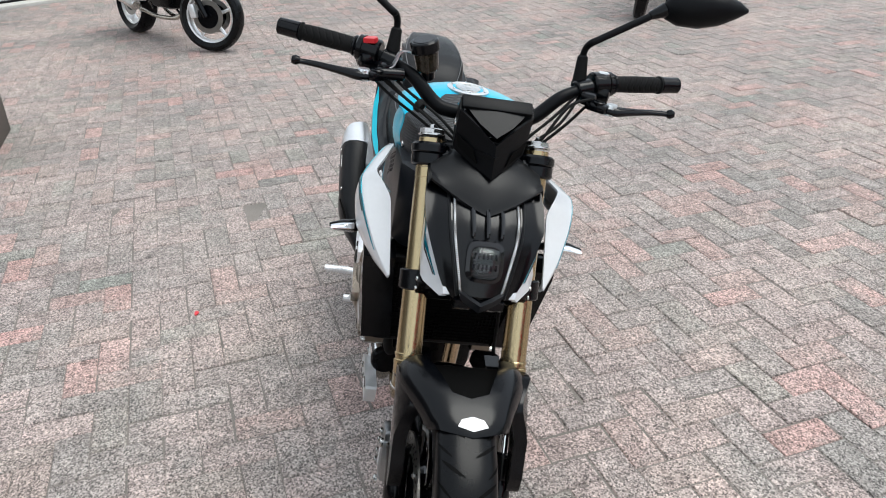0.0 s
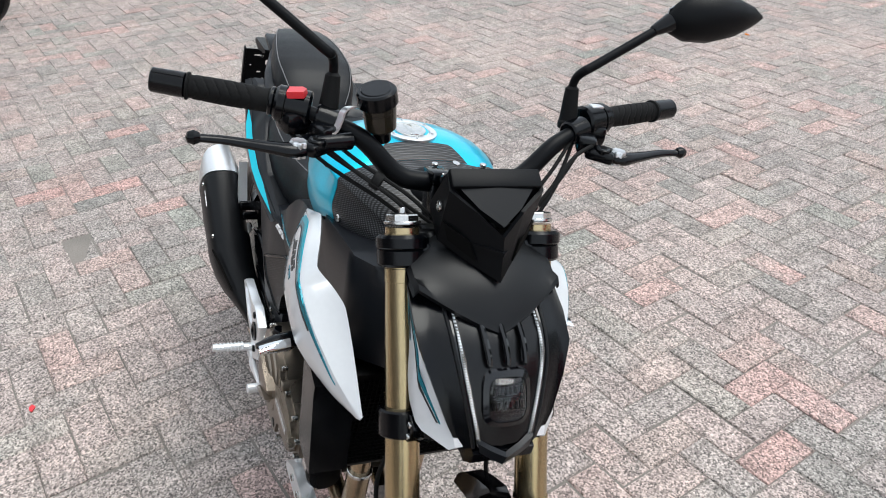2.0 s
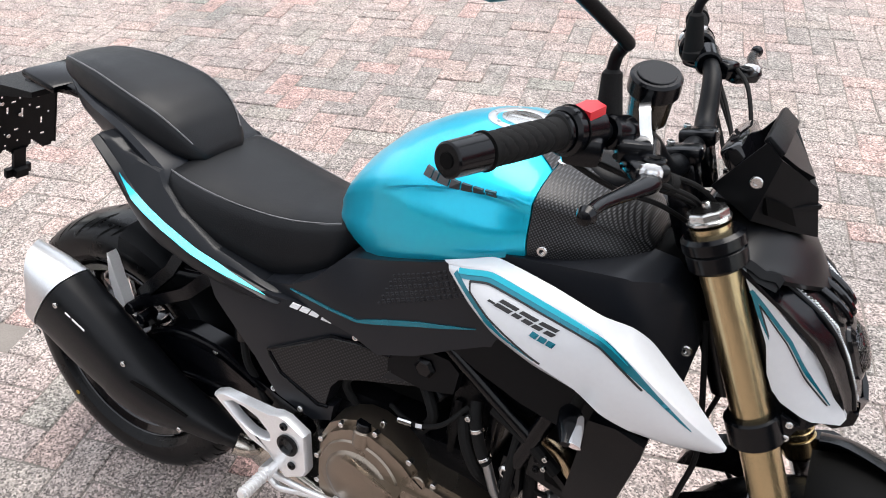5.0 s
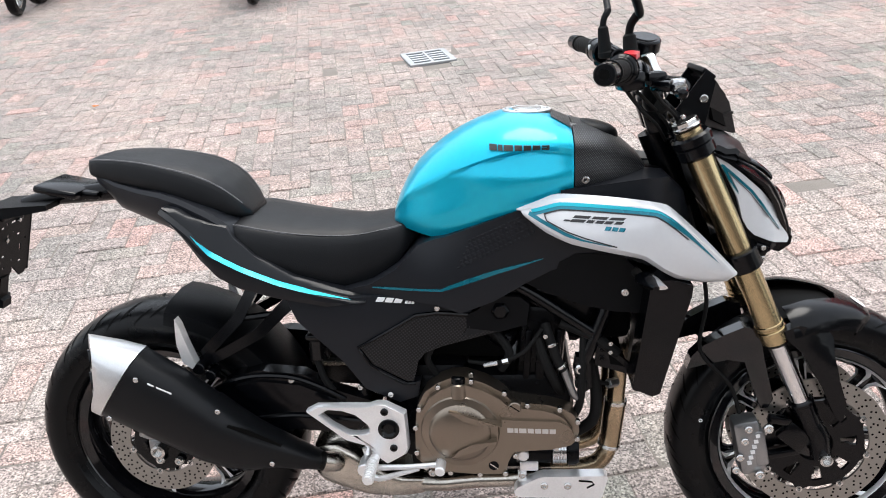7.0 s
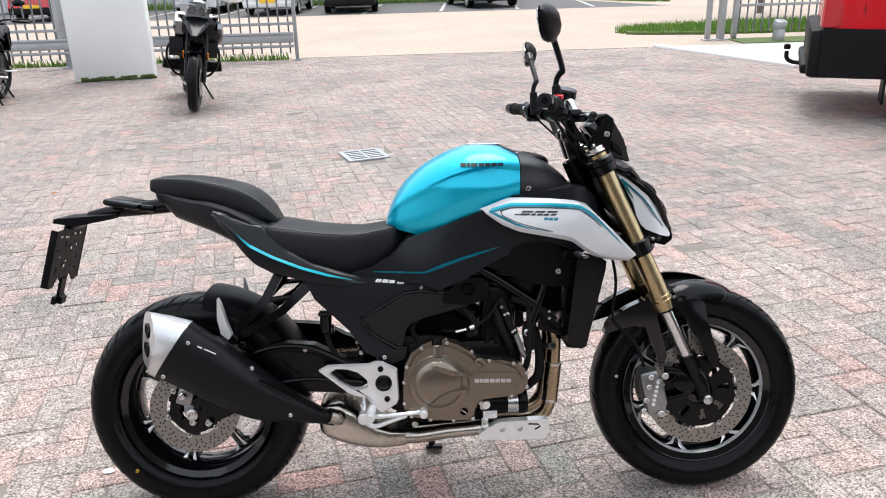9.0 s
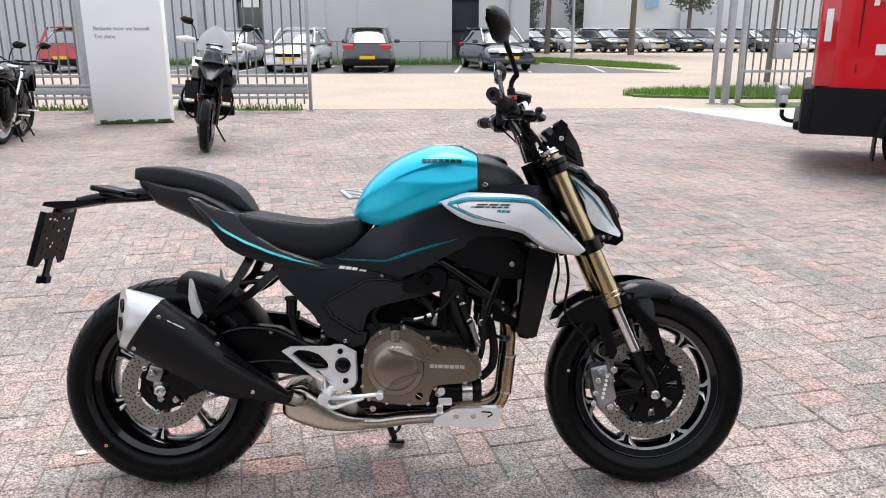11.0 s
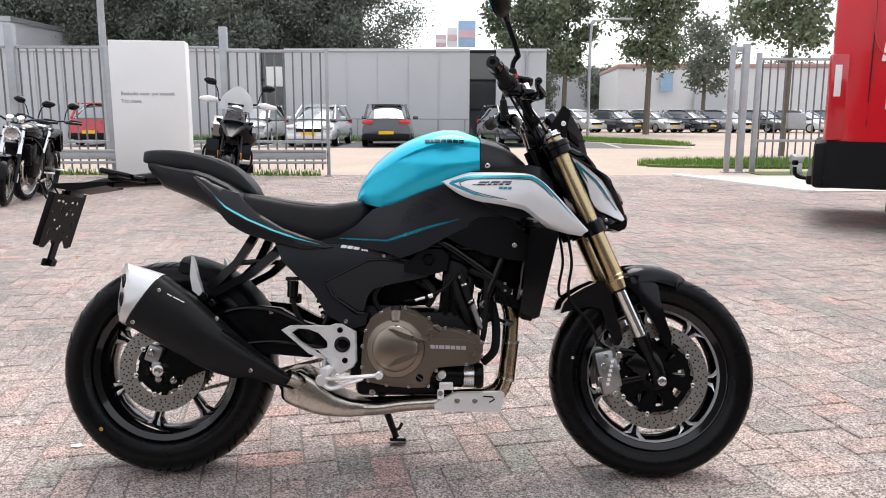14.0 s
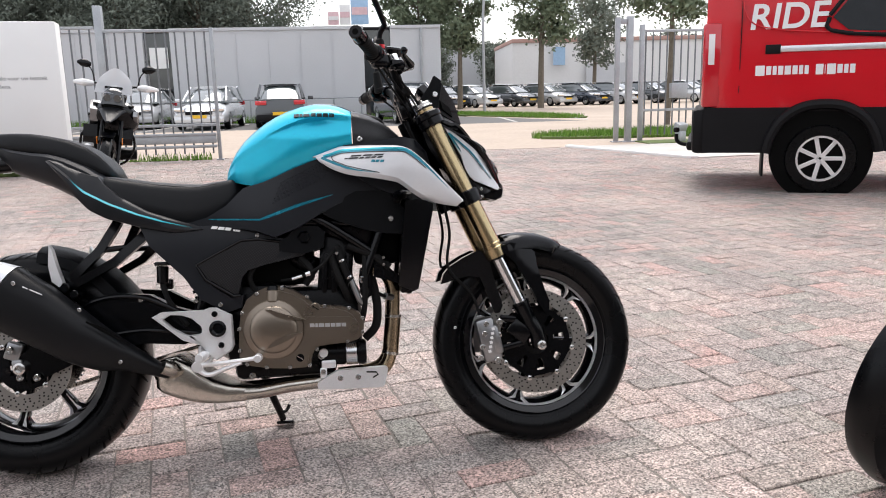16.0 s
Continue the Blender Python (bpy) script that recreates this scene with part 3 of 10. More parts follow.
# concrete apron with its white edge, drain, bollard
flat("concrete_apron", [(5.1, 12.2), (6.16, 9.15), (15, 9.6), (15, 12.2)], 0.012, CONCRETE, "pale concrete apron in front of the fence", "pavement", 0.04)
bm = bmesh.new()
a, b = Vector((5.0, 12.3, 0)), Vector((6.1, 9.1, 0))
d = b - a
box(bm, (*((a + b) / 2).xy, 0.012), (d.length, 0.13, 0.05), (0, 0, math.degrees(math.atan2(d.y, d.x))), bev=0.006)
solo("kerb_stone", bm, WALL_WHITE, "white kerb line along the edge of the concrete apron", "kerb", kind="structure")
flat("gravel_strip", [(6.6, 12.25), (15, 12.6), (15, 13.6), (6.6, 13.1)], 0.02, SOIL, "strip of stony soil under the fence", "ground", 0.05)
bm = bmesh.new()
box(bm, (7.35, 12.55, 0.11), (0.16, 0.16, 0.22), (0, 0, 20), bev=0.02)
box(bm, (7.35, 12.55, 0.3), (0.24, 0.16, 0.16), (20, 0, 20), bev=0.03)
solo("ground_spotlight", bm, GALV, "grey metal ground spotlight on a concrete foot", "lamp")

drain = thing("drain_grate", "square pale cast-iron drain grate set in the pavers", "drain", pose(0.168, 4.564, 0, 0, 0, 20))
bm = bmesh.new()
for sx, sy, lx, ly in ((0, 0.165, 0.36, 0.035), (0, -0.165, 0.36, 0.035), (0.160, 0, 0.045, 0.30), (-0.160, 0, 0.045, 0.30)):
    box(bm, (sx, sy, 0.004), (lx, ly, 0.022), bev=0.003, seg=1)
part("frame", bm, GALV, drain)
# a shallow near-black plate paints in the shade of the pit
part("pit", box(bmesh.new(), (0, 0, 0.001), (0.30, 0.30, 0.005)), DEEP, drain)
part("cross_bar", box(bmesh.new(), (0, 0, 0.008), (0.022, 0.30, 0.014), bev=0.002, seg=1), GALV, drain)
for i in range(4):
    for sx in (-0.074, 0.074):
        part("slot_bar", box(bmesh.new(), (sx, -0.093 + 0.062 * i, 0.0075), (0.128, 0.030, 0.013), bev=0.002, seg=1), GALV, drain)


def grass(name, outline_f, n, label, hmin=0.05, hmax=0.14, seed=1):
    rnd = random.Random(seed)
    vs, fs = [], []
    for _ in range(n):
        x, y = outline_f(rnd)
        h, a, w = rnd.uniform(hmin, hmax), rnd.uniform(0, 6.28), rnd.uniform(0.006, 0.014)
        dx, dy = math.cos(a) * w, math.sin(a) * w
        lx, ly = rnd.uniform(-0.05, 0.05), rnd.uniform(-0.05, 0.05)
        k = len(vs)
        vs += [(x - dx, y - dy, 0), (x + dx, y + dy, 0), (x + lx * 0.5 + dx * 0.7, y + ly * 0.5 + dy * 0.7, h * 0.6), (x + lx, y + ly, h)]
        fs += [(k, k + 1, k + 2), (k, k + 2, k + 3)]
    me = bpy.data.meshes.new(name)
    me.from_pydata(vs, [], fs)
    me.materials.append(GRASS)
    return tagged(new(name, me), label, "grass", kind="stuff")


def lawn_bed(name, cx, cy, rx, ry, rot, n, seed):
    pts = []
    rnd = random.Random(seed)
    for i in range(40):
        a = 2 * math.pi * i / 40
        k = 1 + 0.07 * math.sin(3 * a + seed) + rnd.uniform(-0.03, 0.03)
        pts.append((rx * k * math.cos(a), ry * k * math.sin(a)))
    c, s = math.cos(rot), math.sin(rot)
    flat(name, [(cx + c * x - s * y, cy + s * x + c * y) for x, y in pts], 0.05, SOIL, "low earth bank under rough grass", "lawn", 0.08)

    def pick(r):
        a, q = r.uniform(0, 6.2832), math.sqrt(r.random()) * 1.04
        x, y = rx * q * math.cos(a), ry * q * math.sin(a)
        return cx + c * x - s * y, cy + s * x + c * y
    grass("grass", pick, n, "rough green grass on the verge", 0.09, 0.2, seed)


lawn_bed("lawn", 8.6, 15.3, 3.5, 1.15, 0.05, 9000, 3)
lawn_bed("lawn", 7.6, 31.6, 1.1, 5.2, 0.36, 9000, 5)


def strip_pick(r):
    return r.uniform(-14, 5.2), r.uniform(31.0, 31.9)


grass("grass", strip_pick, 6000, "weedy grass along the foot of the hall", 0.1, 0.35, 9)


def fence_weeds(r):
    return r.uniform(-14, -1.6), r.uniform(11.95, 12.15)


grass("grass", fence_weeds, 3000, "weeds growing under the fence", 0.03, 0.16, 11)

# ---- hall ----
hall = thing("industrial_hall", "low hall clad in pale grey metal sheets with glazed bays", "building")
segs = [(-40, -12.6), (-11.6, -7.55), (-6.45, 1.55), (2.7, 4.85)]
for x0, x1 in segs:
    part("wall", box(bmesh.new(), ((x0 + x1) / 2, 36.0, 1.95), (x1 - x0, 8.0, 3.9)), CLAD, hall)
bm = bmesh.new()
for x0, x1 in segs:
    n = int((x1 - x0) / 1.15)
    for i in range(1, n):
        x = x0 + (x1 - x0) * i / n
        box(bm, (x, 31.985, 1.95), (0.03, 0.04, 3.86))
    box(bm, ((x0 + x1) / 2, 31.97, 3.86), (x1 - x0, 0.08, 0.12))
part("cladding_seams", bm, CLAD, hall)
for x0, x1 in ((-12.6, -11.6), (-7.55, -6.45), (1.55, 2.7)):
    w = part("window", box(bmesh.new(), ((x0 + x1) / 2, 32.3, 1.95), (x1 - x0, 0.05, 3.9)), GLASS_DARK, hall, "tall dark glazed bay")
    for z in (0.1, 1.35, 2.6, 3.8):
        part("window_bar", box(bmesh.new(), ((x0 + x1) / 2, 32.24, z), (x1 - x0, 0.06, 0.09)), BLACK_TRIM, w)
part("poster", box(bmesh.new(), (-6.98, 32.2, 2.75), (0.75, 0.02, 0.85)), WALL_WHITE, hall, "white sheet stuck behind the glass")
bm = bmesh.new()
rod(bm, (4.0, 31.9, 0), (4.0, 31.9, 3.8), 0.05, n=8)
part("downpipe", bm, GALV, hall)
low_rail = thing("low_barrier", "low grey steel barrier rail before the hall", "barrier")
for i in range(10):
    part("post", rod(bmesh.new(), (-9 + i * 1.15, 31.2, 0), (-9 + i * 1.15, 31.2, 0.95), 0.03, n=8), GALV, low_rail)
part("rail", rod(bmesh.new(), (-9.2, 31.2, 0.95), (1.5, 31.2, 0.95), 0.03, n=8), GALV, low_rail)

far_hall = thing("distant_hall", "long white distribution hall with an orange edge far off", "building")
part("wall", box(bmesh.new(), (48, 84, 2.9), (60, 16, 5.8), (0, 0, -4)), WHITE_CLAD, far_hall)
part("roof_edge", box(bmesh.new(), (48, 83.9, 6.0), (60.2, 16.2, 0.4), (0, 0, -4), bev=0.05), ROOF_RED, far_hall, "faded red roof edge")
part("dock_door", box(bmesh.new(), (27.0, 76.9, 2.0), (4.0, 0.2, 3.2), (0, 0, -4)), CLAD, far_hall)
part("wall_sign", box(bmesh.new(), (22.2, 77.2, 4.4), (1.2, 0.2, 1.8), (0, 0, -4)), PALE_BLUE, far_hall, "small blue and pink sign on the wall, paled for haze")
grey_hall = thing("distant_hall", "grey flat-roofed warehouse far down the side road", "building")
part("wall", box(bmesh.new(), (11, 112, 3.5), (22, 12, 7)), CLAD, grey_hall)
part("roof_edge", box(bmesh.new(), (11, 112, 7.2), (22.3, 12.3, 0.4)), BLACK_TRIM, grey_hall)
left_hall = thing("distant_hall", "pale grey shed behind the fence", "building")
part("wall", box(bmesh.new(), (-32, 50, 3.3), (13, 10, 6.6)), CLAD, left_hall)
part("roof_edge", box(bmesh.new(), (-32, 50, 6.7), (13.2, 10.2, 0.3)), GALV, left_hall)

# ---- trees ----


def tree(name, x, y, h, spread, clear, leaves, leaf, seed, label, trunk_r=0.14, mat=None):
    rnd = random.Random(seed)
    t = thing(name, label, "tree", pose(x, y, 0))
    bm = bmesh.new()
    top = Vector((rnd.uniform(-0.3, 0.3), rnd.uniform(-0.3, 0.3), h * 0.86))
    tube(bm, [(0, 0, 0), (0.05, 0.02, clear), tuple(top * 0.7), tuple(top)], [trunk_r, trunk_r * 0.75, trunk_r * 0.4, 0.02], 8, 4)
    tips = []
    for i in range(16):
        z0 = clear + (h * 0.8 - clear) * (i / 16)
        a = i * 2.4 + rnd.uniform(-0.4, 0.4)
        env = math.sin(math.pi * min(max((z0 - clear * 0.8) / (h - clear * 0.8), 0.08), 0.97)) ** 0.6
        L = spread * env * rnd.uniform(0.65, 1.1)
        e = Vector((math.cos(a) * L, math.sin(a) * L, z0 + L * rnd.uniform(0.35, 0.8)))
        s = top * (z0 / (h * 0.86))
        s.z = z0
        mid = s.lerp(e, 0.5) + Vector((0, 0, -0.06 * L))
        tube(bm, [tuple(s), tuple(mid), tuple(e)], [trunk_r * 0.32, trunk_r * 0.2, 0.01], 5, 3)
        tips += [s.lerp(e, k) for k in (0.45, 0.65, 0.85, 1.0)]
    tips.append(top)
    part("trunk", bm, BARK, t)
    vs, fs = [], []
    for _ in range(leaves):
        c = rnd.choice(tips)
        p = c + Vector((rnd.gauss(0, 1), rnd.gauss(0, 1), rnd.gauss(0, 0.8))) * spread * 0.16
        a = Vector((rnd.gauss(0, 1), rnd.gauss(0, 1), rnd.gauss(0, 1))).normalized()
        b = a.cross(Vector((rnd.gauss(0, 1), rnd.gauss(0, 1), rnd.gauss(0, 1)))).normalized()
        s = leaf * rnd.uniform(0.6, 1.4)
        k = len(vs)
        vs += [p - a * s, p + b * s * 0.5, p + a * s, p - b * s * 0.5]
        fs.append((k, k + 1, k + 2, k + 3))
    me = bpy.data.meshes.new("crown")
    me.from_pydata([tuple(v) for v in vs], [], fs)
    me.materials.append(mat or LEAF)
    cr = new("crown", me)
    cr.parent = t
    return t


tree("tree", 10.0, 19.6, 6.4, 1.7, 2.9, 7500, 0.08, 21, "young street tree with a thin trunk and airy green crown", 0.09)
tree("tree", 12.2, 44, 12.5, 2.7, 4.0, 13000, 0.14, 22, "tall leafy roadside tree with a clear trunk", 0.2)
tree("tree", 7.6, 46, 12.0, 2.2, 3.6, 9500, 0.14, 23, "leafy roadside tree with a clear trunk", 0.18)
tree("tree", 5.4, 49, 9.5, 2.2, 2.6, 9000, 0.15, 29, "rounded roadside tree beside the hall", 0.18)
tree("tree", 20.5, 60, 9.0, 2.4, 3.0, 4200, 0.16, 24, "leafy tree in front of the distant hall", 0.2, HAZE_PALED_LEAF)
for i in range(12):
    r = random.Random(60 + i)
    tree("tree", -50.5 + i * 4.1 + r.uniform(-1, 1), 52 + r.uniform(-3, 5), r.uniform(12.5, 16), r.uniform(3.6, 4.6), 2.5, 26000, 0.115, 40 + i, "dense dark green tree in the row behind the hall", 0.3, HAZE_PALED_LEAF)
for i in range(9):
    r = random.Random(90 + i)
    tree("tree", 6 + i * 7 + r.uniform(-2, 2), 96 + r.uniform(-4, 8), r.uniform(5.5, 8.5), r.uniform(2.5, 3.6), 1.2, 5500, 0.19, 70 + i, "hazy green tree in the far belt", 0.25, HAZE_PALED_LEAF)


def far_wood(name, x0, x1, y, hmin, hmax, n, seed, label):
    """A belt of woodland too far off to count."""
    rnd = random.Random(seed)
    vs, fs = [], []
    for _ in range(n):
        x = rnd.uniform(x0, x1)
        env = hmin + (hmax - hmin) * (0.5 + 0.25 * math.sin(x * 0.21) + 0.25 * math.sin(x * 0.53 + 1))
        z = env * math.sqrt(rnd.random())
        p = Vector((x, y + rnd.uniform(-3, 3), z))
        a = Vector((rnd.gauss(0, 1), rnd.gauss(0, 1), rnd.gauss(0, 1))).normalized()
        b = a.cross(Vector((rnd.gauss(0, 1), rnd.gauss(0, 1), rnd.gauss(0, 1)))).normalized()
        s = rnd.uniform(0.3, 0.65)
        k = len(vs)
        vs += [p - a * s, p + b * s * 0.6, p + a * s, p - b * s * 0.6]
        fs.append((k, k + 1, k + 2, k + 3))
    me = bpy.data.meshes.new(name)
    me.from_pydata([tuple(v) for v in vs], [], fs)
    me.materials.append(HAZE_PALED_LEAF)
    return tagged(new(name, me), label, "woodland", kind="stuff")


far_wood("far_wood", -80, -7, 62, 9, 13.5, 46000, 5, "dense dark woodland behind the hall")
far_wood("far_wood", 5, 120, 125, 4, 6.5, 14000, 6, "hazy woodland along the horizon")

# ---- lamp posts, flags ----


def lamp_post(x, y, h, arm, label):
    lp = thing("street_lamp", label, "street lamp", pose(x, y, 0))
    part("pole", tube(bmesh.new(), [(0, 0, 0), (0, 0, h * 0.9), (arm * 0.25, 0, h), (arm, 0, h + 0.1)], [0.09, 0.07, 0.05, 0.04], 8, 5), GALV, lp)
    part("lamp_head", box(bmesh.new(), (arm + 0.3, 0, h + 0.1), (0.7, 0.25, 0.12), bev=0.04), GALV, lp)


lamp_post(8.1, 40, 6.0, 1.5, "curved grey street lamp beside the road")
rod_l = thing("street_lamp", "tall straight galvanised lamp mast behind the hall", "street lamp", pose(-7.0, 15.5, 0))
part("pole", rod(bmesh.new(), (0, 0, 0), (0, 0, 7.5), 0.09, 0.06, 10), GALV, rod_l)
flags = thing("banner_panel", "pink, white and blue advertising panel above the hall roof", "sign", pose(1.0, 44, 5.6))
for dx, w, h, mt in ((-0.88, 0.62, 0.72, PALE_PINK), (-0.22, 0.60, 1.1, WHITE_CLAD), (0.62, 1.0, 1.5, PALE_BLUE)):
    pn = part("panel", box(bmesh.new(), (dx, 0, h / 2 - 0.62), (w, 0.08, h), bev=0.02), mt, flags)
    part("stripe", box(bmesh.new(), (dx, -0.06, h / 2 - 0.62), (w * 0.9, 0.04, h * 0.28)), PALE_PINK if mt is not PALE_PINK else WHITE_CLAD, pn)
part("stay", box(bmesh.new(), (0, 0.2, -3.3), (0.2, 0.2, 4.6)), GALV, flags)

# ---- cars and van ----


def wheel_set(parent, places, r, w, rim_mat):
    for x, y, z in places:
        s = 1 if y > 0 else -1
        wh = part("wheel", lathe(bmesh.new(), [(r * 0.66, -w / 2), (r * 0.93, -w / 2), (r, -w * 0.32), (r, w * 0.32), (r * 0.93, w / 2), (r * 0.66, w / 2)], (x, y, z), 28), RUBBER, parent, "black tyre")
        bm = lathe(bmesh.new(), [(r * 0.67, -w * 0.4), (r * 0.67, s * w * 0.47), (r * 0.6, s * w * 0.47), (r * 0.58, s * w * 0.2), (0.02, s * w * 0.25), (0.02, -s * w * 0.1), (r * 0.55, -s * w * 0.1)], (x, y, z), 24)
        for k in range(7):
            a = 2 * math.pi * k / 7
            box(bm, (x + math.cos(a) * r * 0.33, y + s * w * 0.36, z + math.sin(a) * r * 0.33), (r * 0.6, w * 0.12, r * 0.13), (0, -math.degrees(a), 0), bev=0.006, seg=1)
        part("rim", bm, rim_mat, wh)


def car(name, label, paint, m, length=4.3, width=1.78, height=1.48, front=False, group="parked cars"):
    """A hatchback, x ahead; its tail or nose looks at the yard."""
    c = thing(name, label, "car", None, group)
    hl, hw = length / 2, width / 2
    bm = bmesh.new()
    prof = [(-hl, 0.55, 0.30), (-hl + 0.05, 0.95, 0.25), (-hl + 0.5, 0.98, 0.2), (hl - 1.3, 0.96, 0.2), (hl - 0.9, 0.92, 0.2), (hl - 0.3, 0.80, 0.22), (hl, 0.6, 0.3)]
    hull_loft(bm, [(x, t, b, hw * (0.93 if abs(x) > hl - 0.1 else 1)) for x, t, b in prof], roll=(0, 0.6, 0.86, 0.96, 1.0, 1.0, 0.99, 0.96, 0.85))
    body = part("body", bm, paint, c)
    bm = bmesh.new()
    cab = [(-hl + 0.10, 0.99, 0.9, 0.80), (-hl + 0.42, 1.28, 0.9, 0.74), (-hl + 0.70, height - 0.04, 0.9, 0.70), (-hl + 1.0, height, 0.9, 0.69), (-0.1, height, 0.9, 0.69), (0.25, height - 0.06, 0.9, 0.70), (0.65, 1.24, 0.9, 0.74), (hl - 0.95, 0.97, 0.9, 0.80)]
    hull_loft(bm, [(x, t, b, hw * w) for x, t, b, w in cab], roll=(0, 0.55, 0.85, 0.93, 0.97, 1.02, 1.06, 1.1, 1.12))
    part("cabin", bm, CAR_GLASS, c, "dark glasshouse reflecting the sky")
    bm = bmesh.new()
    hull_loft(bm, [(-hl + 0.62, height + 0.005, height - 0.05, hw * 0.66), (-hl + 0.85, height + 0.02, height - 0.05, hw * 0.7), (-0.1, height + 0.02, height - 0.05, hw * 0.7), (0.3, height - 0.03, height - 0.09, hw * 0.66)])
    part("roof", bm, paint, c)
    for s in (-1, 1):
        part("pillar", tube(bmesh.new(), [(-hl + 0.2, s * hw * 0.86, 0.98), (-hl + 0.62, s * hw * 0.74, height - 0.02)], 0.045, 6, 1), paint, c)
        part("pillar", tube(bmesh.new(), [(hl - 1.02, s * hw * 0.84, 0.96), (0.3, s * hw * 0.70, height - 0.03)], 0.035, 6, 1), paint, c)
        mm = box(bmesh.new(), (hl - 1.35, s * (hw + 0.09), 1.0), (0.14, 0.2, 0.13), bev=0.03)
        part("side_mirror", mm, paint, c)
        part("tail_lamp", box(bmesh.new(), (-hl + 0.04, s * hw * 0.72, 0.86), (0.1, 0.38, 0.15), (0, 0, -s * 8), bev=0.03), TAIL_RED, c)
        part("headlamp", box(bmesh.new(), (hl - 0.12, s * hw * 0.7, 0.7), (0.2, 0.4, 0.15), (0, 0, s * 16), bev=0.04), CHROME, c)
    for s, nm in ((-1, "rear_bumper"), (1, "front_bumper")):
        part(nm, box(bmesh.new(), (s * (hl - 0.05), 0, 0.36), (0.18, width * 0.92, 0.22), bev=0.05), BLACK_TRIM if s < 0 else paint, c)
        part("number_plate", box(bmesh.new(), (s * (hl + 0.045), 0, 0.46 if s > 0 else 0.5), (0.02, 0.52, 0.11), bev=0.003, seg=1), PLATE_YELLOW, c, "yellow number plate")
    part("grille", box(bmesh.new(), (hl - 0.02, 0, 0.58), (0.08, width * 0.5, 0.12), bev=0.02), BLACK_TRIM, c)
    wheel_set(c, [(x, s * (hw - 0.1), 0.31) for x in (-hl + 0.8, hl - 0.85) for s in (-1, 1)], 0.31, 0.2, ALU)
    c.matrix_world = m
    return c


car("car", "white hatchback with its nose to the road, yellow plate", CAR_PAINTS[0], pose(-4.1, 27.0, 0, 0, 0, -92))
car("car", "dark graphite hatchback parked tail-first, yellow plate", CAR_PAINTS[1], pose(-1.55, 27.0, 0, 0, 0, 92))
car("car", "dark blue hatchback with its nose to the road", CAR_PAINTS[2], pose(3.05, 27.6, 0, 0, 0, -78))
car("car", "small red hatchback behind the fence", CAR_PAINTS[3], pose(-11.9, 27.0, 0, 0, 0, 90), 3.9, 1.7, 1.52)
car("car", "silver hatchback behind the fence", CAR_PAINTS[4], pose(-7.0, 29.0, 0, 0, 0, -90))
one = car("car", "white estate car in the distant row", CAR_PAINTS[0], pose(9.0, 50, 0, 0, 0, -60), group="distant row of cars")
two = car("car", "dark car in the distant row", CAR_PAINTS[1], pose(11.6, 50, 0, 0, 0, -60), group="distant row of cars")
tri = car("car", "silver car in the distant row", CAR_PAINTS[4], pose(14.0, 50, 0, 0, 0, -60), group="distant row of cars")
nav = car("car", "navy car in the distant row", CAR_PAINTS[2], pose(16.4, 50, 0, 0, 0, -60), group="distant row of cars")
for i, (src, px) in enumerate(((tri, 18.8), (two, 21.2), (one, 23.7), (nav, 26.2), (two, 28.8), (tri, 31.3), (two, 33.8), (nav, 6.9))):
    copy_thing(src, pose(px, 50 + 0.3 * math.sin(i * 2.1), 0, 0, 0, -60 + 4 * math.sin(i)))

# panel van; x ahead, its near side faces the yard
van = thing("delivery_van", "red high-roof delivery van with black lower trim and white lettering", "van")


def van_ring(x, w, top, low=0.42):
    half = [(0, top), (w * 0.62, top - 0.01), (w * 0.86, top - 0.07), (w * 0.945, top - 0.25), (w * 0.97, 1.9), (w * 0.985, 1.45), (w, 1.12), (w * 0.985, 0.98), (w * 0.99, 0.9), (w * 0.99, low)]
    return [(x, -y, z) for y, z in half] + [(x, y, z) for y, z in half[:0:-1]]


bm = bmesh.new()
rings = []
for x, w, top in ((0.13, 0.94, 2.42), (0.19, 0.98, 2.52), (0.40, 1.0, 2.56), (1.5, 1.0, 2.58), (3.6, 1.0, 2.58), (4.1, 1.0, 2.4), (4.7, 0.99, 1.75), (5.5, 0.93, 1.15)):
    rings.append([bm.verts.new(p) for p in van_ring(x, w, top)])
skin(bm, rings)
part("body", bm, VAN_RED, van, "glossy red bodywork")
bm = bmesh.new()
for s in (-1, 1):
    plate(bm, [(0.13, 0.86), (0.13, 0.40), (0.79, 0.40), (0.81, 0.52), (0.90, 0.69), (1.08, 0.81), (1.42, 0.81), (1.60, 0.69), (1.69, 0.52), (1.71, 0.42), (5.4, 0.42), (5.4, 0.82), (1.95, 0.84)], s * 0.9, s * 1.012, 0.012)
part("side_trim", bm, BLACK_TRIM, van, "black plastic sill trim")
part("rear_bumper", box(bmesh.new(), (0.12, 0, 0.62), (0.2, 1.98, 0.46), bev=0.05), BLACK_TRIM, van)
part("bumper_step", box(bmesh.new(), (0.04, 0, 0.46), (0.14, 1.7, 0.1), bev=0.03), BLACK_TRIM, van)
tow = tube(bmesh.new(), [(0.13, 0, 0.42), (-0.07, 0, 0.42), (-0.15, 0, 0.46), (-0.16, 0, 0.54)], 0.022, 8)
lathe(tow, [(0.03, -0.02), (0.036, 0.0), (0.03, 0.03), (0.0, 0.04), (0, -0.02)], (-0.16, 0, 0.58), 12, "z")
part("tow_hitch", tow, BLACK_TRIM, van)
arch = bmesh.new()
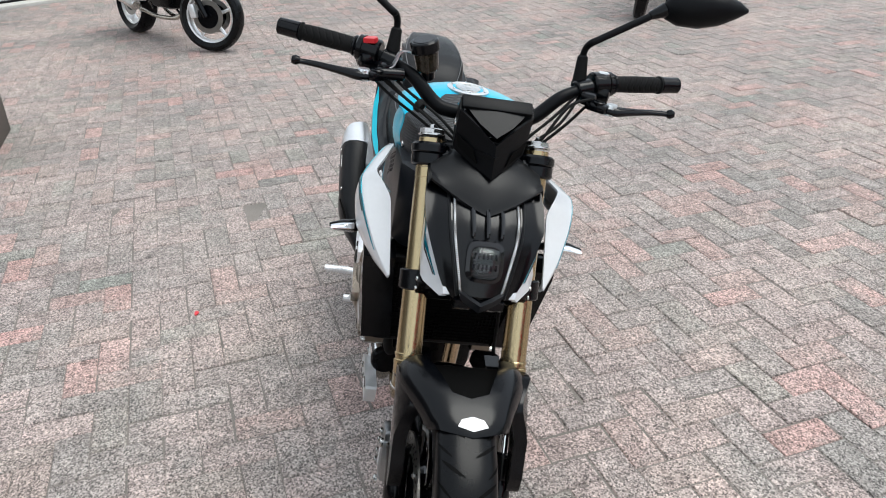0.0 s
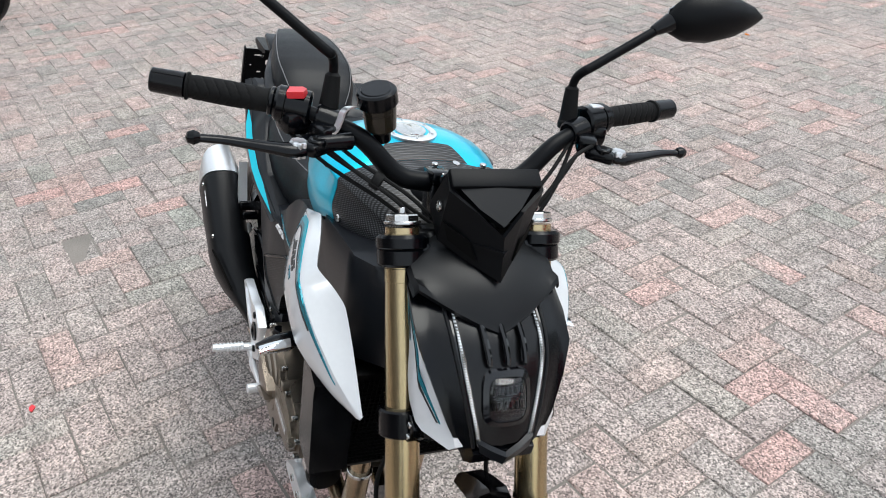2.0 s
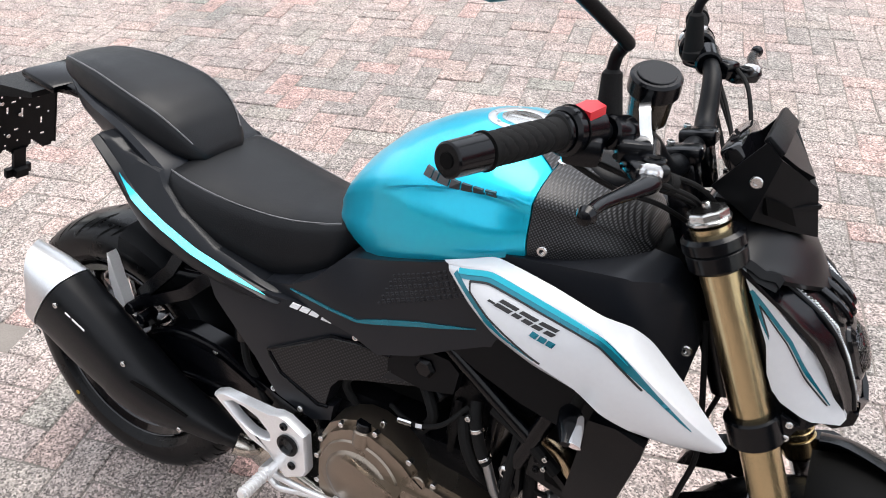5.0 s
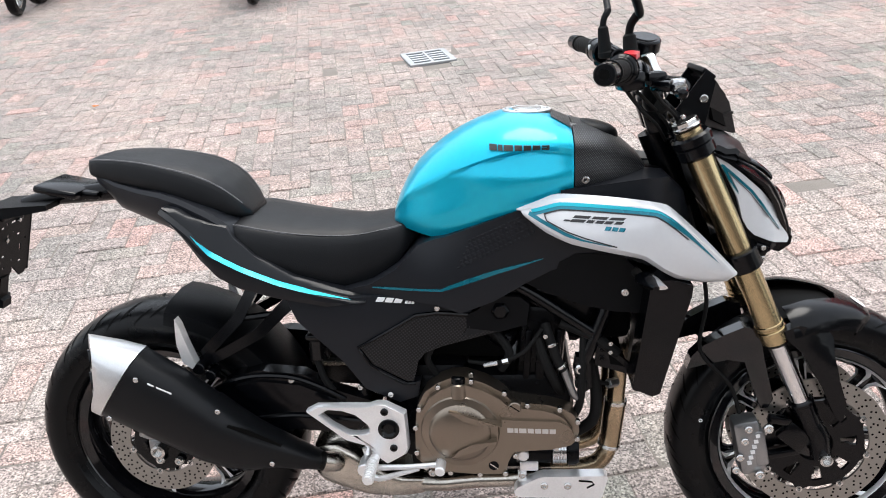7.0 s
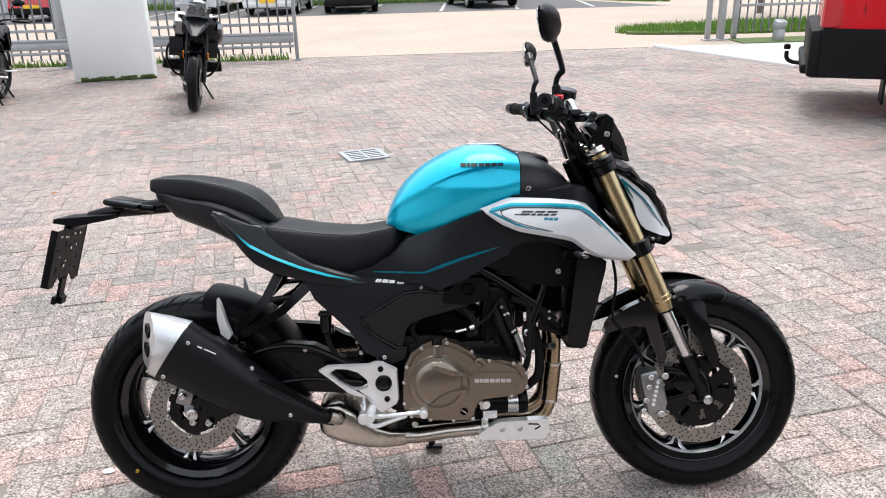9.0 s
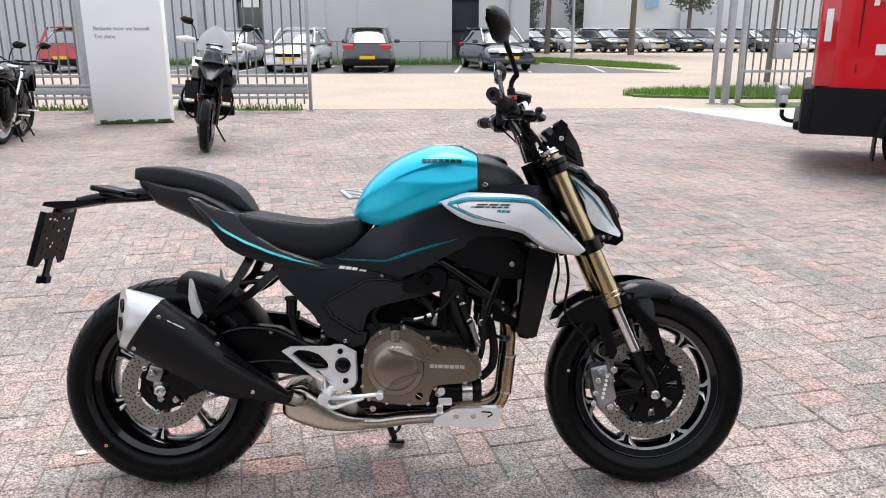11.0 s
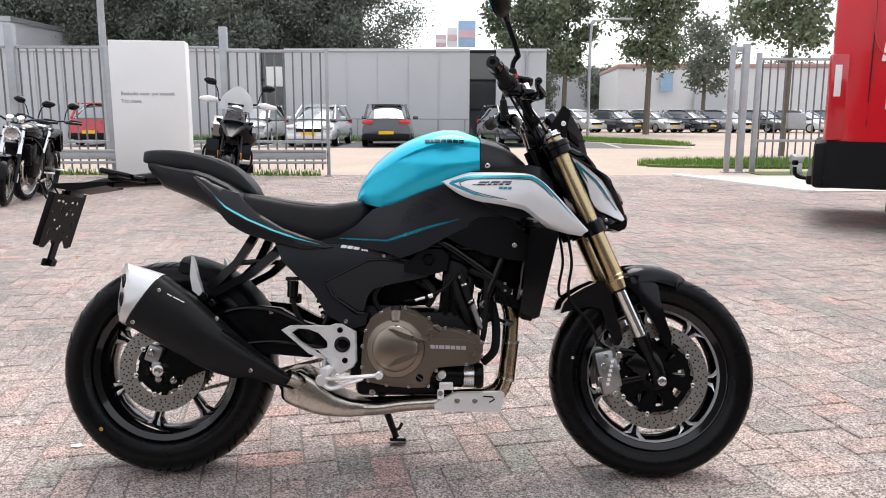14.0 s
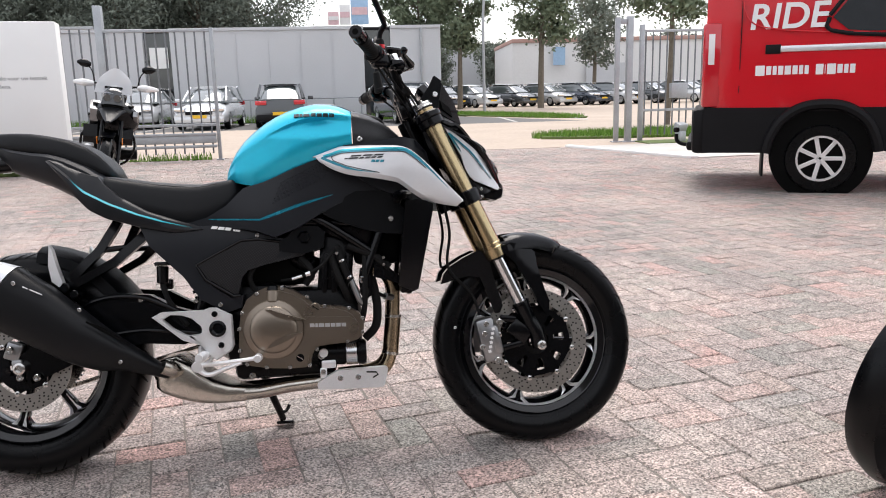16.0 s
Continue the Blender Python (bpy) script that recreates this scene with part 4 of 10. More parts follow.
tube(arch, [(0.74, -1.02, 0.40), (0.77, -1.03, 0.55), (0.88, -1.035, 0.74), (1.10, -1.035, 0.865), (1.40, -1.035, 0.865), (1.62, -1.035, 0.74), (1.73, -1.03, 0.55), (1.76, -1.02, 0.42)], 0.05, 8)
part("wheel_arch", arch, BLACK_TRIM, van)
# flat near-black disc on the body side paints the wheel well's shade
part("wheel_well_shade", lathe(bmesh.new(), [(0.0, -0.1065), (0.47, -0.1065), (0.47, 0.0), (0.0, 0.0)], (1.25, -0.9, 0.38), 32, "y", False), DEEP, van)
part("mud_flap", box(bmesh.new(), (0.72, -0.85, 0.28), (0.02, 0.3, 0.24), bev=0.006), BLACK_TRIM, van)
lamp = box(bmesh.new(), (0.185, -0.945, 1.28), (0.17, 0.12, 0.84), (0, 0, 12), bev=0.03)
lh = part("tail_lamp", lamp, TAIL_RED, van, "tall red and clear tail lamp")
part("clear_lens", box(bmesh.new(), (0.172, -0.948, 1.44), (0.12, 0.12, 0.36), (0, 0, 12), bev=0.03), PALE_PRINT, lh)
rail = box(bmesh.new(), (2.5, -0.992, 1.42), (3.5, 0.03, 0.06), bev=0.008)
rl = part("slide_rail", rail, ALU, van, "silver sliding-door rail")
part("rail_end", box(bmesh.new(), (0.76, -0.992, 1.42), (0.14, 0.034, 0.09), bev=0.008), BLACK_TRIM, rl)
part("panel_crease", tube(bmesh.new(), [(0.45, -0.993, 2.3), (0.5, -0.998, 1.75), (0.85, -1.0, 1.6), (1.6, -1.0, 1.55)], 0.008, 6), VAN_RED, van)
part("door_seam", box(bmesh.new(), (0.46, -0.985, 1.65), (0.008, 0.02, 1.3)), BLACK_TRIM, van)
wd = bmesh.new()
plate(wd, [(1.28, 1.70), (1.42, 1.58), (1.6, 1.56), (3.2, 1.54), (3.2, 2.1), (1.75, 2.1), (1.45, 1.92)], -0.95, -0.994, 0.004)
sw = part("side_window", wd, GLASS_DARK, van, "dark side window with black surround")
fr = bmesh.new()
tube(fr, [(1.25, -0.99, 1.70), (1.42, -0.995, 1.545), (3.2, -0.995, 1.51), (3.22, -0.985, 2.12), (1.75, -0.985, 2.13), (1.43, -0.985, 1.94), (1.25, -0.99, 1.72)], 0.022, 6, 4)
part("window_frame", fr, BLACK_TRIM, sw)
lettering("RIDE", 0.34, pose(0.52, -0.996, 1.62, 88, 0, 0), PALE_PRINT, van, shear=0.12)
bm = bmesh.new()
x = 0.60
for w in (0.10, 0.06, 0.05, 0.06, 0.07, 0.06, 0.05, 0.05, None, 0.08, 0.02, 0.09, 0.06, 0.05, 0.06):
    if w is None:
        x += 0.05
        continue
    box(bm, (x + w / 2, -1.0, 1.215), (w - 0.014, 0.006, 0.085 if w < 0.08 else 0.1))
    x += w
part("company_mark", bm, PALE_PRINT, van, "white bars of lettering")
wheel_set(van, [(1.25, -0.91, 0.345), (1.25, 0.87, 0.345), (4.6, -0.87, 0.345), (4.6, 0.87, 0.345)], 0.345, 0.24, CAST)
van.matrix_world = pose(4.83, 6.454, 0, 0, 0, -25)

# ---- the motorcycle: x ahead, y to its left, z up; it leans on its side stand ----
bike = thing("motorcycle", "naked sport motorcycle, teal tank, white side panels, gold fork", "motorcycle")
FW, RW = Vector((1.465, 0, 0.306)), Vector((-0.037, 0, 0.3255))


def tyre(name, c, R, W, parent):
    prof = []
    for r, y in ((0.222, 0.33), (0.232, 0.40), (0.2365, 0.425), (0.2375, 0.420), (0.248, 0.465), (0.2495, 0.476), (0.266, 0.500), (0.280, 0.492)):
        prof.append((r, y * W))
    crown = R - 0.280
    for k in range(1, 9):
        a = math.pi / 2 * k / 8
        prof.append((0.280 + crown * math.sin(a) ** 0.9, 0.492 * W * math.cos(a) ** 0.85))
    full = prof + [(r, -y) for r, y in prof[-2::-1]]
    bm = lathe(bmesh.new(), full, c, 80)
    return part("tyre", bm, RUBBER, parent, "worn black road tyre")


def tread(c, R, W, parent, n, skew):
    """Slanted grooves across the shoulders; thin near-black strips paint in the shade of each."""
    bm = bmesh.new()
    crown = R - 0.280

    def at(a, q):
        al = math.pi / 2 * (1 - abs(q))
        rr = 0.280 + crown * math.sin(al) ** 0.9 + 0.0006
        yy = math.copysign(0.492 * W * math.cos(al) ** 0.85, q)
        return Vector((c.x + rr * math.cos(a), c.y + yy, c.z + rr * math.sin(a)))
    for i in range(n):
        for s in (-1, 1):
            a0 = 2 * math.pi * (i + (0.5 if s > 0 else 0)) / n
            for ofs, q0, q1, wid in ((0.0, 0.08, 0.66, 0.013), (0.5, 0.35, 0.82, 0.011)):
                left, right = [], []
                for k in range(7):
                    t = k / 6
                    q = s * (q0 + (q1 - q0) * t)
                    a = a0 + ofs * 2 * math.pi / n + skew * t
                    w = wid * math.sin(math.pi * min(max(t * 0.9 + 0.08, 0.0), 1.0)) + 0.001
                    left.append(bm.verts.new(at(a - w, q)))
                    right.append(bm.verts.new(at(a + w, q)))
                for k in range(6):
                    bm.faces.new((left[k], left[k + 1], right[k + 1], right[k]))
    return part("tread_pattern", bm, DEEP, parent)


def wheel(name, c, R, W, parent, turn, label, edge=0.1985, deep=0.315, band=0.0050):
    tw = part(name, lathe(bmesh.new(), [(0.226, -0.40 * W), (0.226, -0.36 * W), (0.213, -0.33 * W), (0.200, -0.20 * W), (0.194, 0), (0.200, 0.20 * W), (0.213, 0.33 * W), (0.226, 0.36 * W), (0.226, 0.40 * W), (0.206, 0.36 * W), (0.190, 0.22 * W), (0.184, 0.0), (0.190, -0.22 * W), (0.206, -0.36 * W)], c, 72), GLOSS, parent, label)
    ty = tyre("tyre", c, R, W, tw)
    tread(c, R, W, ty, 26, 0.11)
    for s in (-1, 1):
        part("rim_edge", lathe(bmesh.new(), [(edge + band, s * (deep + 0.045) * W), (edge + band, s * (deep + 0.055) * W), (edge, s * (deep + 0.010) * W), (edge - 0.001, s * (deep - 0.02) * W)], c, 96), CAST, tw, "bright machined rim edge")
        part("rim_groove", lathe(bmesh.new(), [(0.2235, s * 0.405 * W), (0.2255, s * 0.420 * W), (0.2275, s * 0.405 * W), (0.2255, s * 0.395 * W)], c, 72), GLOSS, tw)
    part("hub", lathe(bmesh.new(), [(0.018, -0.06), (0.045, -0.06), (0.05, -0.03), (0.04, 0), (0.05, 0.03), (0.045, 0.06), (0.018, 0.06)], c, 28), GLOSS, tw)
    for k in range(7):
        a = turn + 2 * math.pi * k / 7
        u, v = Vector((math.cos(a), 0, math.sin(a))), Vector((-math.sin(a), 0, math.cos(a)))
        bm, fm = bmesh.new(), bmesh.new()
        # a broad tapered spoke that opens into a Y at the rim
        stem = [(0.040, 0.017, 0.021), (0.075, 0.0125, 0.018), (0.12, 0.0105, 0.015), (0.165, 0.0115, 0.0150), (0.188, 0.015, 0.0165)]
        rings = []
        for r, hw, hd in stem:
            q = c + u * r
            rings.append([bm.verts.new(q + v * (hw * cx) + Vector((0, hd * sy, 0))) for cx, sy in ((-1, -0.55), (-0.6, -1), (0.6, -1), (1, -0.55), (1, 0.55), (0.6, 1), (-0.6, 1), (-1, 0.55))])
        skin(bm, rings)
        for fork in (-1, 1):
            p = [c + u * 0.168 + v * 0.004 * fork, c + u * 0.185 + v * 0.012 * fork, c + u * 0.196 + v * 0.026 * fork, c + u * 0.199 + v * 0.036 * fork]
            tube(bm, [tuple(q) for q in p], [0.009, 0.011, 0.010, 0.006], 8, 3)
        for s in (-1, 1):
            y0, y1 = s * 0.0172, s * (deep + 0.004) * W
            for fork in (-1, 1):
                limb = [(0.128, 0.0070, y0), (0.128, 0.0092, y0), (0.170, 0.0105, y0), (0.186, 0.0205, (y0 + y1) / 2), (0.197, 0.042, y1), (0.200, 0.042, y1), (0.1995, 0.024, y1), (0.193, 0.0095, (y0 + y1) / 2), (0.172, 0.0050, y0)]
                if fork * s > 0:
                    limb = limb[::-1]
                fm.faces.new([fm.verts.new(c + u * r + v * w * fork + Vector((0, y, 0))) for r, w, y in limb])
        bmesh.ops.solidify(fm, geom=fm.faces[:], thickness=0.0012)
        sp = part("spoke", bm, GLOSS, tw)
        part("spoke_edge", fm, CAST, sp, "machined silver edge")
    return tw


def disc(c, y, r1, r0, parent, side, n_arms, phase):
    """A floating disc: drilled ring with a wavy inner rim, black carrier, steel bobbins."""
    cc = Vector((c.x, y, c.z))
    bm = bmesh.new()
    rows = [[], [], [], []]
    n = 96
    for k in range(n):
        a = 2 * math.pi * k / n
        ri = r0 - 0.0035 - 0.0055 * max(0.0, math.cos(n_arms * (a - phase))) ** 3
        for row, (r, dy) in zip(rows, ((r1, -0.0025), (r1, 0.0025), (ri, 0.0025), (ri, -0.0025))):
            row.append(bm.verts.new(cc + Vector((math.cos(a) * r, dy, math.sin(a) * r))))
    for i in range(4):
        for k in range(n):
            bm.faces.new((rows[i][k], rows[i][(k + 1) % n], rows[(i + 1) % 4][(k + 1) % n], rows[(i + 1) % 4][k]))
    d = part("brake_disc", bm, DISC, parent, "drilled steel brake disc")
    # holes drawn as near-black pegs, their shade painted on the disc
    bm = bmesh.new()
    for row, (rr, cnt) in enumerate(((r1 - 0.006, 48), (r1 - 0.0135, 48), (r1 - 0.021, 48), (r1 - 0.0285, 48), (r1 - 0.036, 42))):
        if rr < r0 + 0.003:
            continue
        for k in range(cnt):
            a = 2 * math.pi * (k + 0.33 * row) / cnt
            if k % 3 == (row + 1) % 3:
                continue
            p = cc + Vector((math.cos(a) * rr, 0, math.sin(a) * rr))
            rod(bm, p + Vector((0, -0.0029, 0)), p + Vector((0, 0.0029, 0)), 0.0026, n=8)
    part("drill_holes", bm, DEEP, d)
    # carrier: a plate whose outer rim waves out to each bobbin, with a slanted window between each pair of arms
    bm = bmesh.new()
    bands = []
    for i, r in enumerate((0.040, 0.056, r0 - 0.046, r0 - 0.030, r0 - 0.014)):
        row = []
        for k in range(n):
            a = 2 * math.pi * k / n
            rr = r + (0.010 * max(0.0, math.cos(n_arms * (a - phase))) ** 2 if i == 4 else 0.0)
            row.append(bm.verts.new(cc + Vector((math.cos(a) * rr, 0.0035 * side, math.sin(a) * rr))))
        bands.append(row)
    for i in range(4):
        for k in range(n):
            gap = (k / n - phase / (2 * math.pi) + 0.006 * i) * n_arms % 1.0
            if i in (1, 2) and 0.36 < gap < 0.66:
                continue
            bm.faces.new((bands[i][k], bands[i][(k + 1) % n], bands[i + 1][(k + 1) % n], bands[i + 1][k]))
    bmesh.ops.delete(bm, geom=[v for v in bm.verts if not v.link_faces], context="VERTS")
    bmesh.ops.recalc_face_normals(bm, faces=bm.faces)
    bmesh.ops.solidify(bm, geom=bm.faces[:], thickness=0.007)
    part("disc_carrier", bm, SATIN, d)
    bm = bmesh.new()
    for k in range(n_arms):
        a = 2 * math.pi * k / n_arms + phase
        p = cc + Vector((math.cos(a), 0, math.sin(a))) * (r0 - 0.005)
        lathe(bm, [(0.0078, 0.005 * side), (0.0078, 0.0), (0.0035, 0.0), (0.0035, 0.006 * side)], p, 14)
    part("disc_buttons", bm, STEEL, d)
    return d


fwheel = wheel("front_wheel", FW, 0.3155, 0.122, bike, -0.085, "gloss black cast front wheel with silver edges")
rwheel = wheel("rear_wheel", RW, 0.3275, 0.182, bike, 3.55, "gloss black cast rear wheel with silver edges", 0.1955, 0.22, 0.004)
part("balance_mark", lathe(bmesh.new(), [(0.0045, -0.0603), (0.0034, -0.0612), (0.0022, -0.0603), (0.0034, -0.059)], (1.216, 0, 0.361), 14, "y"), PALE_PRINT, fwheel, "small pale ring mark")
part("balance_mark", lathe(bmesh.new(), [(0.0055, -0.0906), (0.0040, -0.0912), (0.0025, -0.0906), (0.0040, -0.089)], (RW.x - 0.187, 0, RW.z - 0.187), 14, "y"), PLATE_YELLOW, rwheel, "small yellow ring mark")
for s in (-1, 1):
    disc(FW, s * 0.066, 0.160, 0.121, fwheel, s, 8, -0.227)
disc(RW, -0.098, 0.131, 0.086, rwheel, -1, 6, 0.27)
sp = lathe(bmesh.new(), [(0.105, 0.088), (0.105, 0.094), (0.06, 0.094), (0.06, 0.088)], RW, 44)
for k in range(44):
    a = 2 * math.pi * k / 44
    box(sp, RW + Vector((math.cos(a) * 0.107, 0.091, math.sin(a) * 0.107)), (0.008, 0.005, 0.006), (0, -math.degrees(a), 0))
part("sprocket", sp, STEEL, rwheel, "steel rear sprocket")
# both wheels stand a little straighter than the leaning frame
for w, c, dy, tip_in in ((fwheel, FW, -0.022, -0.035), (rwheel, RW, -0.0125, -0.020)):
    w.matrix_basis = Matrix.Translation((c.x, c.y + dy, c.z)) @ Matrix.Rotation(tip_in, 4, "X") @ Matrix.Translation(-c)
bm = bmesh.new()
for k in range(54):
    t = k / 53
    for z0, z1 in ((RW.z + 0.108, 0.43), (RW.z - 0.108, 0.345)):
        p = Vector((RW.x + 0.5 * t, 0.091, z0 + (z1 - z0) * t))
        box(bm, p, (0.0125, 0.014 if k % 2 else 0.009, 0.012), bev=0.002, seg=1)
part("chain", bm, EXHAUST, bike, "oiled steel drive chain")

# front end ------------------------------------------------------------------
FORK_TOP, FORK_LOW = Vector((1.146, 0, 1.040)), Vector((1.452, 0, 0.352))
FD = (FORK_LOW - FORK_TOP).normalized()


def on_fork(d, y):
    p = FORK_TOP + FD * d
    return Vector((p.x, y, p.z))


for s in (-1, 1):
    y = s * 0.1145
    leg = part("fork_leg", rod(bmesh.new(), on_fork(0.01, y), on_fork(0.49, y), 0.0262, 0.0275, 28), GOLD, bike, "gold anodised fork tube")
    for d0, d1, r0, r1 in ((0.462, 0.470, 0.0295, 0.0295), (0.476, 0.508, 0.0305, 0.029), (0.070, 0.093, 0.0272, 0.0272)):
        part("collar", rod(bmesh.new(), on_fork(d0, y), on_fork(d1, y), r0, r1, 28, 0.0015), GOLD, leg)
    part("slider", rod(bmesh.new(), on_fork(0.50, y), on_fork(0.70, y), 0.0205, n=24), CHROME, leg, "chromed inner fork tube")
    part("dust_ring", rod(bmesh.new(), on_fork(0.505, y), on_fork(0.514, y), 0.026, n=24), SATIN, leg)
    bm = rod(bmesh.new(), on_fork(0.662, y), on_fork(0.672, y), 0.027, n=24, bev=0.002)
    rod(bm, on_fork(0.672, y), on_fork(0.745, y), 0.0255, 0.021, 20)
    a = on_fork(0.72, y)
    tube(bm, [tuple(a), ((a.x + FW.x) / 2 + 0.008, y, (a.z + FW.z) / 2), (FW.x + 0.006, y, FW.z - 0.012)], [0.022, 0.024, 0.022], 12, 4)
    box(bm, (1.41, y, 0.345), (0.07, 0.022, 0.05), (0, 40, 0), bev=0.006)
    box(bm, (1.375, y, 0.385), (0.05, 0.018, 0.02), (0, 10, 0), bev=0.005)
    box(bm, (1.375, y, 0.300), (0.10, 0.018, 0.018), (0, -12, 0), bev=0.005)
    part("axle_lug", bm, SATIN, leg, "black fork foot with caliper lugs")
    part("axle_end", lathe(bmesh.new(), [(0.014, s * 0.022), (0.014, s * 0.034), (0.009, s * 0.036), (0.009, s * 0.026), (0, s * 0.026), (0, s * 0.02)], (FW.x + 0.006, y, FW.z - 0.004), 18), STEEL, leg)
    bm = rod(bmesh.new(), on_fork(-0.010, y), on_fork(0.002, y), 0.0262, n=8, bev=0.002)
    rod(bm, on_fork(0.000, y), on_fork(0.006, y), 0.0285, n=28, bev=0.0015)
    part("cap_well", rod(bmesh.new(), on_fork(-0.0106, y), on_fork(-0.004, y), 0.0165, n=20), DEEP, leg)
    part("cap_stud", rod(bmesh.new(), on_fork(-0.020, y), on_fork(-0.008, y), 0.0055, n=10, bev=0.001), STEEL, leg)
    part("fork_cap", bm, STEEL, leg, "bright alloy fork cap")
    cl = rod(bmesh.new(), on_fork(0.020, y), on_fork(0.044, y), 0.0405, n=32, bev=0.005)
    rod(cl, on_fork(0.040, y), on_fork(0.068, y), 0.0385, n=32, bev=0.004)
    part("clamp_ring", cl, SATIN, leg)
    lc = rod(bmesh.new(), on_fork(0.285, y), on_fork(0.328, y), 0.0375, n=28, bev=0.003)
    p = on_fork(0.306, y)
    box(lc, p + Vector((0.032, -s * 0.01, 0.01)), (0.03, 0.03, 0.042), (0, 24, 0), bev=0.004)
    part("lower_clamp_ring", lc, SATIN, leg)
    lb = bmesh.new()
    for dz in (-0.011, 0.011):
        q = p + Vector((0.040, s * 0.004, 0.012 + dz))
        bolt(lb, tuple(q), 0.0055, s)
    part("clamp_bolts", lb, STEEL, leg)
bm = bmesh.new()
box(bm, on_fork(0.046, 0), (0.085, 0.22, 0.034), (0, 24, 0), bev=0.008)
box(bm, on_fork(0.306, 0), (0.075, 0.22, 0.04), (0, 24, 0), bev=0.008)
rod(bm, on_fork(0.02, 0) + Vector((-0.055, 0, -0.01)), on_fork(0.33, 0) + Vector((-0.055, 0, -0.01)), 0.03, n=20)
part("triple_clamp", bm, SATIN, bike)


def fender_half(s):
    """One half of the mudguard: crown, shoulder crease and skirt; its rear edge is notched between the fork legs."""
    bm = bmesh.new()
    rows = []
    for k in range(17):
        t = k / 16
        a = radians(69 + 37 * t)
        w = 0.0 if t < 0.40 else 0.034 + 0.042 * min((t - 0.40) / 0.50, 1.0)
        e = t * t * (3 - 2 * t)
        ridge, out = 0.058 + 0.048 * e, 0.075 + 0.059 * e
        rc = 0.317 + 0.029 * min(1.0, t / 0.8) ** 0.7
        rr, ro = rc - 0.005, rc - 0.026 - 0.004 * e
        row = []
        for i, (y, r) in enumerate(((w, rc), (w + (ridge - w) * 0.5, rc - 0.001), (ridge, rr), (ridge + (out - ridge) * 0.55, (rr + ro) / 2 + 0.003), (out, ro), (out + 0.001, ro - 0.022))):
            back = max(0.0, 1 - t * 5) * (0.0, 0.006, 0.014, 0.020, 0.026, 0.034)[i]
            row.append(bm.verts.new((FW.x + r * math.cos(a) - back, s * y - 0.006, FW.z + r * math.sin(a) + back * 0.35)))
        rows.append(row)
    for r0, r1 in zip(rows, rows[1:]):
        for i in range(5):
            q = (r0[i], r0[i + 1], r1[i + 1], r1[i])
            bm.faces.new(q if s < 0 else q[::-1])
    return bm


bm = bmesh.new()
for s in (-1, 1):
    h = fender_half(s)
    me = bpy.data.meshes.new("half")
    h.to_mesh(me)
    h.free()
    bm.from_mesh(me)
    bpy.data.meshes.remove(me)
bmesh.ops.remove_doubles(bm, verts=bm.verts, dist=0.0004)
bmesh.ops.recalc_face_normals(bm, faces=bm.faces)
bmesh.ops.solidify(bm, geom=bm.faces[:], thickness=0.0035)
fend = part("front_fender", bm, SATIN, bike, "gloss black front mudguard", 50)
# a near-black sheet added under the notch paints the opening's shade
bm = bmesh.new()
nr = []
for k in range(9):
    a = radians(84 + 24 * k / 8)
    nr.append([bm.verts.new((FW.x + 0.322 * math.cos(a), y - 0.006, FW.z + 0.322 * math.sin(a))) for y in (-0.085, 0.0, 0.085)])
for r0, r1 in zip(nr, nr[1:]):
    for i in range(2):
        bm.faces.new((r0[i], r0[i + 1], r1[i + 1], r1[i]))
part("notch_dark_fill", bm, DEEP, fend, "near-black sheet added to shade the notch")
for s in (-1, 1):
    part("fender_blade", plate(bmesh.new(), [(1.360, 0.606), (1.390, 0.618), (1.425, 0.610), (1.452, 0.600), (1.468, 0.585), (1.470, 0.566), (1.470, 0.545), (1.483, 0.490), (1.502, 0.435), (1.500, 0.400), (1.492, 0.393), (1.478, 0.412), (1.446, 0.479), (1.421, 0.519), (1.400, 0.556), (1.367, 0.588)], s * 0.112, s * 0.1395, 0.006, 0.02, lambda x, y, z: y - math.copysign(max(0.0, x - 1.40 - max(0.0, 0.600 - z) * 0.9) * 0.42, y)), SATIN, fend, "", 60)
    bm = bmesh.new()
    for p in ((1.458, s * 0.1340, 0.480), (1.486, s * 0.1343, 0.432)):
        bolt(bm, p, 0.0075, s)
    part("blade_bolts", bm, STEEL, fend)
    part("rear_blade", plate(bmesh.new(), [(1.176, 0.499), (1.186, 0.530), (1.206, 0.552), (1.250, 0.578), (1.293, 0.597), (1.325, 0.590), (1.340, 0.520), (1.366, 0.424), (1.355, 0.402), (1.340, 0.402), (1.318, 0.460), (1.299, 0.514), (1.262, 0.520), (1.225, 0.512)], s * 0.060, s * 0.094, 0.008, 0.03), GLOSS, fend)
bm = bmesh.new()
mk = [(-0.030, 0.0), (-0.022, 0.014), (0, 0.020), (0.022, 0.014), (0.030, 0.0), (0, -0.010)]
vs = []
for yy, q in mk:
    a = radians(72.5) + q / 0.33
    rr = 0.3205 + 0.0012 * (math.degrees(a) - 69)
    vs.append(bm.verts.new((FW.x + rr * math.cos(a), yy - 0.006, FW.z + rr * math.sin(a) - abs(yy) * 0.02)))
bm.faces.new(vs)
part("fender_mark", bm, PALE_PRINT, fend, "white hexagonal reflector mark")

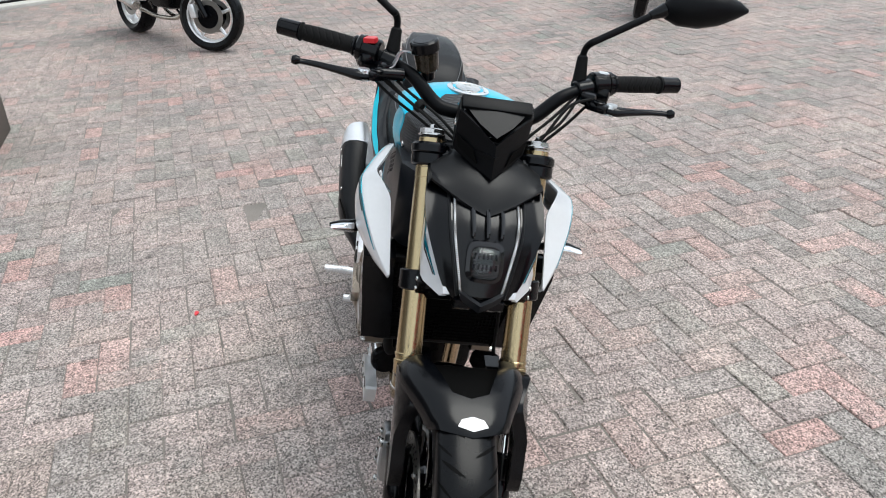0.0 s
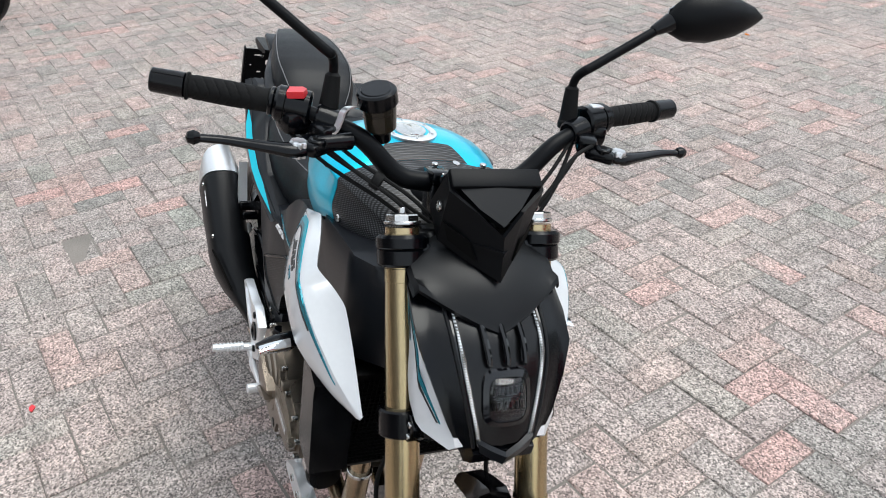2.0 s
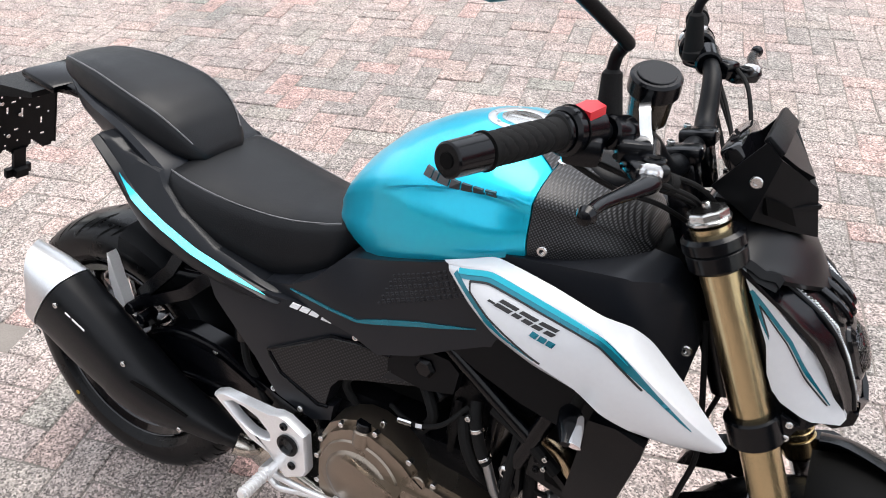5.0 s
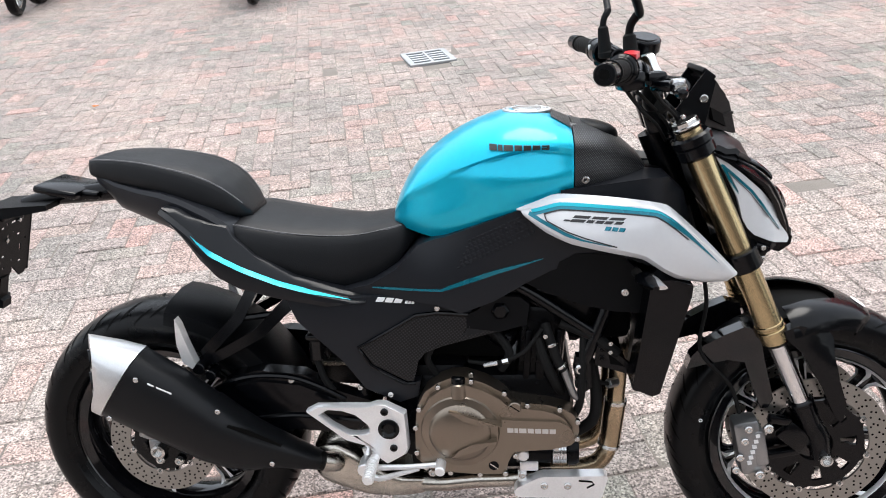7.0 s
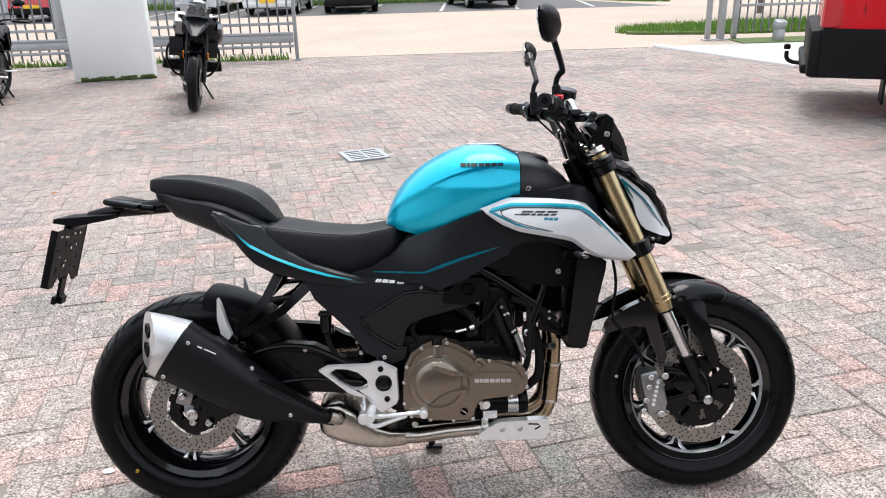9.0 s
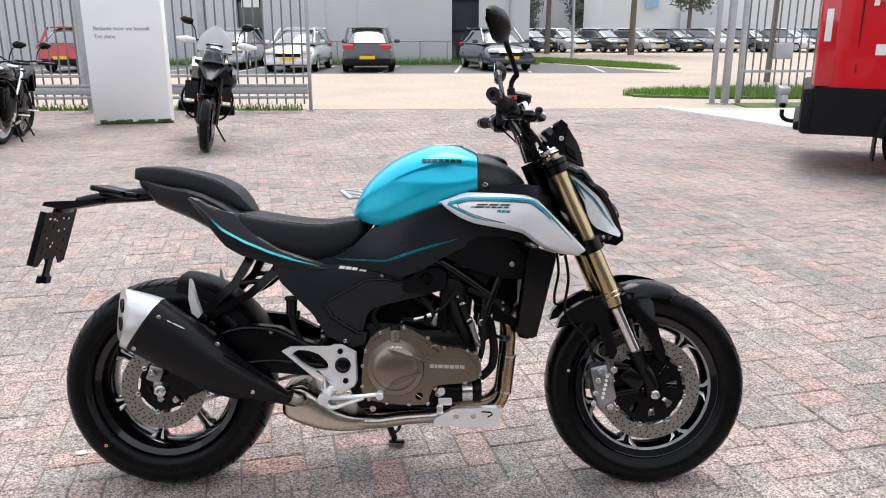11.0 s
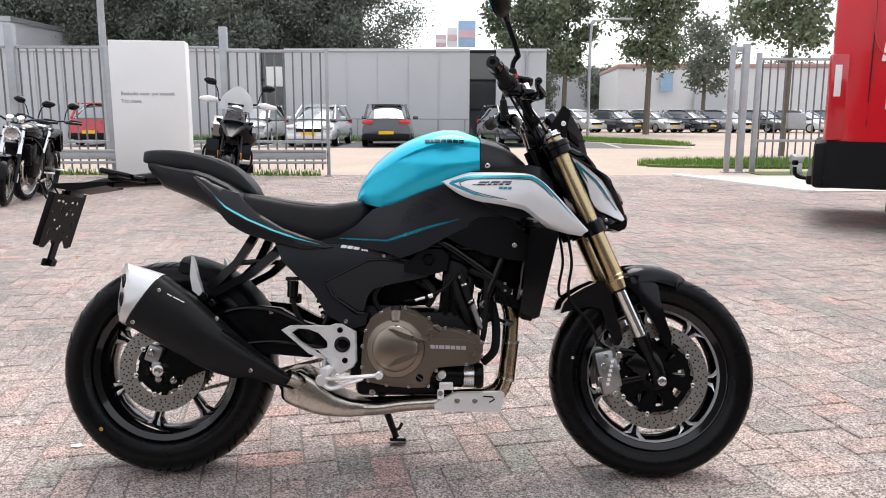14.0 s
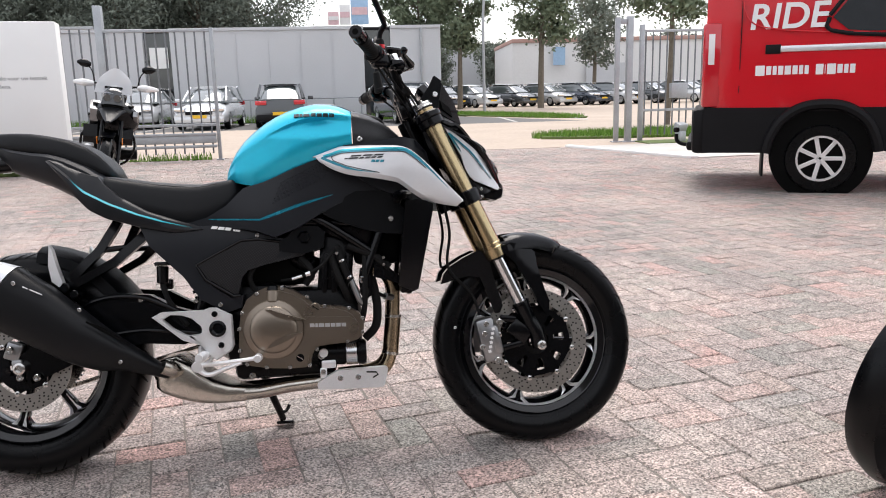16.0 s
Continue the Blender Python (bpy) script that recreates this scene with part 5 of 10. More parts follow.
# brake calipers
for s in (-1, 1):
    y = s * 0.112
    bm = bmesh.new()
    box(bm, (1.312, y, 0.325), (0.058, 0.05, 0.135), (0, -12, 0), bev=0.012)
    box(bm, (1.333, y, 0.325), (0.03, 0.055, 0.09), (0, -12, 0), bev=0.008)
    cal = part("brake_caliper", bm, CALIPER, bike, "grey radial brake caliper")
    bm = bmesh.new()
    for dz in (-0.052, -0.02, 0.02, 0.05):
        bolt(bm, (1.312 + dz * 0.2 - 0.018, y + s * 0.026, 0.325 + dz), 0.009, s, 0.006)
    bolt(bm, (1.345, y + s * 0.026, 0.378), 0.011, s, 0.008)
    bolt(bm, (1.335, y + s * 0.026, 0.262), 0.011, s, 0.008)
    part("caliper_bolts", bm, STEEL, cal)
    bm = bmesh.new()
    for k in range(6):
        box(bm, (1.318 + 0.0026 * (k - 2.5), y + s * 0.0265, 0.325 + 0.0135 * (k - 2.5)), (0.009, 0.003, 0.0085), (0, -12, 0))
    part("maker_mark", bm, PALE_PRINT, cal, "white raised lettering bars")
    part("brake_hose", tube(bmesh.new(), [(1.29, y, 0.40), (1.265, y * 0.98, 0.47), (1.20, y * 0.95, 0.55), (1.21, y * 0.85, 0.66), (1.19, y * 0.7, 0.78), (1.17, y * 0.5, 0.86)], 0.0045, 8), SOFT_RUBBER, bike)

# headlamp ----------------------------------------------------------------------
SHELL = [(1.005, 1.170, 0.088, 1.160, 1.12), (0.980, 1.225, 0.106, 1.200, 1.14), (0.943, 1.296, 0.1105, 1.262, 1.15), (0.916, 1.328, 0.1085, 1.300, 1.16), (0.874, 1.352, 0.0960, 1.328, 1.19), (0.821, 1.376, 0.0770, 1.354, 1.23), (0.785, 1.388, 0.0615, 1.366, 1.27), (0.755, 1.380, 0.022, 1.360, 1.31)]


def shell_at(z):
    for a, b in zip(SHELL, SHELL[1:]):
        if a[0] >= z >= b[0]:
            t = (a[0] - z) / (a[0] - b[0])
            return [p + (q - p) * t for p, q in zip(a, b)]
    return list(SHELL[0] if z > SHELL[0][0] else SHELL[-1])


def face_x(y, z):
    _, xc, w, xe, _ = shell_at(z)
    return xc - (xc - xe) * min(abs(y) / w, 1.0) ** 2.2


bm = bmesh.new()
rings = []
for i in range(19):
    z = SHELL[0][0] + (SHELL[-1][0] - SHELL[0][0]) * i / 18
    _, xc, w, xe, xb = shell_at(z)
    half = [(face_x(w * q, z), w * q) for q in (0.0, 0.2, 0.4, 0.6, 0.78, 0.9, 1.0)] + [(xb, w * 0.76)]
    rings.append([bm.verts.new((x, -y, z)) for x, y in half] + [bm.verts.new((x, y, z)) for x, y in half[:0:-1]])
skin(bm, rings)
lamp = part("headlamp_shell", bm, SATIN, bike, "black headlamp housing", 40)


def on_face(y, z, out=0.002):
    return (face_x(y, z) + out, y, z)


def face_patch(pts_l, pts_r, out, mat, name, parent, label="", n=5, thick=0.004):
    """A band between two lines on the headlamp's face, each a list of (y, z)."""
    bm = bmesh.new()
    rows = []
    for (ya, za), (yb, zb) in zip(pts_l, pts_r):
        rows.append([(ya + (yb - ya) * k / n, za + (zb - za) * k / n) for k in range(n + 1)])
    top = [[bm.verts.new(on_face(y, z, out)) for y, z in r] for r in rows]
    low = [[bm.verts.new(on_face(y, z, out - thick)) for y, z in r] for r in rows]
    for i in range(len(rows) - 1):
        for k in range(n):
            bm.faces.new((top[i][k], top[i][k + 1], top[i + 1][k + 1], top[i + 1][k]))
            bm.faces.new((low[i][k], low[i + 1][k], low[i + 1][k + 1], low[i][k + 1]))
        for k in (0, n):
            bm.faces.new((top[i][k], top[i + 1][k], low[i + 1][k], low[i][k]))
    for i in (0, -1):
        for k in range(n):
            bm.faces.new((top[i][k], top[i][k + 1], low[i][k + 1], low[i][k]))
    return part(name, bm, mat, parent, label)


# dark sunk surround, lamp panel, ribbed running lights down both sides, outer rims
RUN = [(0.066, 0.960), (0.066, 0.930), (0.063, 0.900), (0.056, 0.865), (0.047, 0.825), (0.041, 0.796)]
face_patch([(-w, z) for w, z in RUN], [(w, z) for w, z in RUN], 0.0045, LAMP_BLACK, "lamp_panel", lamp, "black lamp panel", 12)
for s in (-1, 1):
    part("running_light", tube(bmesh.new(), [on_face(s * w, z, 0.006) for w, z in RUN], [0.0018, 0.0026, 0.0028, 0.0028, 0.0026, 0.0020], 8, 5), GLOW_LENS, lamp, "clear ribbed running-light strip")
    bm = bmesh.new()
    for k in range(54):
        t = k / 53 * (len(RUN) - 1)
        i = min(int(t), len(RUN) - 2)
        w, z = [p + (q - p) * (t - i) for p, q in zip(RUN[i], RUN[i + 1])]
        box(bm, on_face(s * w, z, 0.0078), (0.004, 0.0056, 0.0010))
    part("light_ribs", bm, STEEL, lamp)
    edge = [(0.1190, 0.990), (0.1245, 0.943), (0.1220, 0.914), (0.1070, 0.873), (0.0860, 0.822), (0.0670, 0.784)]
    inner = [(0.078, 0.972), (0.077, 0.938), (0.0735, 0.905), (0.0655, 0.868), (0.0555, 0.824), (0.0480, 0.792)]
    face_patch([(s * w, z) for w, z in edge], [(s * w, z) for w, z in inner], 0.0085, SATIN, "lamp_frame", lamp, "black bevelled lamp frame", 4, 0.010)
    part("frame_edge", tube(bmesh.new(), [on_face(s * w, z, 0.0082) for w, z in inner], 0.0030, 8, 4), BROW, lamp)
    part("lamp_groove", tube(bmesh.new(), [on_face(s * (w + 0.006), z, 0.002) for w, z in RUN], 0.0032, 6, 4), GLOSS, lamp)
for k in (-1, 0, 1):
    bm = tube(bmesh.new(), [on_face(k * 0.030, 0.965, 0.004), on_face(k * 0.030, 0.935, 0.012), on_face(k * 0.029, 0.912, 0.013), on_face(k * 0.0285, 0.903, 0.006)], [0.005, 0.005, 0.0045, 0.003], 8, 4)
    part("lamp_fin", bm, GLOSS, lamp)
bm = bmesh.new()
out = [(0.030 * math.copysign(abs(math.cos(a)) ** 0.5, math.cos(a)), 0.029 * math.copysign(abs(math.sin(a)) ** 0.5, math.sin(a))) for a in [2 * math.pi * k / 28 for k in range(28)]]
rings = [[bm.verts.new(on_face(y * sc, 0.862 + z * sc, d)) for y, z in out] for d, sc in ((0.0, 1.34), (0.009, 1.28), (0.012, 1.02), (0.003, 0.95))]
skin(bm, rings, cap=False)
part("projector_surround", bm, GLOSS, lamp)
bm = bmesh.new()
for i in range(6):
    for j in range(2):
        box(bm, on_face(-0.020 + 0.008 * i, 0.852 + 0.019 * j, 0.005), (0.004, 0.0048, 0.0145), bev=0.001, seg=1)
part("projector_cells", bm, GREY_SATIN, lamp, "dark chromed projector cells")
bm = bmesh.new()
rings = [[bm.verts.new(on_face(y * sc, 0.862 + z * sc, d)) for y, z in out] for d, sc in ((0.004, 1.0), (0.012, 0.98), (0.019, 0.75), (0.022, 0.4))]
skin(bm, rings)
part("projector_lens", bm, LENS, lamp, "clear projector lens")
bm = bmesh.new()
chin = [[bm.verts.new(on_face(y, z, o)) for y, z, o in ((q * 0.046, 0.786 + 0.022 * abs(q), 0.006), (q * 0.046, 0.782 + 0.022 * abs(q), 0.014), (q * 0.040, 0.762 + 0.026 * abs(q), 0.012), (q * 0.038, 0.758 + 0.026 * abs(q), -0.004))] for q in (-1, -0.5, 0, 0.5, 1)]
for r0, r1 in zip(chin, chin[1:]):
    for i in range(3):
        bm.faces.new((r0[i], r0[i + 1], r1[i + 1], r1[i]))
part("chin_shell", plate(bmesh.new(), [(1.300, 0.790), (1.345, 0.782), (1.376, 0.790), (1.390, 0.786), (1.388, 0.768), (1.366, 0.752), (1.315, 0.766)], -0.050, 0.050, 0.006), SATIN, lamp)
part("chin", bm, GREY_SATIN, lamp, "dark grey chin bar", 15)

# brow over the lamp: a crowned hood whose front edge is a V
bm = bmesh.new()
rows = []
for k in range(-12, 13):
    q = k / 12
    aq = abs(q)
    y = 0.116 * q
    zb, xb = 0.937 + 0.046 * aq ** 1.1, 1.310 - 0.058 * aq ** 1.4
    z1 = 1.030 - 0.026 * aq ** 2
    rows.append([(1.150, y * 0.90, z1 - 0.002), (1.180 + 0.010 * (1 - aq), y * 0.97, z1), (1.202 + 0.014 * (1 - aq), y, z1 - 0.004), (1.245 - 0.030 * aq ** 1.6, y, 1.008 - 0.012 * aq ** 2), (1.282 - 0.054 * aq ** 1.7, y, 0.983 + 0.006 * aq), (xb - 0.006, y, zb + 0.007), (xb, y, zb), (xb - 0.003, y * 0.99, zb - 0.007), (xb - 0.045, y * 0.95, zb + 0.004)])
side_l = [(x - 0.003, -0.1205, z - 0.010) for x, y, z in rows[0]]
side_r = [(x - 0.003, 0.1205, z - 0.010) for x, y, z in rows[-1]]
grid = [[bm.verts.new(p) for p in r] for r in [side_l] + rows + [side_r]]
for r0, r1 in zip(grid, grid[1:]):
    for i in range(8):
        bm.faces.new((r0[i], r0[i + 1], r1[i + 1], r1[i]))
part("lamp_brow", bm, BROW, lamp, "dark grey V-shaped brow", 34)


# white cheeks beside the lamp
def cheek(x, y, z):
    return y + max(0.0, 0.95 * (x - 1.312) + 0.27 * (z - 0.85)) * (1 if y < 0 else -1)


CHEEK = [(1.200, 0.986), (1.205, 0.983), (1.219, 0.970), (1.258, 0.940), (1.298, 0.905), (1.314, 0.887), (1.331, 0.866), (1.358, 0.823), (1.375, 0.790), (1.370, 0.782), (1.334, 0.793), (1.291, 0.811), (1.277, 0.825), (1.265, 0.847), (1.254, 0.888), (1.227, 0.940)]
for s in (-1, 1):
    ck = part("cheek_panel", plate(bmesh.new(), CHEEK, s * 0.103, s * 0.117, 0.004, 0.02, cheek), WHITE, bike, "white lacquered lamp cheek panel", 40)
    fy = lambda x, z, s=s: cheek(x, s * 0.1173, z)
    line = subdiv([(1.218, 0.958), (1.235, 0.944), (1.280, 0.903), (1.309, 0.866), (1.349, 0.815)], 6)
    part("cheek_stripe", strip(bmesh.new(), line, [0.0052] * 13 + [0.0046] * 5 + [0.004, 0.0035, 0.003, 0.0025, 0.002, 0.0015, 0.001], 0, 0.0008, f=fy), TEAL_FILM, ck, "teal stripe")
    part("cheek_stripe", strip(bmesh.new(), subdiv([(1.221, 0.957), (1.236, 0.928), (1.255, 0.898)], 6), [0.0055] * 4 + [0.005, 0.005, 0.0048, 0.004, 0.0035, 0.003, 0.0025, 0.0015, 0.001], 0, 0.0009, f=fy), TEAL_FILM, ck, "teal stripe")
    part("cheek_pinline", strip(bmesh.new(), subdiv([(1.254, 0.902), (1.233, 0.941), (1.277, 0.899), (1.306, 0.862), (1.346, 0.815)], 6), 0.0013, 0, 0.0012, f=fy), INK, ck)
    part("cheek_back", plate(bmesh.new(), [(1.185, 1.02), (1.215, 0.985), (1.255, 0.955), (1.290, 0.910), (1.312, 0.870), (1.335, 0.815), (1.345, 0.780), (1.318, 0.765), (1.285, 0.790), (1.25, 0.83), (1.215, 0.90), (1.18, 0.98)], s * 0.080, s * 0.103, 0.006, 0.03, cheek), SATIN, lamp)

# fly screen over the instruments
bm = bmesh.new()
for s in (-1, 1):
    back, top, bend, low = (1.134, s * 0.070, 1.062), (1.188, s * 0.0755, 1.137), (1.209, s * 0.0765, 1.118), (1.192, s * 0.0745, 1.031)
    apex, tip = (1.257, 0, 1.066), (1.274, 0, 1.001)
    v = [bm.verts.new(p) for p in (back, top, bend, low)]
    f0, t0 = bm.verts.new(apex), bm.verts.new(tip)
    m0, m1 = bm.verts.new((1.232, s * 0.038, 1.094)), bm.verts.new((1.233, s * 0.037, 1.014))
    for q in ((v[0], v[1], v[2], v[3]), (v[3], v[2], m0, m1), (m1, m0, f0, t0)):
        bm.faces.new(q if s < 0 else q[::-1])
bmesh.ops.remove_doubles(bm, verts=bm.verts, dist=0.0005)
bmesh.ops.recalc_face_normals(bm, faces=bm.faces)
bmesh.ops.solidify(bm, geom=bm.faces[:], thickness=0.006)
screen = part("fly_screen", bm, MATTE, bike, "matt black V-shaped fly screen", 14)
bm = bmesh.new()
tri = [(1.200, -0.066, 1.126), (1.206, 0, 1.127), (1.200, 0.066, 1.126), (1.229, 0.034, 1.099), (1.250, 0, 1.080), (1.229, -0.034, 1.099)]
a = [bm.verts.new(p) for p in tri]
b = [bm.verts.new(Vector(p) + Vector((-0.010, 0, -0.008))) for p in tri]
bm.faces.new(a)
bm.faces.new(b[::-1])
for i in range(6):
    bm.faces.new((a[i], b[i], b[(i + 1) % 6], a[(i + 1) % 6]))
part("screen_insert", bm, BROW, screen, "smooth dark grey insert", 20)
part("screen_lip", box(bmesh.new(), (1.196, 0, 1.131), (0.030, 0.146, 0.011), (0, 38, 0), bev=0.003), MATTE, screen)
part("screen_floor", moved(plate(bmesh.new(), [(-0.05, -0.06), (-0.05, 0.06), (0.02, 0.06), (0.075, 0.0), (0.02, -0.06)], 0.0, 0.006, 0.001), pose(1.192, 0, 1.040, 90, 0, 0)), MATTE, screen)
for s in (-1, 1):
    part("screen_bolt", bolt(bmesh.new(), (1.187, s * 0.0765, 1.084), 0.0085, s), STEEL, screen)
    # the vent is a solid near-black plate, painted as a shaded opening
    bm = bmesh.new()
    p = [(1.200, s * 0.0725, 1.066), (1.232, s * 0.0395, 1.048), (1.243, s * 0.0275, 1.020), (1.208, s * 0.0640, 1.040)]
    lo = [bm.verts.new(Vector(q) + Vector((-0.004, 0, 0))) for q in p]
    hi = [bm.verts.new(Vector(q) + Vector((0.0022, s * 0.0022, 0))) for q in p]
    bm.faces.new(hi)
    bm.faces.new(lo[::-1])
    for i in range(4):
        bm.faces.new((hi[i], lo[i], lo[(i + 1) % 4], hi[(i + 1) % 4]))
    part("screen_vent", bm, DEEP, screen)
part("instrument_panel", box(bmesh.new(), (1.165, 0, 1.085), (0.03, 0.125, 0.075), (0, -35, 0), bev=0.006), GLOSS, bike, "black instrument display")

# handlebar ---------------------------------------------------------------------
bar_pts = [(0.962, -0.456, 1.1755), (1.003, -0.291, 1.1655), (1.041, -0.222, 1.156), (1.066, -0.165, 1.135), (1.080, -0.112, 1.088), (1.087, -0.070, 1.077), (1.088, 0, 1.077)]
full = bar_pts + [(x, -y, z) for x, y, z in bar_pts[-2::-1]]
bar = part("handlebar", tube(bmesh.new(), full, [0.011] * 3 + [0.0145, 0.0158, 0.0158, 0.0158, 0.0158, 0.0158, 0.0145] + [0.011] * 3, 16, 6), MATTE, bike, "satin black tapered handlebar")
for s in (-1, 1):
    bm = box(bmesh.new(), (1.098, s * 0.042, 1.046), (0.042, 0.034, 0.062), (0, -18, 0), bev=0.006)
    box(bm, (1.088, s * 0.042, 1.087), (0.052, 0.036, 0.022), (0, -12, 0), bev=0.006)
    rs = part("riser", bm, SATIN, bar, "black bar clamp")
    bm = bmesh.new()
    for dx in (-0.019, 0.019):
        rod(bm, (1.088 + dx, s * 0.042, 1.095), (1.088 + dx, s * 0.042, 1.1005), 0.0055, n=10, bev=0.001)
    part("riser_bolts", bm, STEEL, rs)
    # grip with a diagonal tread, end weight
    P, Q = Vector((1.003, s * 0.291, 1.1655)), Vector((0.961, s * 0.460, 1.1755))
    d = (Q - P).normalized()
    side_u = d.cross(Vector((0, 0, 1))).normalized()
    side_w = side_u.cross(d).normalized()
    bm = bmesh.new()
    rings = []
    for i in range(73):
        l = 0.124 * i / 72
        row = []
        for k in range(48):
            a = 2 * math.pi * k / 48
            r = 0.0168 + 0.0012 * math.sin(math.pi * l / 0.124)
            if l < 0.006 or l > 0.119:
                r = 0.0205
            elif l < 0.022:
                r = 0.0180
            elif l < 0.112:
                r += 0.0008 if ((l + 0.030 * abs(((a / (2 * math.pi) * 2) % 1.0) - 0.5)) / 0.0150) % 1.0 < 0.80 else -0.0004
            row.append(bm.verts.new(P + d * l + (side_u * math.cos(a) + side_w * math.sin(a)) * r))
        rings.append(row)
    skin(bm, rings)
    part("grip", bm, SOFT_RUBBER, bar, "black rubber grip with a chevron tread")
    bm = rod(bmesh.new(), P + d * 0.125, P + d * 0.174, 0.0188, 0.0180, 28, 0.002)
    part("bar_end", bm, SATIN, bar, "black bar-end weight")
    part("bar_end_hole", rod(bmesh.new(), P + d * 0.1735, P + d * 0.1752, 0.008, n=14), DEEP, bar)
    # switch pod
    A, B = Vector((1.020, s * 0.236, 1.160)), Vector((1.004, s * 0.287, 1.1652))
    bm = rod(bmesh.new(), A, B, 0.0285, 0.0275, 28, 0.004)
    rod(bm, B + (B - A) * 0.02, B + (B - A) * 0.16, 0.0225, n=24, bev=0.002)
    box(bm, (A + B) / 2 + Vector((0.010, 0, -0.018)), (0.046, 0.044, 0.036), (0, 0, -s * 18), bev=0.01)
    pod = part("switch_pod", bm, SATIN, bar, "black switch housing")
    part("pod_seam", rod(bmesh.new(), A.lerp(B, 0.70), A.lerp(B, 0.73), 0.0288, n=28), DEEP, pod)
    if s < 0:
        key = [(-0.014, -0.012), (-0.014, 0.012), (0.006, 0.012), (0.014, 0.003), (0.011, -0.012)]
        part("stop_switch", moved(plate(bmesh.new(), key, 0.0, -0.010, 0.003), pose(1.024, -0.258, 1.183, -80, 0, 0) @ Matrix.Rotation(radians(-70), 4, "Y")), RED, pod, "red five-sided engine-stop switch")
        part("start_button", box(bmesh.new(), (0.996, -0.262, 1.172), (0.012, 0.016, 0.012), bev=0.003), RED, pod)
    else:
        part("turn_switch", box(bmesh.new(), (0.992, 0.262, 1.172), (0.016, 0.022, 0.012), bev=0.003), PALE_PRINT, pod)
        part("light_switch", box(bmesh.new(), (1.014, 0.262, 1.187), (0.016, 0.024, 0.01), bev=0.003), ALU, pod)
    # lever and its perch
    bm = rod(bmesh.new(), (1.050, s * 0.196, 1.150), (1.036, s * 0.232, 1.158), 0.0205, 0.0205, 20, 0.003)
    box(bm, (1.068, s * 0.224, 1.142), (0.040, 0.034, 0.028), (0, 0, -s * 24), bev=0.007)
    box(bm, (1.090, s * 0.244, 1.132), (0.044, 0.050, 0.020), (0, 0, -s * 40), bev=0.007)
    rod(bm, (1.098, s * 0.241, 1.128), (1.098, s * 0.241, 1.146), 0.0135, n=16, bev=0.002)
    if s < 0:
        rod(bm, (1.076, s * 0.184, 1.136), (1.094, s * 0.244, 1.136), 0.0135, 0.0125, 16, 0.003)
    perch = part("lever_perch", bm, SATIN, bar, "black lever perch")
    part("perch_socket", rod(bmesh.new(), (1.098, s * 0.241, 1.1455), (1.098, s * 0.241, 1.1465), 0.0065, n=12), DEEP, perch)
    knob = bmesh.new()
    skin(knob, [[knob.verts.new((1.103 + r * (1 + 0.09 * math.cos(8 * a)) * math.cos(a), s * 0.268 + r * (1 + 0.09 * math.cos(8 * a)) * math.sin(a), z)) for a in [2 * math.pi * k / 48 for k in range(48)]] for r, z in ((0.0118, 1.120), (0.0122, 1.142), (0.0105, 1.1445), (0.005, 1.1438))])
    part("lever_pivot", knob, ALU, perch, "knurled silver lever adjuster")
    bm = tube(bmesh.new(), [(1.098, s * 0.256, 1.129), (1.105, s * 0.278, 1.129), (1.100, s * 0.308, 1.131), (1.092, s * 0.340, 1.133), (1.086, s * 0.368, 1.135), (1.084, s * 0.392, 1.136), (1.085, s * 0.404, 1.137)], [0.014, 0.0150, 0.0115, 0.0092, 0.0082, 0.0076, 0.0074], 14, 5)
    for v in bm.verts:
        v.co.z = 1.133 + (v.co.z - 1.133) * 0.75
    lathe(bm, [(0.001, -0.0105), (0.0075, -0.008), (0.0105, 0), (0.0075, 0.008), (0.001, 0.0105)], (1.0855, s * 0.409, 1.137), 16, "y", False)
    part("lever", bm, SATIN, bar, "black ball-ended lever")
    # mirror
    bm = rod(bmesh.new(), (1.026, s * 0.211, 1.160), (1.019, s * 0.207, 1.222), 0.0158, 0.0115, 18, 0.004)
    rod(bm, (1.029, s * 0.212, 1.150), (1.027, s * 0.211, 1.166), 0.0185, n=18, bev=0.003)
    mr = part("mirror", bm, SOFT_RUBBER, bike, "rear-view mirror on a thin black arm")
    turn = Matrix.Translation((1.032, -0.226, 0)) @ Matrix.Rotation(radians(-20), 4, "Z") @ Matrix.Translation((-1.032, 0.226, 0)) if s < 0 else Matrix.Identity(4)
    part("mirror_arm", tube(bmesh.new(), [(1.019, s * 0.207, 1.220), (1.022, s * 0.209, 1.238), (1.030, s * 0.216, 1.252), (1.032, s * 0.232, 1.263), tuple(turn @ Vector((1.030, s * 0.345, 1.335)))], [0.0072, 0.0074, 0.0080, 0.0078, 0.0080], 14, 8), MATTE, mr)
    bm = rod(bmesh.new(), (1.030, s * 0.328, 1.326), (1.028, s * 0.362, 1.344), 0.009, 0.016, 14, 0.002)
    part("mirror_joint", moved(bm, turn), SATIN, mr)
    bm = bmesh.new()
    rings = []
    for t, hh, dep, zc in ((0.0, 0.012, 0.010, 1.343), (0.06, 0.026, 0.022, 1.349), (0.2, 0.040, 0.034, 1.354), (0.45, 0.043, 0.036, 1.358), (0.7, 0.033, 0.029, 1.362), (0.88, 0.019, 0.018, 1.367), (1.0, 0.005, 0.006, 1.369)):
        yy = s * (0.355 + 0.185 * t)
        row = []
        for k in range(14):
            a = 2 * math.pi * k / 14
            cx, sz = math.cos(a), math.sin(a)
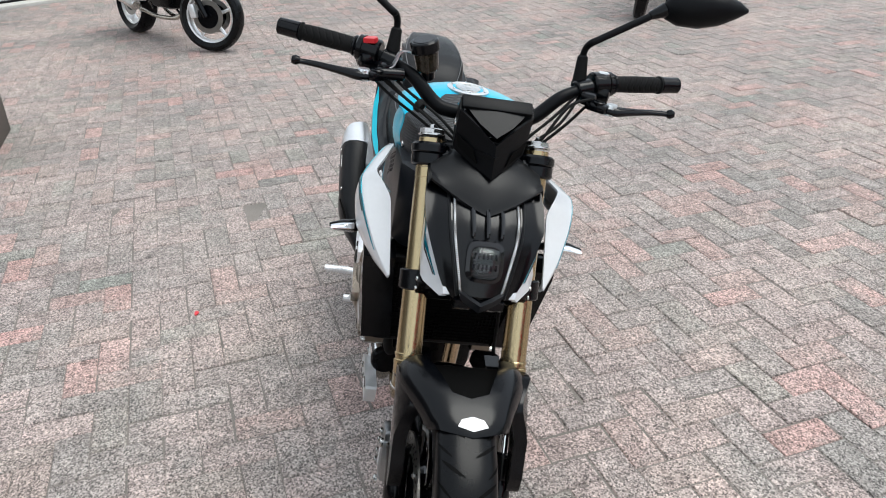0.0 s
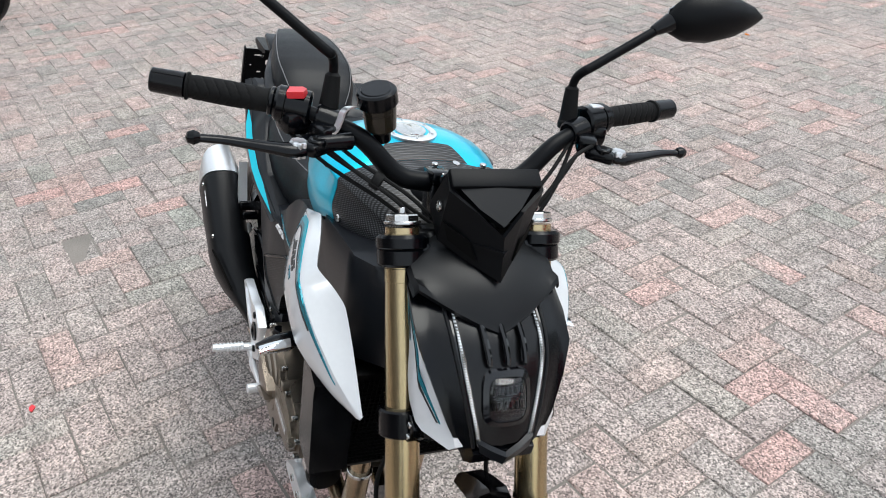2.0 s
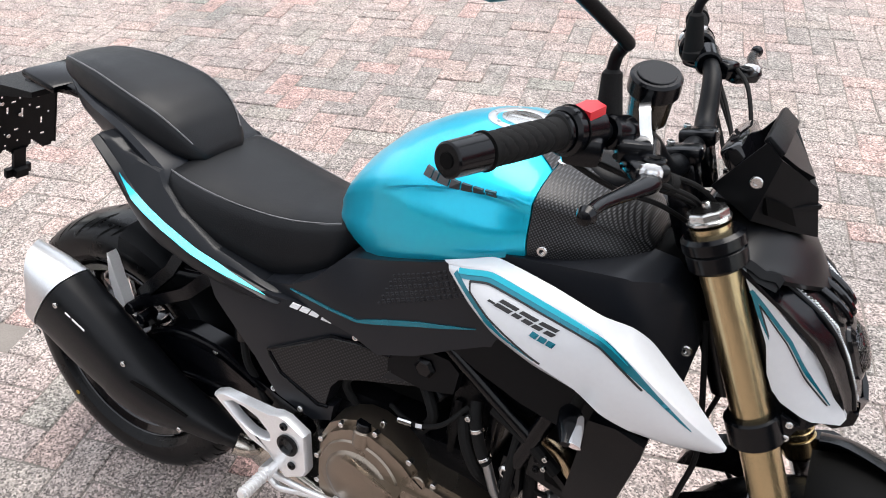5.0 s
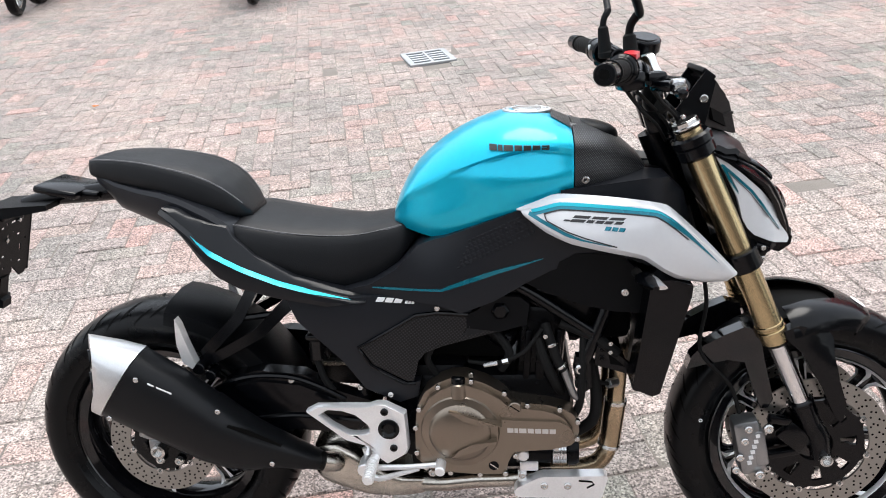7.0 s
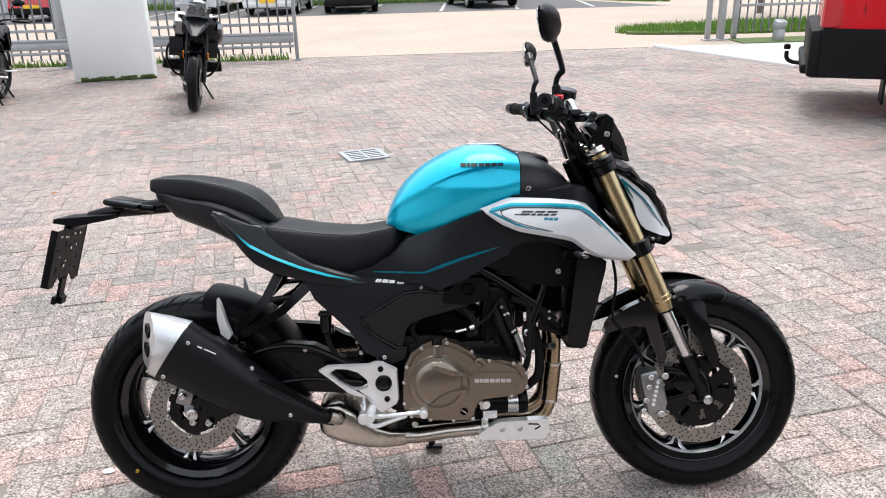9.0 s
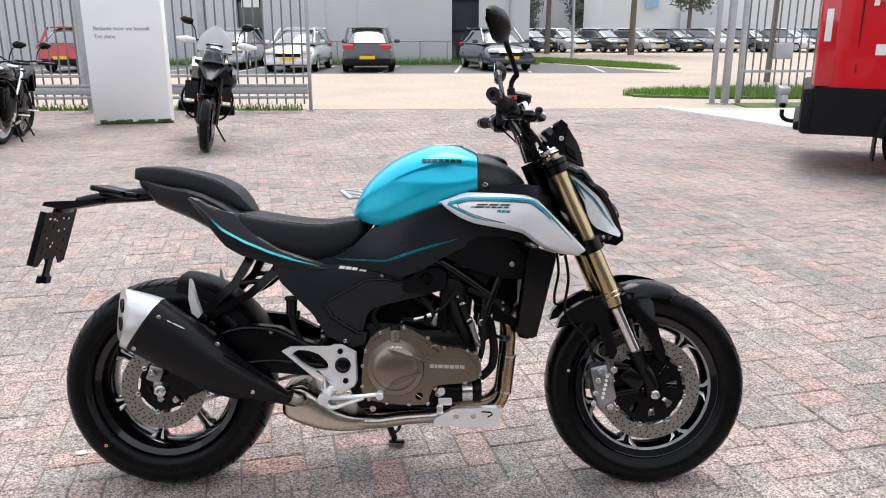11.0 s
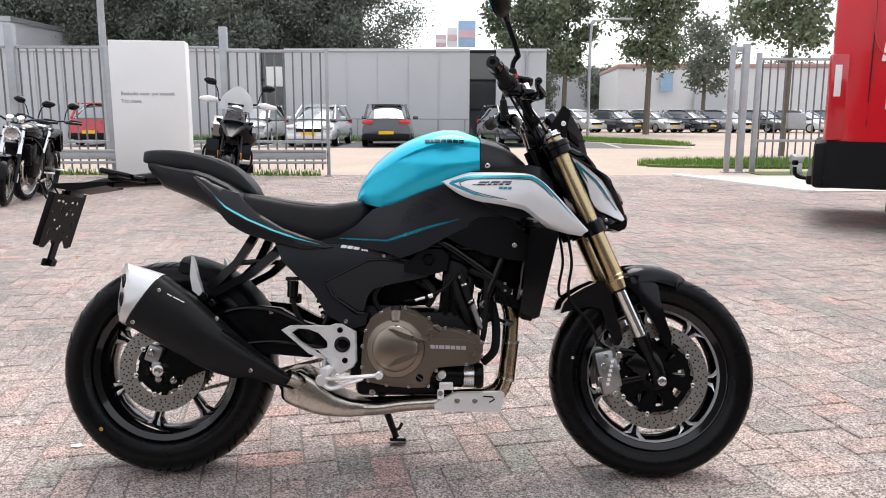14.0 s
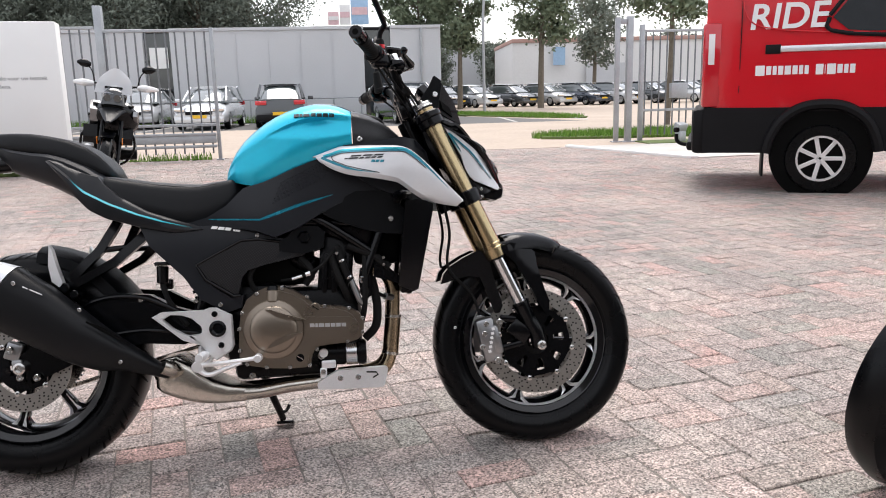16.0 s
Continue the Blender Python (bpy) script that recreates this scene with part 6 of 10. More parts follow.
            row.append(bm.verts.new((1.024 + (dep * cx if cx > 0 else dep * 0.25 * cx) + 0.014 * t, yy, zc + hh * sz)))
        rings.append(row)
    skin(bm, rings)
    part("mirror_head", moved(bm, turn), MATTE, mr, "black teardrop mirror shell", 40)
    bm = bmesh.new()
    rings = []
    for t, hh in ((0.03, 0.014), (0.2, 0.034), (0.45, 0.037), (0.7, 0.028), (0.93, 0.010)):
        yy, zc = s * (0.355 + 0.185 * t), 1.348 + 0.02 * t
        rings.append([bm.verts.new((1.014 + 0.014 * t + dx, yy, zc + hh * k)) for dx, k in ((0, -1), (0, 1), (0.003, 1), (0.003, -1))])
    skin(bm, rings)
    part("mirror_glass", moved(bm, turn), MIRROR, mr, "mirror glass")

bm = rod(bmesh.new(), (1.0535, -0.1335, 1.148), (1.058, -0.145, 1.192), 0.0240, 0.0270, 28, 0.003)
res = part("fluid_reservoir", bm, SMOKE, bar, "smoked brake-fluid reservoir with black cap")
part("reservoir_cap", rod(bmesh.new(), (1.0578, -0.1445, 1.188), (1.0608, -0.152, 1.212), 0.0312, 0.0308, 36, 0.003), SATIN, res, "black screw cap")
part("cap_disc", rod(bmesh.new(), (1.0607, -0.1518, 1.2115), (1.0610, -0.1524, 1.2135), 0.023, n=28, bev=0.0008), SATIN, res)
# a flat bent plate carries it
bm = bmesh.new()
line = spline([(1.078, -0.232, 1.147), (1.080, -0.214, 1.149), (1.073, -0.205, 1.162), (1.067, -0.198, 1.179), (1.062, -0.184, 1.183), (1.058, -0.170, 1.180)], 4)
rows = []
for i, q in enumerate(line):
    dq = (line[min(i + 1, len(line) - 1)] - line[max(i - 1, 0)]).normalized()
    wide = Vector((0.85, 0.40, 0.25)) - dq * dq.dot(Vector((0.85, 0.40, 0.25)))
    wide.normalize()
    thick = dq.cross(wide)
    rows.append([bm.verts.new(q + wide * a + thick * b) for a, b in ((-0.0065, -0.0014), (0.0065, -0.0014), (0.0065, 0.0014), (-0.0065, 0.0014))])
skin(bm, rows)
part("reservoir_bracket", bm, ALU, res, "bent flat silver bracket")
part("reservoir_foot", rod(bmesh.new(), (1.052, -0.130, 1.128), (1.0535, -0.1335, 1.149), 0.015, n=16, bev=0.002), SATIN, res)
part("fluid", rod(bmesh.new(), (1.0540, -0.1348, 1.152), (1.0566, -0.1414, 1.176), 0.0215, n=18), FLUID, res, "amber fluid")
cables = [((1.06, -0.225, 1.14), (1.085, -0.17, 1.105), (1.125, -0.10, 1.07), (1.15, -0.05, 1.03)),
          ((1.055, -0.245, 1.138), (1.09, -0.18, 1.095), (1.13, -0.11, 1.055), (1.155, -0.06, 1.0)),
          ((1.02, -0.27, 1.14), (1.06, -0.2, 1.10), (1.10, -0.12, 1.06), (1.13, -0.05, 1.02)),
          ((1.01, -0.28, 1.135), (1.05, -0.21, 1.085), (1.09, -0.13, 1.045), (1.12, -0.06, 1.0)),
          ((1.06, 0.20, 1.145), (1.10, 0.15, 1.10), (1.135, 0.09, 1.05), (1.15, 0.05, 1.0)),
          ((1.05, 0.21, 1.14), (1.10, 0.165, 1.085), (1.14, 0.10, 1.04), (1.15, 0.06, 0.99)),
          ((1.03, 0.25, 1.135), (1.08, 0.185, 1.08), (1.12, 0.12, 1.03), (1.14, 0.07, 0.98)),
          ((1.087, 0.225, 1.145), (1.12, 0.17, 1.13), (1.15, 0.12, 1.06), (1.16, 0.07, 0.99))]
for c in cables:
    part("control_cable", tube(bmesh.new(), c, 0.0034, 8, 6), SOFT_RUBBER, bar)
part("cable_tie", rod(bmesh.new(), (1.094, -0.150, 1.084), (1.102, -0.137, 1.078), 0.014, n=12, bev=0.002), SOFT_RUBBER, bar)
# the bar is turned a touch to the right
bar.matrix_basis = Matrix.Translation((1.088, 0, 0)) @ Matrix.Rotation(radians(-1.6), 4, "Z") @ Matrix.Translation((-1.088, 0, 0))

# tank, seat, panels --------------------------------------------------------------
# sections: x, crown z, foot z, half width at the shoulder, half width low on the flank
TANK = [(0.544, 0.852, 0.842, 0.034, 0.034), (0.549, 0.874, 0.840, 0.054, 0.053), (0.560, 0.902, 0.838, 0.071, 0.068), (0.578, 0.936, 0.833, 0.089, 0.082), (0.603, 0.968, 0.826, 0.105, 0.094), (0.635, 0.997, 0.819, 0.121, 0.107), (0.666, 1.019, 0.823, 0.135, 0.117), (0.700, 1.038, 0.837, 0.148, 0.128), (0.735, 1.053, 0.852, 0.159, 0.138), (0.780, 1.066, 0.870, 0.168, 0.147), (0.821, 1.071, 0.887, 0.171, 0.153), (0.860, 1.068, 0.903, 0.169, 0.156), (0.892, 1.060, 0.916, 0.163, 0.155), (0.918, 1.049, 0.926, 0.157, 0.153), (0.926, 1.044, 0.929, 0.154, 0.152)]


def tank_ring(x, t, b, ws, wb):
    """Half outline from crown to foot: shoulder, overhanging lip, knee scoop under it, lower flank tucked in at the foot."""
    h = t - b
    lip = t - h * 0.335
    deep = min(max(0.50 * (lip - 0.960), 0.0), 0.024) * min(max((0.915 - x) / 0.05, 0.0), 1.0)
    pts = [(ws * r, t - h * d) for d, r in ((0.0, 0.0), (0.018, 0.25), (0.05, 0.46), (0.10, 0.66), (0.165, 0.82), (0.235, 0.930), (0.29, 0.982))]
    for d, m, bow in ((0.325, 0.0, 0.0), (0.345, 0.0, 0.0), (0.362, 0.02, 0.0), (0.385, 0.04, 0.0), (0.41, 0.07, 0.0), (0.45, 0.11, 0.0), (0.49, 0.16, 0.001), (0.54, 0.23, 0.002), (0.59, 0.30, 0.003), (0.65, 0.38, 0.0045), (0.71, 0.47, 0.006), (0.78, 0.58, 0.006), (0.85, 0.70, 0.005), (0.92, 0.84, 0.003), (1.0, 1.0, 0.0)):
        z = t - h * d
        v = (lip - z) / max(lip - 0.956, 1e-6)
        pocket = deep * min(1.0, v / 0.16) * (1 - v) if 0.0 < v < 1.0 else 0.0
        pts.append((ws + (wb - ws) * m - pocket + bow, z))
    return [(x, -y, z) for y, z in pts] + [(x, y, z) for y, z in pts[:0:-1]]


def smooth_secs(secs, k=3):
    out = []
    for i in range(len(secs) - 1):
        for j in range(k):
            out.append(tuple(a + (b - a) * j / k for a, b in zip(secs[i], secs[i + 1])))
    return out + [secs[-1]]


bm = bmesh.new()
skin(bm, [[bm.verts.new(p) for p in tank_ring(*s)] for s in smooth_secs(TANK, 3)])
tank = part("fuel_tank", bm, TEAL, bike, "metallic teal fuel tank", 50)
bm = lathe(bmesh.new(), [(0.052, 0.0), (0.052, 0.006), (0.048, 0.0075), (0.040, 0.0075), (0.038, 0.005), (0.0, 0.005), (0.0, 0.0)], (0, 0, 0), 40, "z", False)
for k in range(6):
    a = k * math.pi / 3
    rod(bm, (0.044 * math.cos(a), 0.044 * math.sin(a), 0.007), (0.044 * math.cos(a), 0.044 * math.sin(a), 0.0095), 0.0028, n=8)
cap = part("fuel_cap", moved(bm, pose(0.838, 0, 1.0615, 0, 1, 0)), ALU, tank, "brushed alloy fuel cap")
part("cap_ring", moved(lathe(bmesh.new(), [(0.031, 0.0052), (0.031, 0.0085), (0.026, 0.0095), (0.0, 0.0095), (0.0, 0.005)], (0, 0, 0), 36, "z", False), pose(0.838, 0, 1.0615, 0, 1, 0)), STEEL, cap, "brushed centre of the fuel cap")
part("cap_flap", moved(box(bmesh.new(), (0.006, 0, 0.008), (0.05, 0.016, 0.005), bev=0.002), pose(0.838, 0, 1.0615, 0, 1, 0)), STEEL, cap)
part("cap_keyhole", moved(rod(bmesh.new(), (-0.02, 0, 0.005), (-0.02, 0, 0.0062), 0.008, n=14), pose(0.838, 0, 1.0615, 0, 1, 0)), DEEP, cap)


def tank_side(x, z):
    """Half width of the tank's flank at a place."""
    secs = TANK
    for a, b in zip(secs, secs[1:]):
        if a[0] <= x <= b[0]:
            t = (x - a[0]) / (b[0] - a[0])
            s = [p + (q - p) * t for p, q in zip(a, b)]
            break
    else:
        s = secs[-1]
    pts = [(abs(p[1]), p[2]) for p in tank_ring(*s)[:22]]
    for (ya, za), (yb, zb) in zip(pts, pts[1:]):
        if za >= z >= zb:
            u = (za - z) / max(za - zb, 1e-6)
            return ya + (yb - ya) * u
    return pts[-1][0]


def mark_bars(x0, z0, x1, z1, hgt, widths, mat, parent, surf, side, name="maker_mark", slant=0.0, label="", lift=0.0012):
    """A word drawn as plain blocks along a line on a flank."""
    bm = bmesh.new()
    total = sum(abs(w) for w in widths)
    t = 0.0
    for w in widths:
        if w > 0:
            qs = []
            for u, v in ((t + 0.06 * w, 0), (t + w * 0.90, 0), (t + w * 0.90, 1), (t + 0.06 * w, 1)):
                f = u / total
                x = x0 + (x1 - x0) * f + slant * hgt * (v - 0.5)
                z = z0 + (z1 - z0) * f + hgt * (v - 0.5)
                qs.append((x, z))
            lo = [bm.verts.new((x, side * (surf(x, z) - 0.0008), z)) for x, z in qs]
            hi = [bm.verts.new((x, side * (surf(x, z) + lift), z)) for x, z in qs]
            bm.faces.new(hi)
            bm.faces.new(lo[::-1])
            for i in range(4):
                bm.faces.new((hi[i], lo[i], lo[(i + 1) % 4], hi[(i + 1) % 4]))
        t += abs(w)
    return part(name, bm, mat, parent, label)


for s in (-1, 1):
    mark_bars(0.760, 1.0165, 0.880, 1.0130, 0.0100, [1, 0.6, 1.2, 1, 1, 1, 1], INK, tank, tank_side, s, label="black raised lettering bars", lift=0.0055)

CARB = [(0.9285, 1.046, 0.930, 0.1535, 0.1520), (0.95, 1.041, 0.930, 0.1465, 0.1475), (0.98, 1.031, 0.930, 0.133, 0.138), (1.01, 1.016, 0.930, 0.115, 0.122), (1.04, 0.996, 0.930, 0.093, 0.100), (1.068, 0.970, 0.932, 0.069, 0.075), (1.078, 0.955, 0.934, 0.057, 0.063)]
bm = bmesh.new()
skin(bm, [[bm.verts.new(p) for p in tank_ring(*c)] for c in smooth_secs(CARB, 2)])
carb = part("tank_cover", bm, CARBON, bike, "carbon-look tank front cover", 50)
bm = bmesh.new()
for p in ((0.949, -0.1490, 0.943), (0.949, 0.1490, 0.943)):
    bolt(bm, p, 0.0085, -1 if p[1] < 0 else 1, 0.005)
for p in ((0.930, -0.062, 1.036), (0.930, 0.062, 1.036)):
    rod(bm, p, (p[0] + 0.001, p[1] * 1.01, p[2] + 0.006), 0.0085, 0.007, 12)
part("cover_screws", bm, STEEL, carb)


def tank_top(x, y):
    """Height of the tank's crown at a place."""
    for a, b in zip(TANK, TANK[1:]):
        if a[0] <= x <= b[0]:
            u = (x - a[0]) / (b[0] - a[0])
            sec = [p + (q - p) * u for p, q in zip(a, b)]
            break
    else:
        sec = TANK[-1]
    half = [(abs(p[1]), p[2]) for p in tank_ring(x, *sec[1:])[:8]]
    for (ya, za), (yb, zb) in zip(half, half[1:]):
        if ya <= abs(y) <= yb:
            return za + (zb - za) * (abs(y) - ya) / max(yb - ya, 1e-6)
    return half[-1][1]


bm = bmesh.new()
rows = []
for x, w in ((0.927, 0.088), (0.916, 0.082), (0.906, 0.076), (0.898, 0.071), (0.891, 0.066), (0.886, 0.060)):
    rows.append([(x, w * k / 6, tank_top(x, w * k / 6) + 0.0022) for k in range(-6, 7)])
for dz in (0.0, -0.006):
    g = [[bm.verts.new((x, y, z + dz)) for x, y, z in r] for r in rows]
    for r0, r1 in zip(g, g[1:]):
        for i in range(12):
            bm.faces.new((r0[i], r0[i + 1], r1[i + 1], r1[i]))
part("cover_tongue", bm, CARBON, carb)
bm = bmesh.new()
skin(bm, [[bm.verts.new((0.985 + rx * math.cos(a), ry * math.sin(a), z - 0.25 * rx * math.cos(a))) for a in [2 * math.pi * k / 24 for k in range(24)]] for rx, ry, z in ((0.046, 0.050, 1.005), (0.045, 0.049, 1.021), (0.041, 0.044, 1.029), (0.032, 0.035, 1.034), (0.018, 0.020, 1.036))])
part("ignition_well", bm, MATTE, carb, "black plastic surround of the ignition lock", 40)

# seats
SEAT_SEC = [(0.176, 0.842, 0.826, 0.079), (0.186, 0.858, 0.812, 0.120), (0.215, 0.868, 0.788, 0.140), (0.27, 0.860, 0.760, 0.145), (0.34, 0.848, 0.738, 0.139), (0.41, 0.841, 0.716, 0.127), (0.47, 0.838, 0.716, 0.112), (0.53, 0.846, 0.738, 0.105), (0.565, 0.850, 0.770, 0.097), (0.600, 0.848, 0.815, 0.054)]
PAD_DROP = (0.0, 0.025, 0.085, 0.155, 0.27, 0.46, 0.66, 0.85, 1.0)


def seam(secs, k, parent):
    """Two rows of stitches along a pad's upper edge."""
    for s in (-1, 1):
        bm = bmesh.new()
        for d in (0.110, 0.135):
            tube(bm, [(x, s * (w * k * 0.992 + 0.0005), t - (t - b) * d + 0.0006) for x, t, b, w in secs], 0.0011, 6, 3)
        part("seat_seam", bm, THREAD, parent, "grey stitched seam")


bm = bmesh.new()
hull_loft(bm, smooth_secs(SEAT_SEC, 3), roll=(0, 0.47, 0.80, 0.885, 0.930, 0.962, 0.985, 1.0, 0.94), drop=PAD_DROP)
seat = part("rider_seat", bm, SEAT, bike, "black grained vinyl rider seat", 48)
seam(SEAT_SEC[1:9], 0.845, seat)
PILL = [(-0.134, 0.990, 0.968, 0.038), (-0.127, 1.000, 0.965, 0.055), (-0.104, 1.005, 0.958, 0.066), (-0.055, 1.006, 0.948, 0.081), (0.000, 1.002, 0.938, 0.093), (0.050, 0.993, 0.927, 0.102), (0.106, 0.980, 0.904, 0.107), (0.153, 0.960, 0.884, 0.101), (0.188, 0.932, 0.872, 0.090), (0.214, 0.899, 0.864, 0.073), (0.230, 0.874, 0.860, 0.051)]
bm = bmesh.new()
hull_loft(bm, smooth_secs(PILL, 3), roll=(0, 0.5, 0.84, 0.92, 0.955, 0.985, 1.0, 1.0, 0.93), drop=PAD_DROP)
pil = part("pillion_seat", bm, SEAT, bike, "black grained vinyl pillion pad", 48)
seam(PILL[1:10], 0.885, pil)

# tail
TAIL = [(-0.122, 0.968, 0.952, 0.034), (-0.112, 0.968, 0.938, 0.058), (-0.085, 0.964, 0.915, 0.074), (-0.06, 0.957, 0.886, 0.086), (0.0, 0.945, 0.862, 0.104), (0.05, 0.940, 0.842, 0.118), (0.10, 0.926, 0.815, 0.126), (0.16, 0.898, 0.780, 0.134), (0.205, 0.866, 0.757, 0.134), (0.225, 0.835, 0.750, 0.132), (0.30, 0.790, 0.722, 0.124), (0.42, 0.760, 0.698, 0.112)]
bm = bmesh.new()
hull_loft(bm, smooth_secs(TAIL, 3), roll=(0, 0.62, 0.93, 1.0, 1.0, 0.97, 0.90, 0.80, 0.6), drop=(0.0, 0.02, 0.07, 0.16, 0.30, 0.50, 0.70, 0.88, 1.0))
tail = part("tail_body", bm, FAIRING, bike, "satin black tail fairing", 30)


def along(line, x):
    """Height of a line of (x, z) points at x."""
    for (xa, za), (xb, zb) in zip(line, line[1:]):
        if xa <= x <= xb:
            return za + (zb - za) * (x - xa) / (xb - xa)
    return line[0][1] if x < line[0][0] else line[-1][1]


# side panels: flank, a sloped ledge that carries the stripe, and a shoulder rising to the seats
TAIL_TOP = [(0.070, 0.911), (0.098, 0.904), (0.121, 0.889), (0.157, 0.873), (0.198, 0.862), (0.213, 0.840), (0.257, 0.802), (0.339, 0.753), (0.437, 0.718), (0.490, 0.704)]
TAIL_LINE = [(0.070, 0.907), (0.098, 0.884), (0.129, 0.856), (0.144, 0.837), (0.170, 0.813), (0.236, 0.777), (0.311, 0.745), (0.379, 0.722), (0.460, 0.701), (0.490, 0.699)]
TAIL_LOW = [(0.070, 0.902), (0.098, 0.868), (0.117, 0.845), (0.146, 0.801), (0.180, 0.762), (0.228, 0.735), (0.311, 0.710), (0.407, 0.688), (0.470, 0.690), (0.490, 0.695)]
LEDGE = 0.0026


def tail_out(x):
    return 0.184 - max(0.0, 0.2 - x) * 0.10 - max(0.0, x - 0.30) * 0.09


for s in (-1, 1):
    bm = bmesh.new()
    rings = []
    for k in range(57):
        x = 0.070 + 0.420 * k / 56
        zl, zt, zb, yo = along(TAIL_LINE, x), along(TAIL_TOP, x), along(TAIL_LOW, x), tail_out(x)
        zb, zt = min(zb, zl - LEDGE - 0.001), max(zt, zl + LEDGE + 0.001)
        ys = yo - 0.016
        yt = max(0.118, ys - (zt - zl - LEDGE) * 0.50)
        prof = [(0.095, zb + 0.004), (yo - 0.030, zb), (yo - 0.004, zb + 0.002), (yo + 0.001, (zb + zl) / 2), (yo, zl - LEDGE), (ys, zl + LEDGE), ((ys + yt) / 2 + 0.001, (zl + LEDGE + zt) / 2), (yt, zt - 0.003), (yt - 0.006, zt), (0.095, zt - 0.004)]
        rings.append([bm.verts.new((x, s * y, z)) for y, z in prof])
    skin(bm, rings)
    bmesh.ops.recalc_face_normals(bm, faces=bm.faces)
    tp = part("tail_side", bm, GREY_SATIN, tail, "dark grey lacquered tail side panel", 28)
    bm = bmesh.new()
    rows = []
    for k in range(46):
        x = 0.132 + 0.326 * k / 45
        zl, yo = along(TAIL_LINE, x), tail_out(x)
        h = min(1.0, k / 5, (45 - k) / 14) * 0.92 + 0.03
        rows.append([bm.verts.new((x, s * (yo - 0.008 - 0.008 * q + 0.0012), zl + LEDGE * q + 0.0010)) for q in (-h, h)])
    for r0, r1 in zip(rows, rows[1:]):
        bm.faces.new((r0[0], r0[1], r1[1], r1[0]))
    bmesh.ops.solidify(bm, geom=bm.faces[:], thickness=0.0008)
    part("tail_stripe", bm, SHEEN_TEAL, tp, "bright teal stripe")

# main side panels
MAIN = [(0.425, 0.712), (0.50, 0.730), (0.555, 0.762), (0.585, 0.792), (0.605, 0.812), (0.635, 0.821), (0.66, 0.827), (0.70, 0.842), (0.75, 0.862), (0.80, 0.880), (0.85, 0.896), (0.90, 0.912), (0.95, 0.928), (1.02, 0.90), (1.04, 0.85), (1.03, 0.80), (0.95, 0.775), (0.88, 0.755), (0.82, 0.725), (0.76, 0.690), (0.69, 0.664), (0.64, 0.684), (0.55, 0.700)]


def cover_y(x, z):
    """Half width of the bowed frame cover: widest behind, closing in towards the engine and the fairing's foot."""
    return 0.168 - max(0.0, x - 0.48) * 0.165 - max(0.0, 0.42 - x) * 0.05 - 0.5 * max(0.0, 0.56 - z) ** 2 - 0.9 * max(0.0, z - 0.62) ** 2


def main_bend(x, y, z):
    """The fairing's face: bulged at the knee, leaning in to meet the tank's foot."""
    s = 1 if y > 0 else -1
    low = 0.157 - max(0.0, 0.60 - x) * 0.10 - max(0.0, x - 0.80) * 0.06
    foot = max(0.812, 0.818 + 0.409 * (x - 0.653))
    top = min(0.126 + max(0.0, x - 0.615) * 0.20, 0.157)
    f = min(max((z - 0.715) / (foot - 0.715), 0.0), 1.08)
    u = min(max((x - 0.47) / 0.24, 0.0), 1.0)
    return y + s * (low + (top - low) * f ** 1.6 * u * u * (3 - 2 * u) - 0.150)


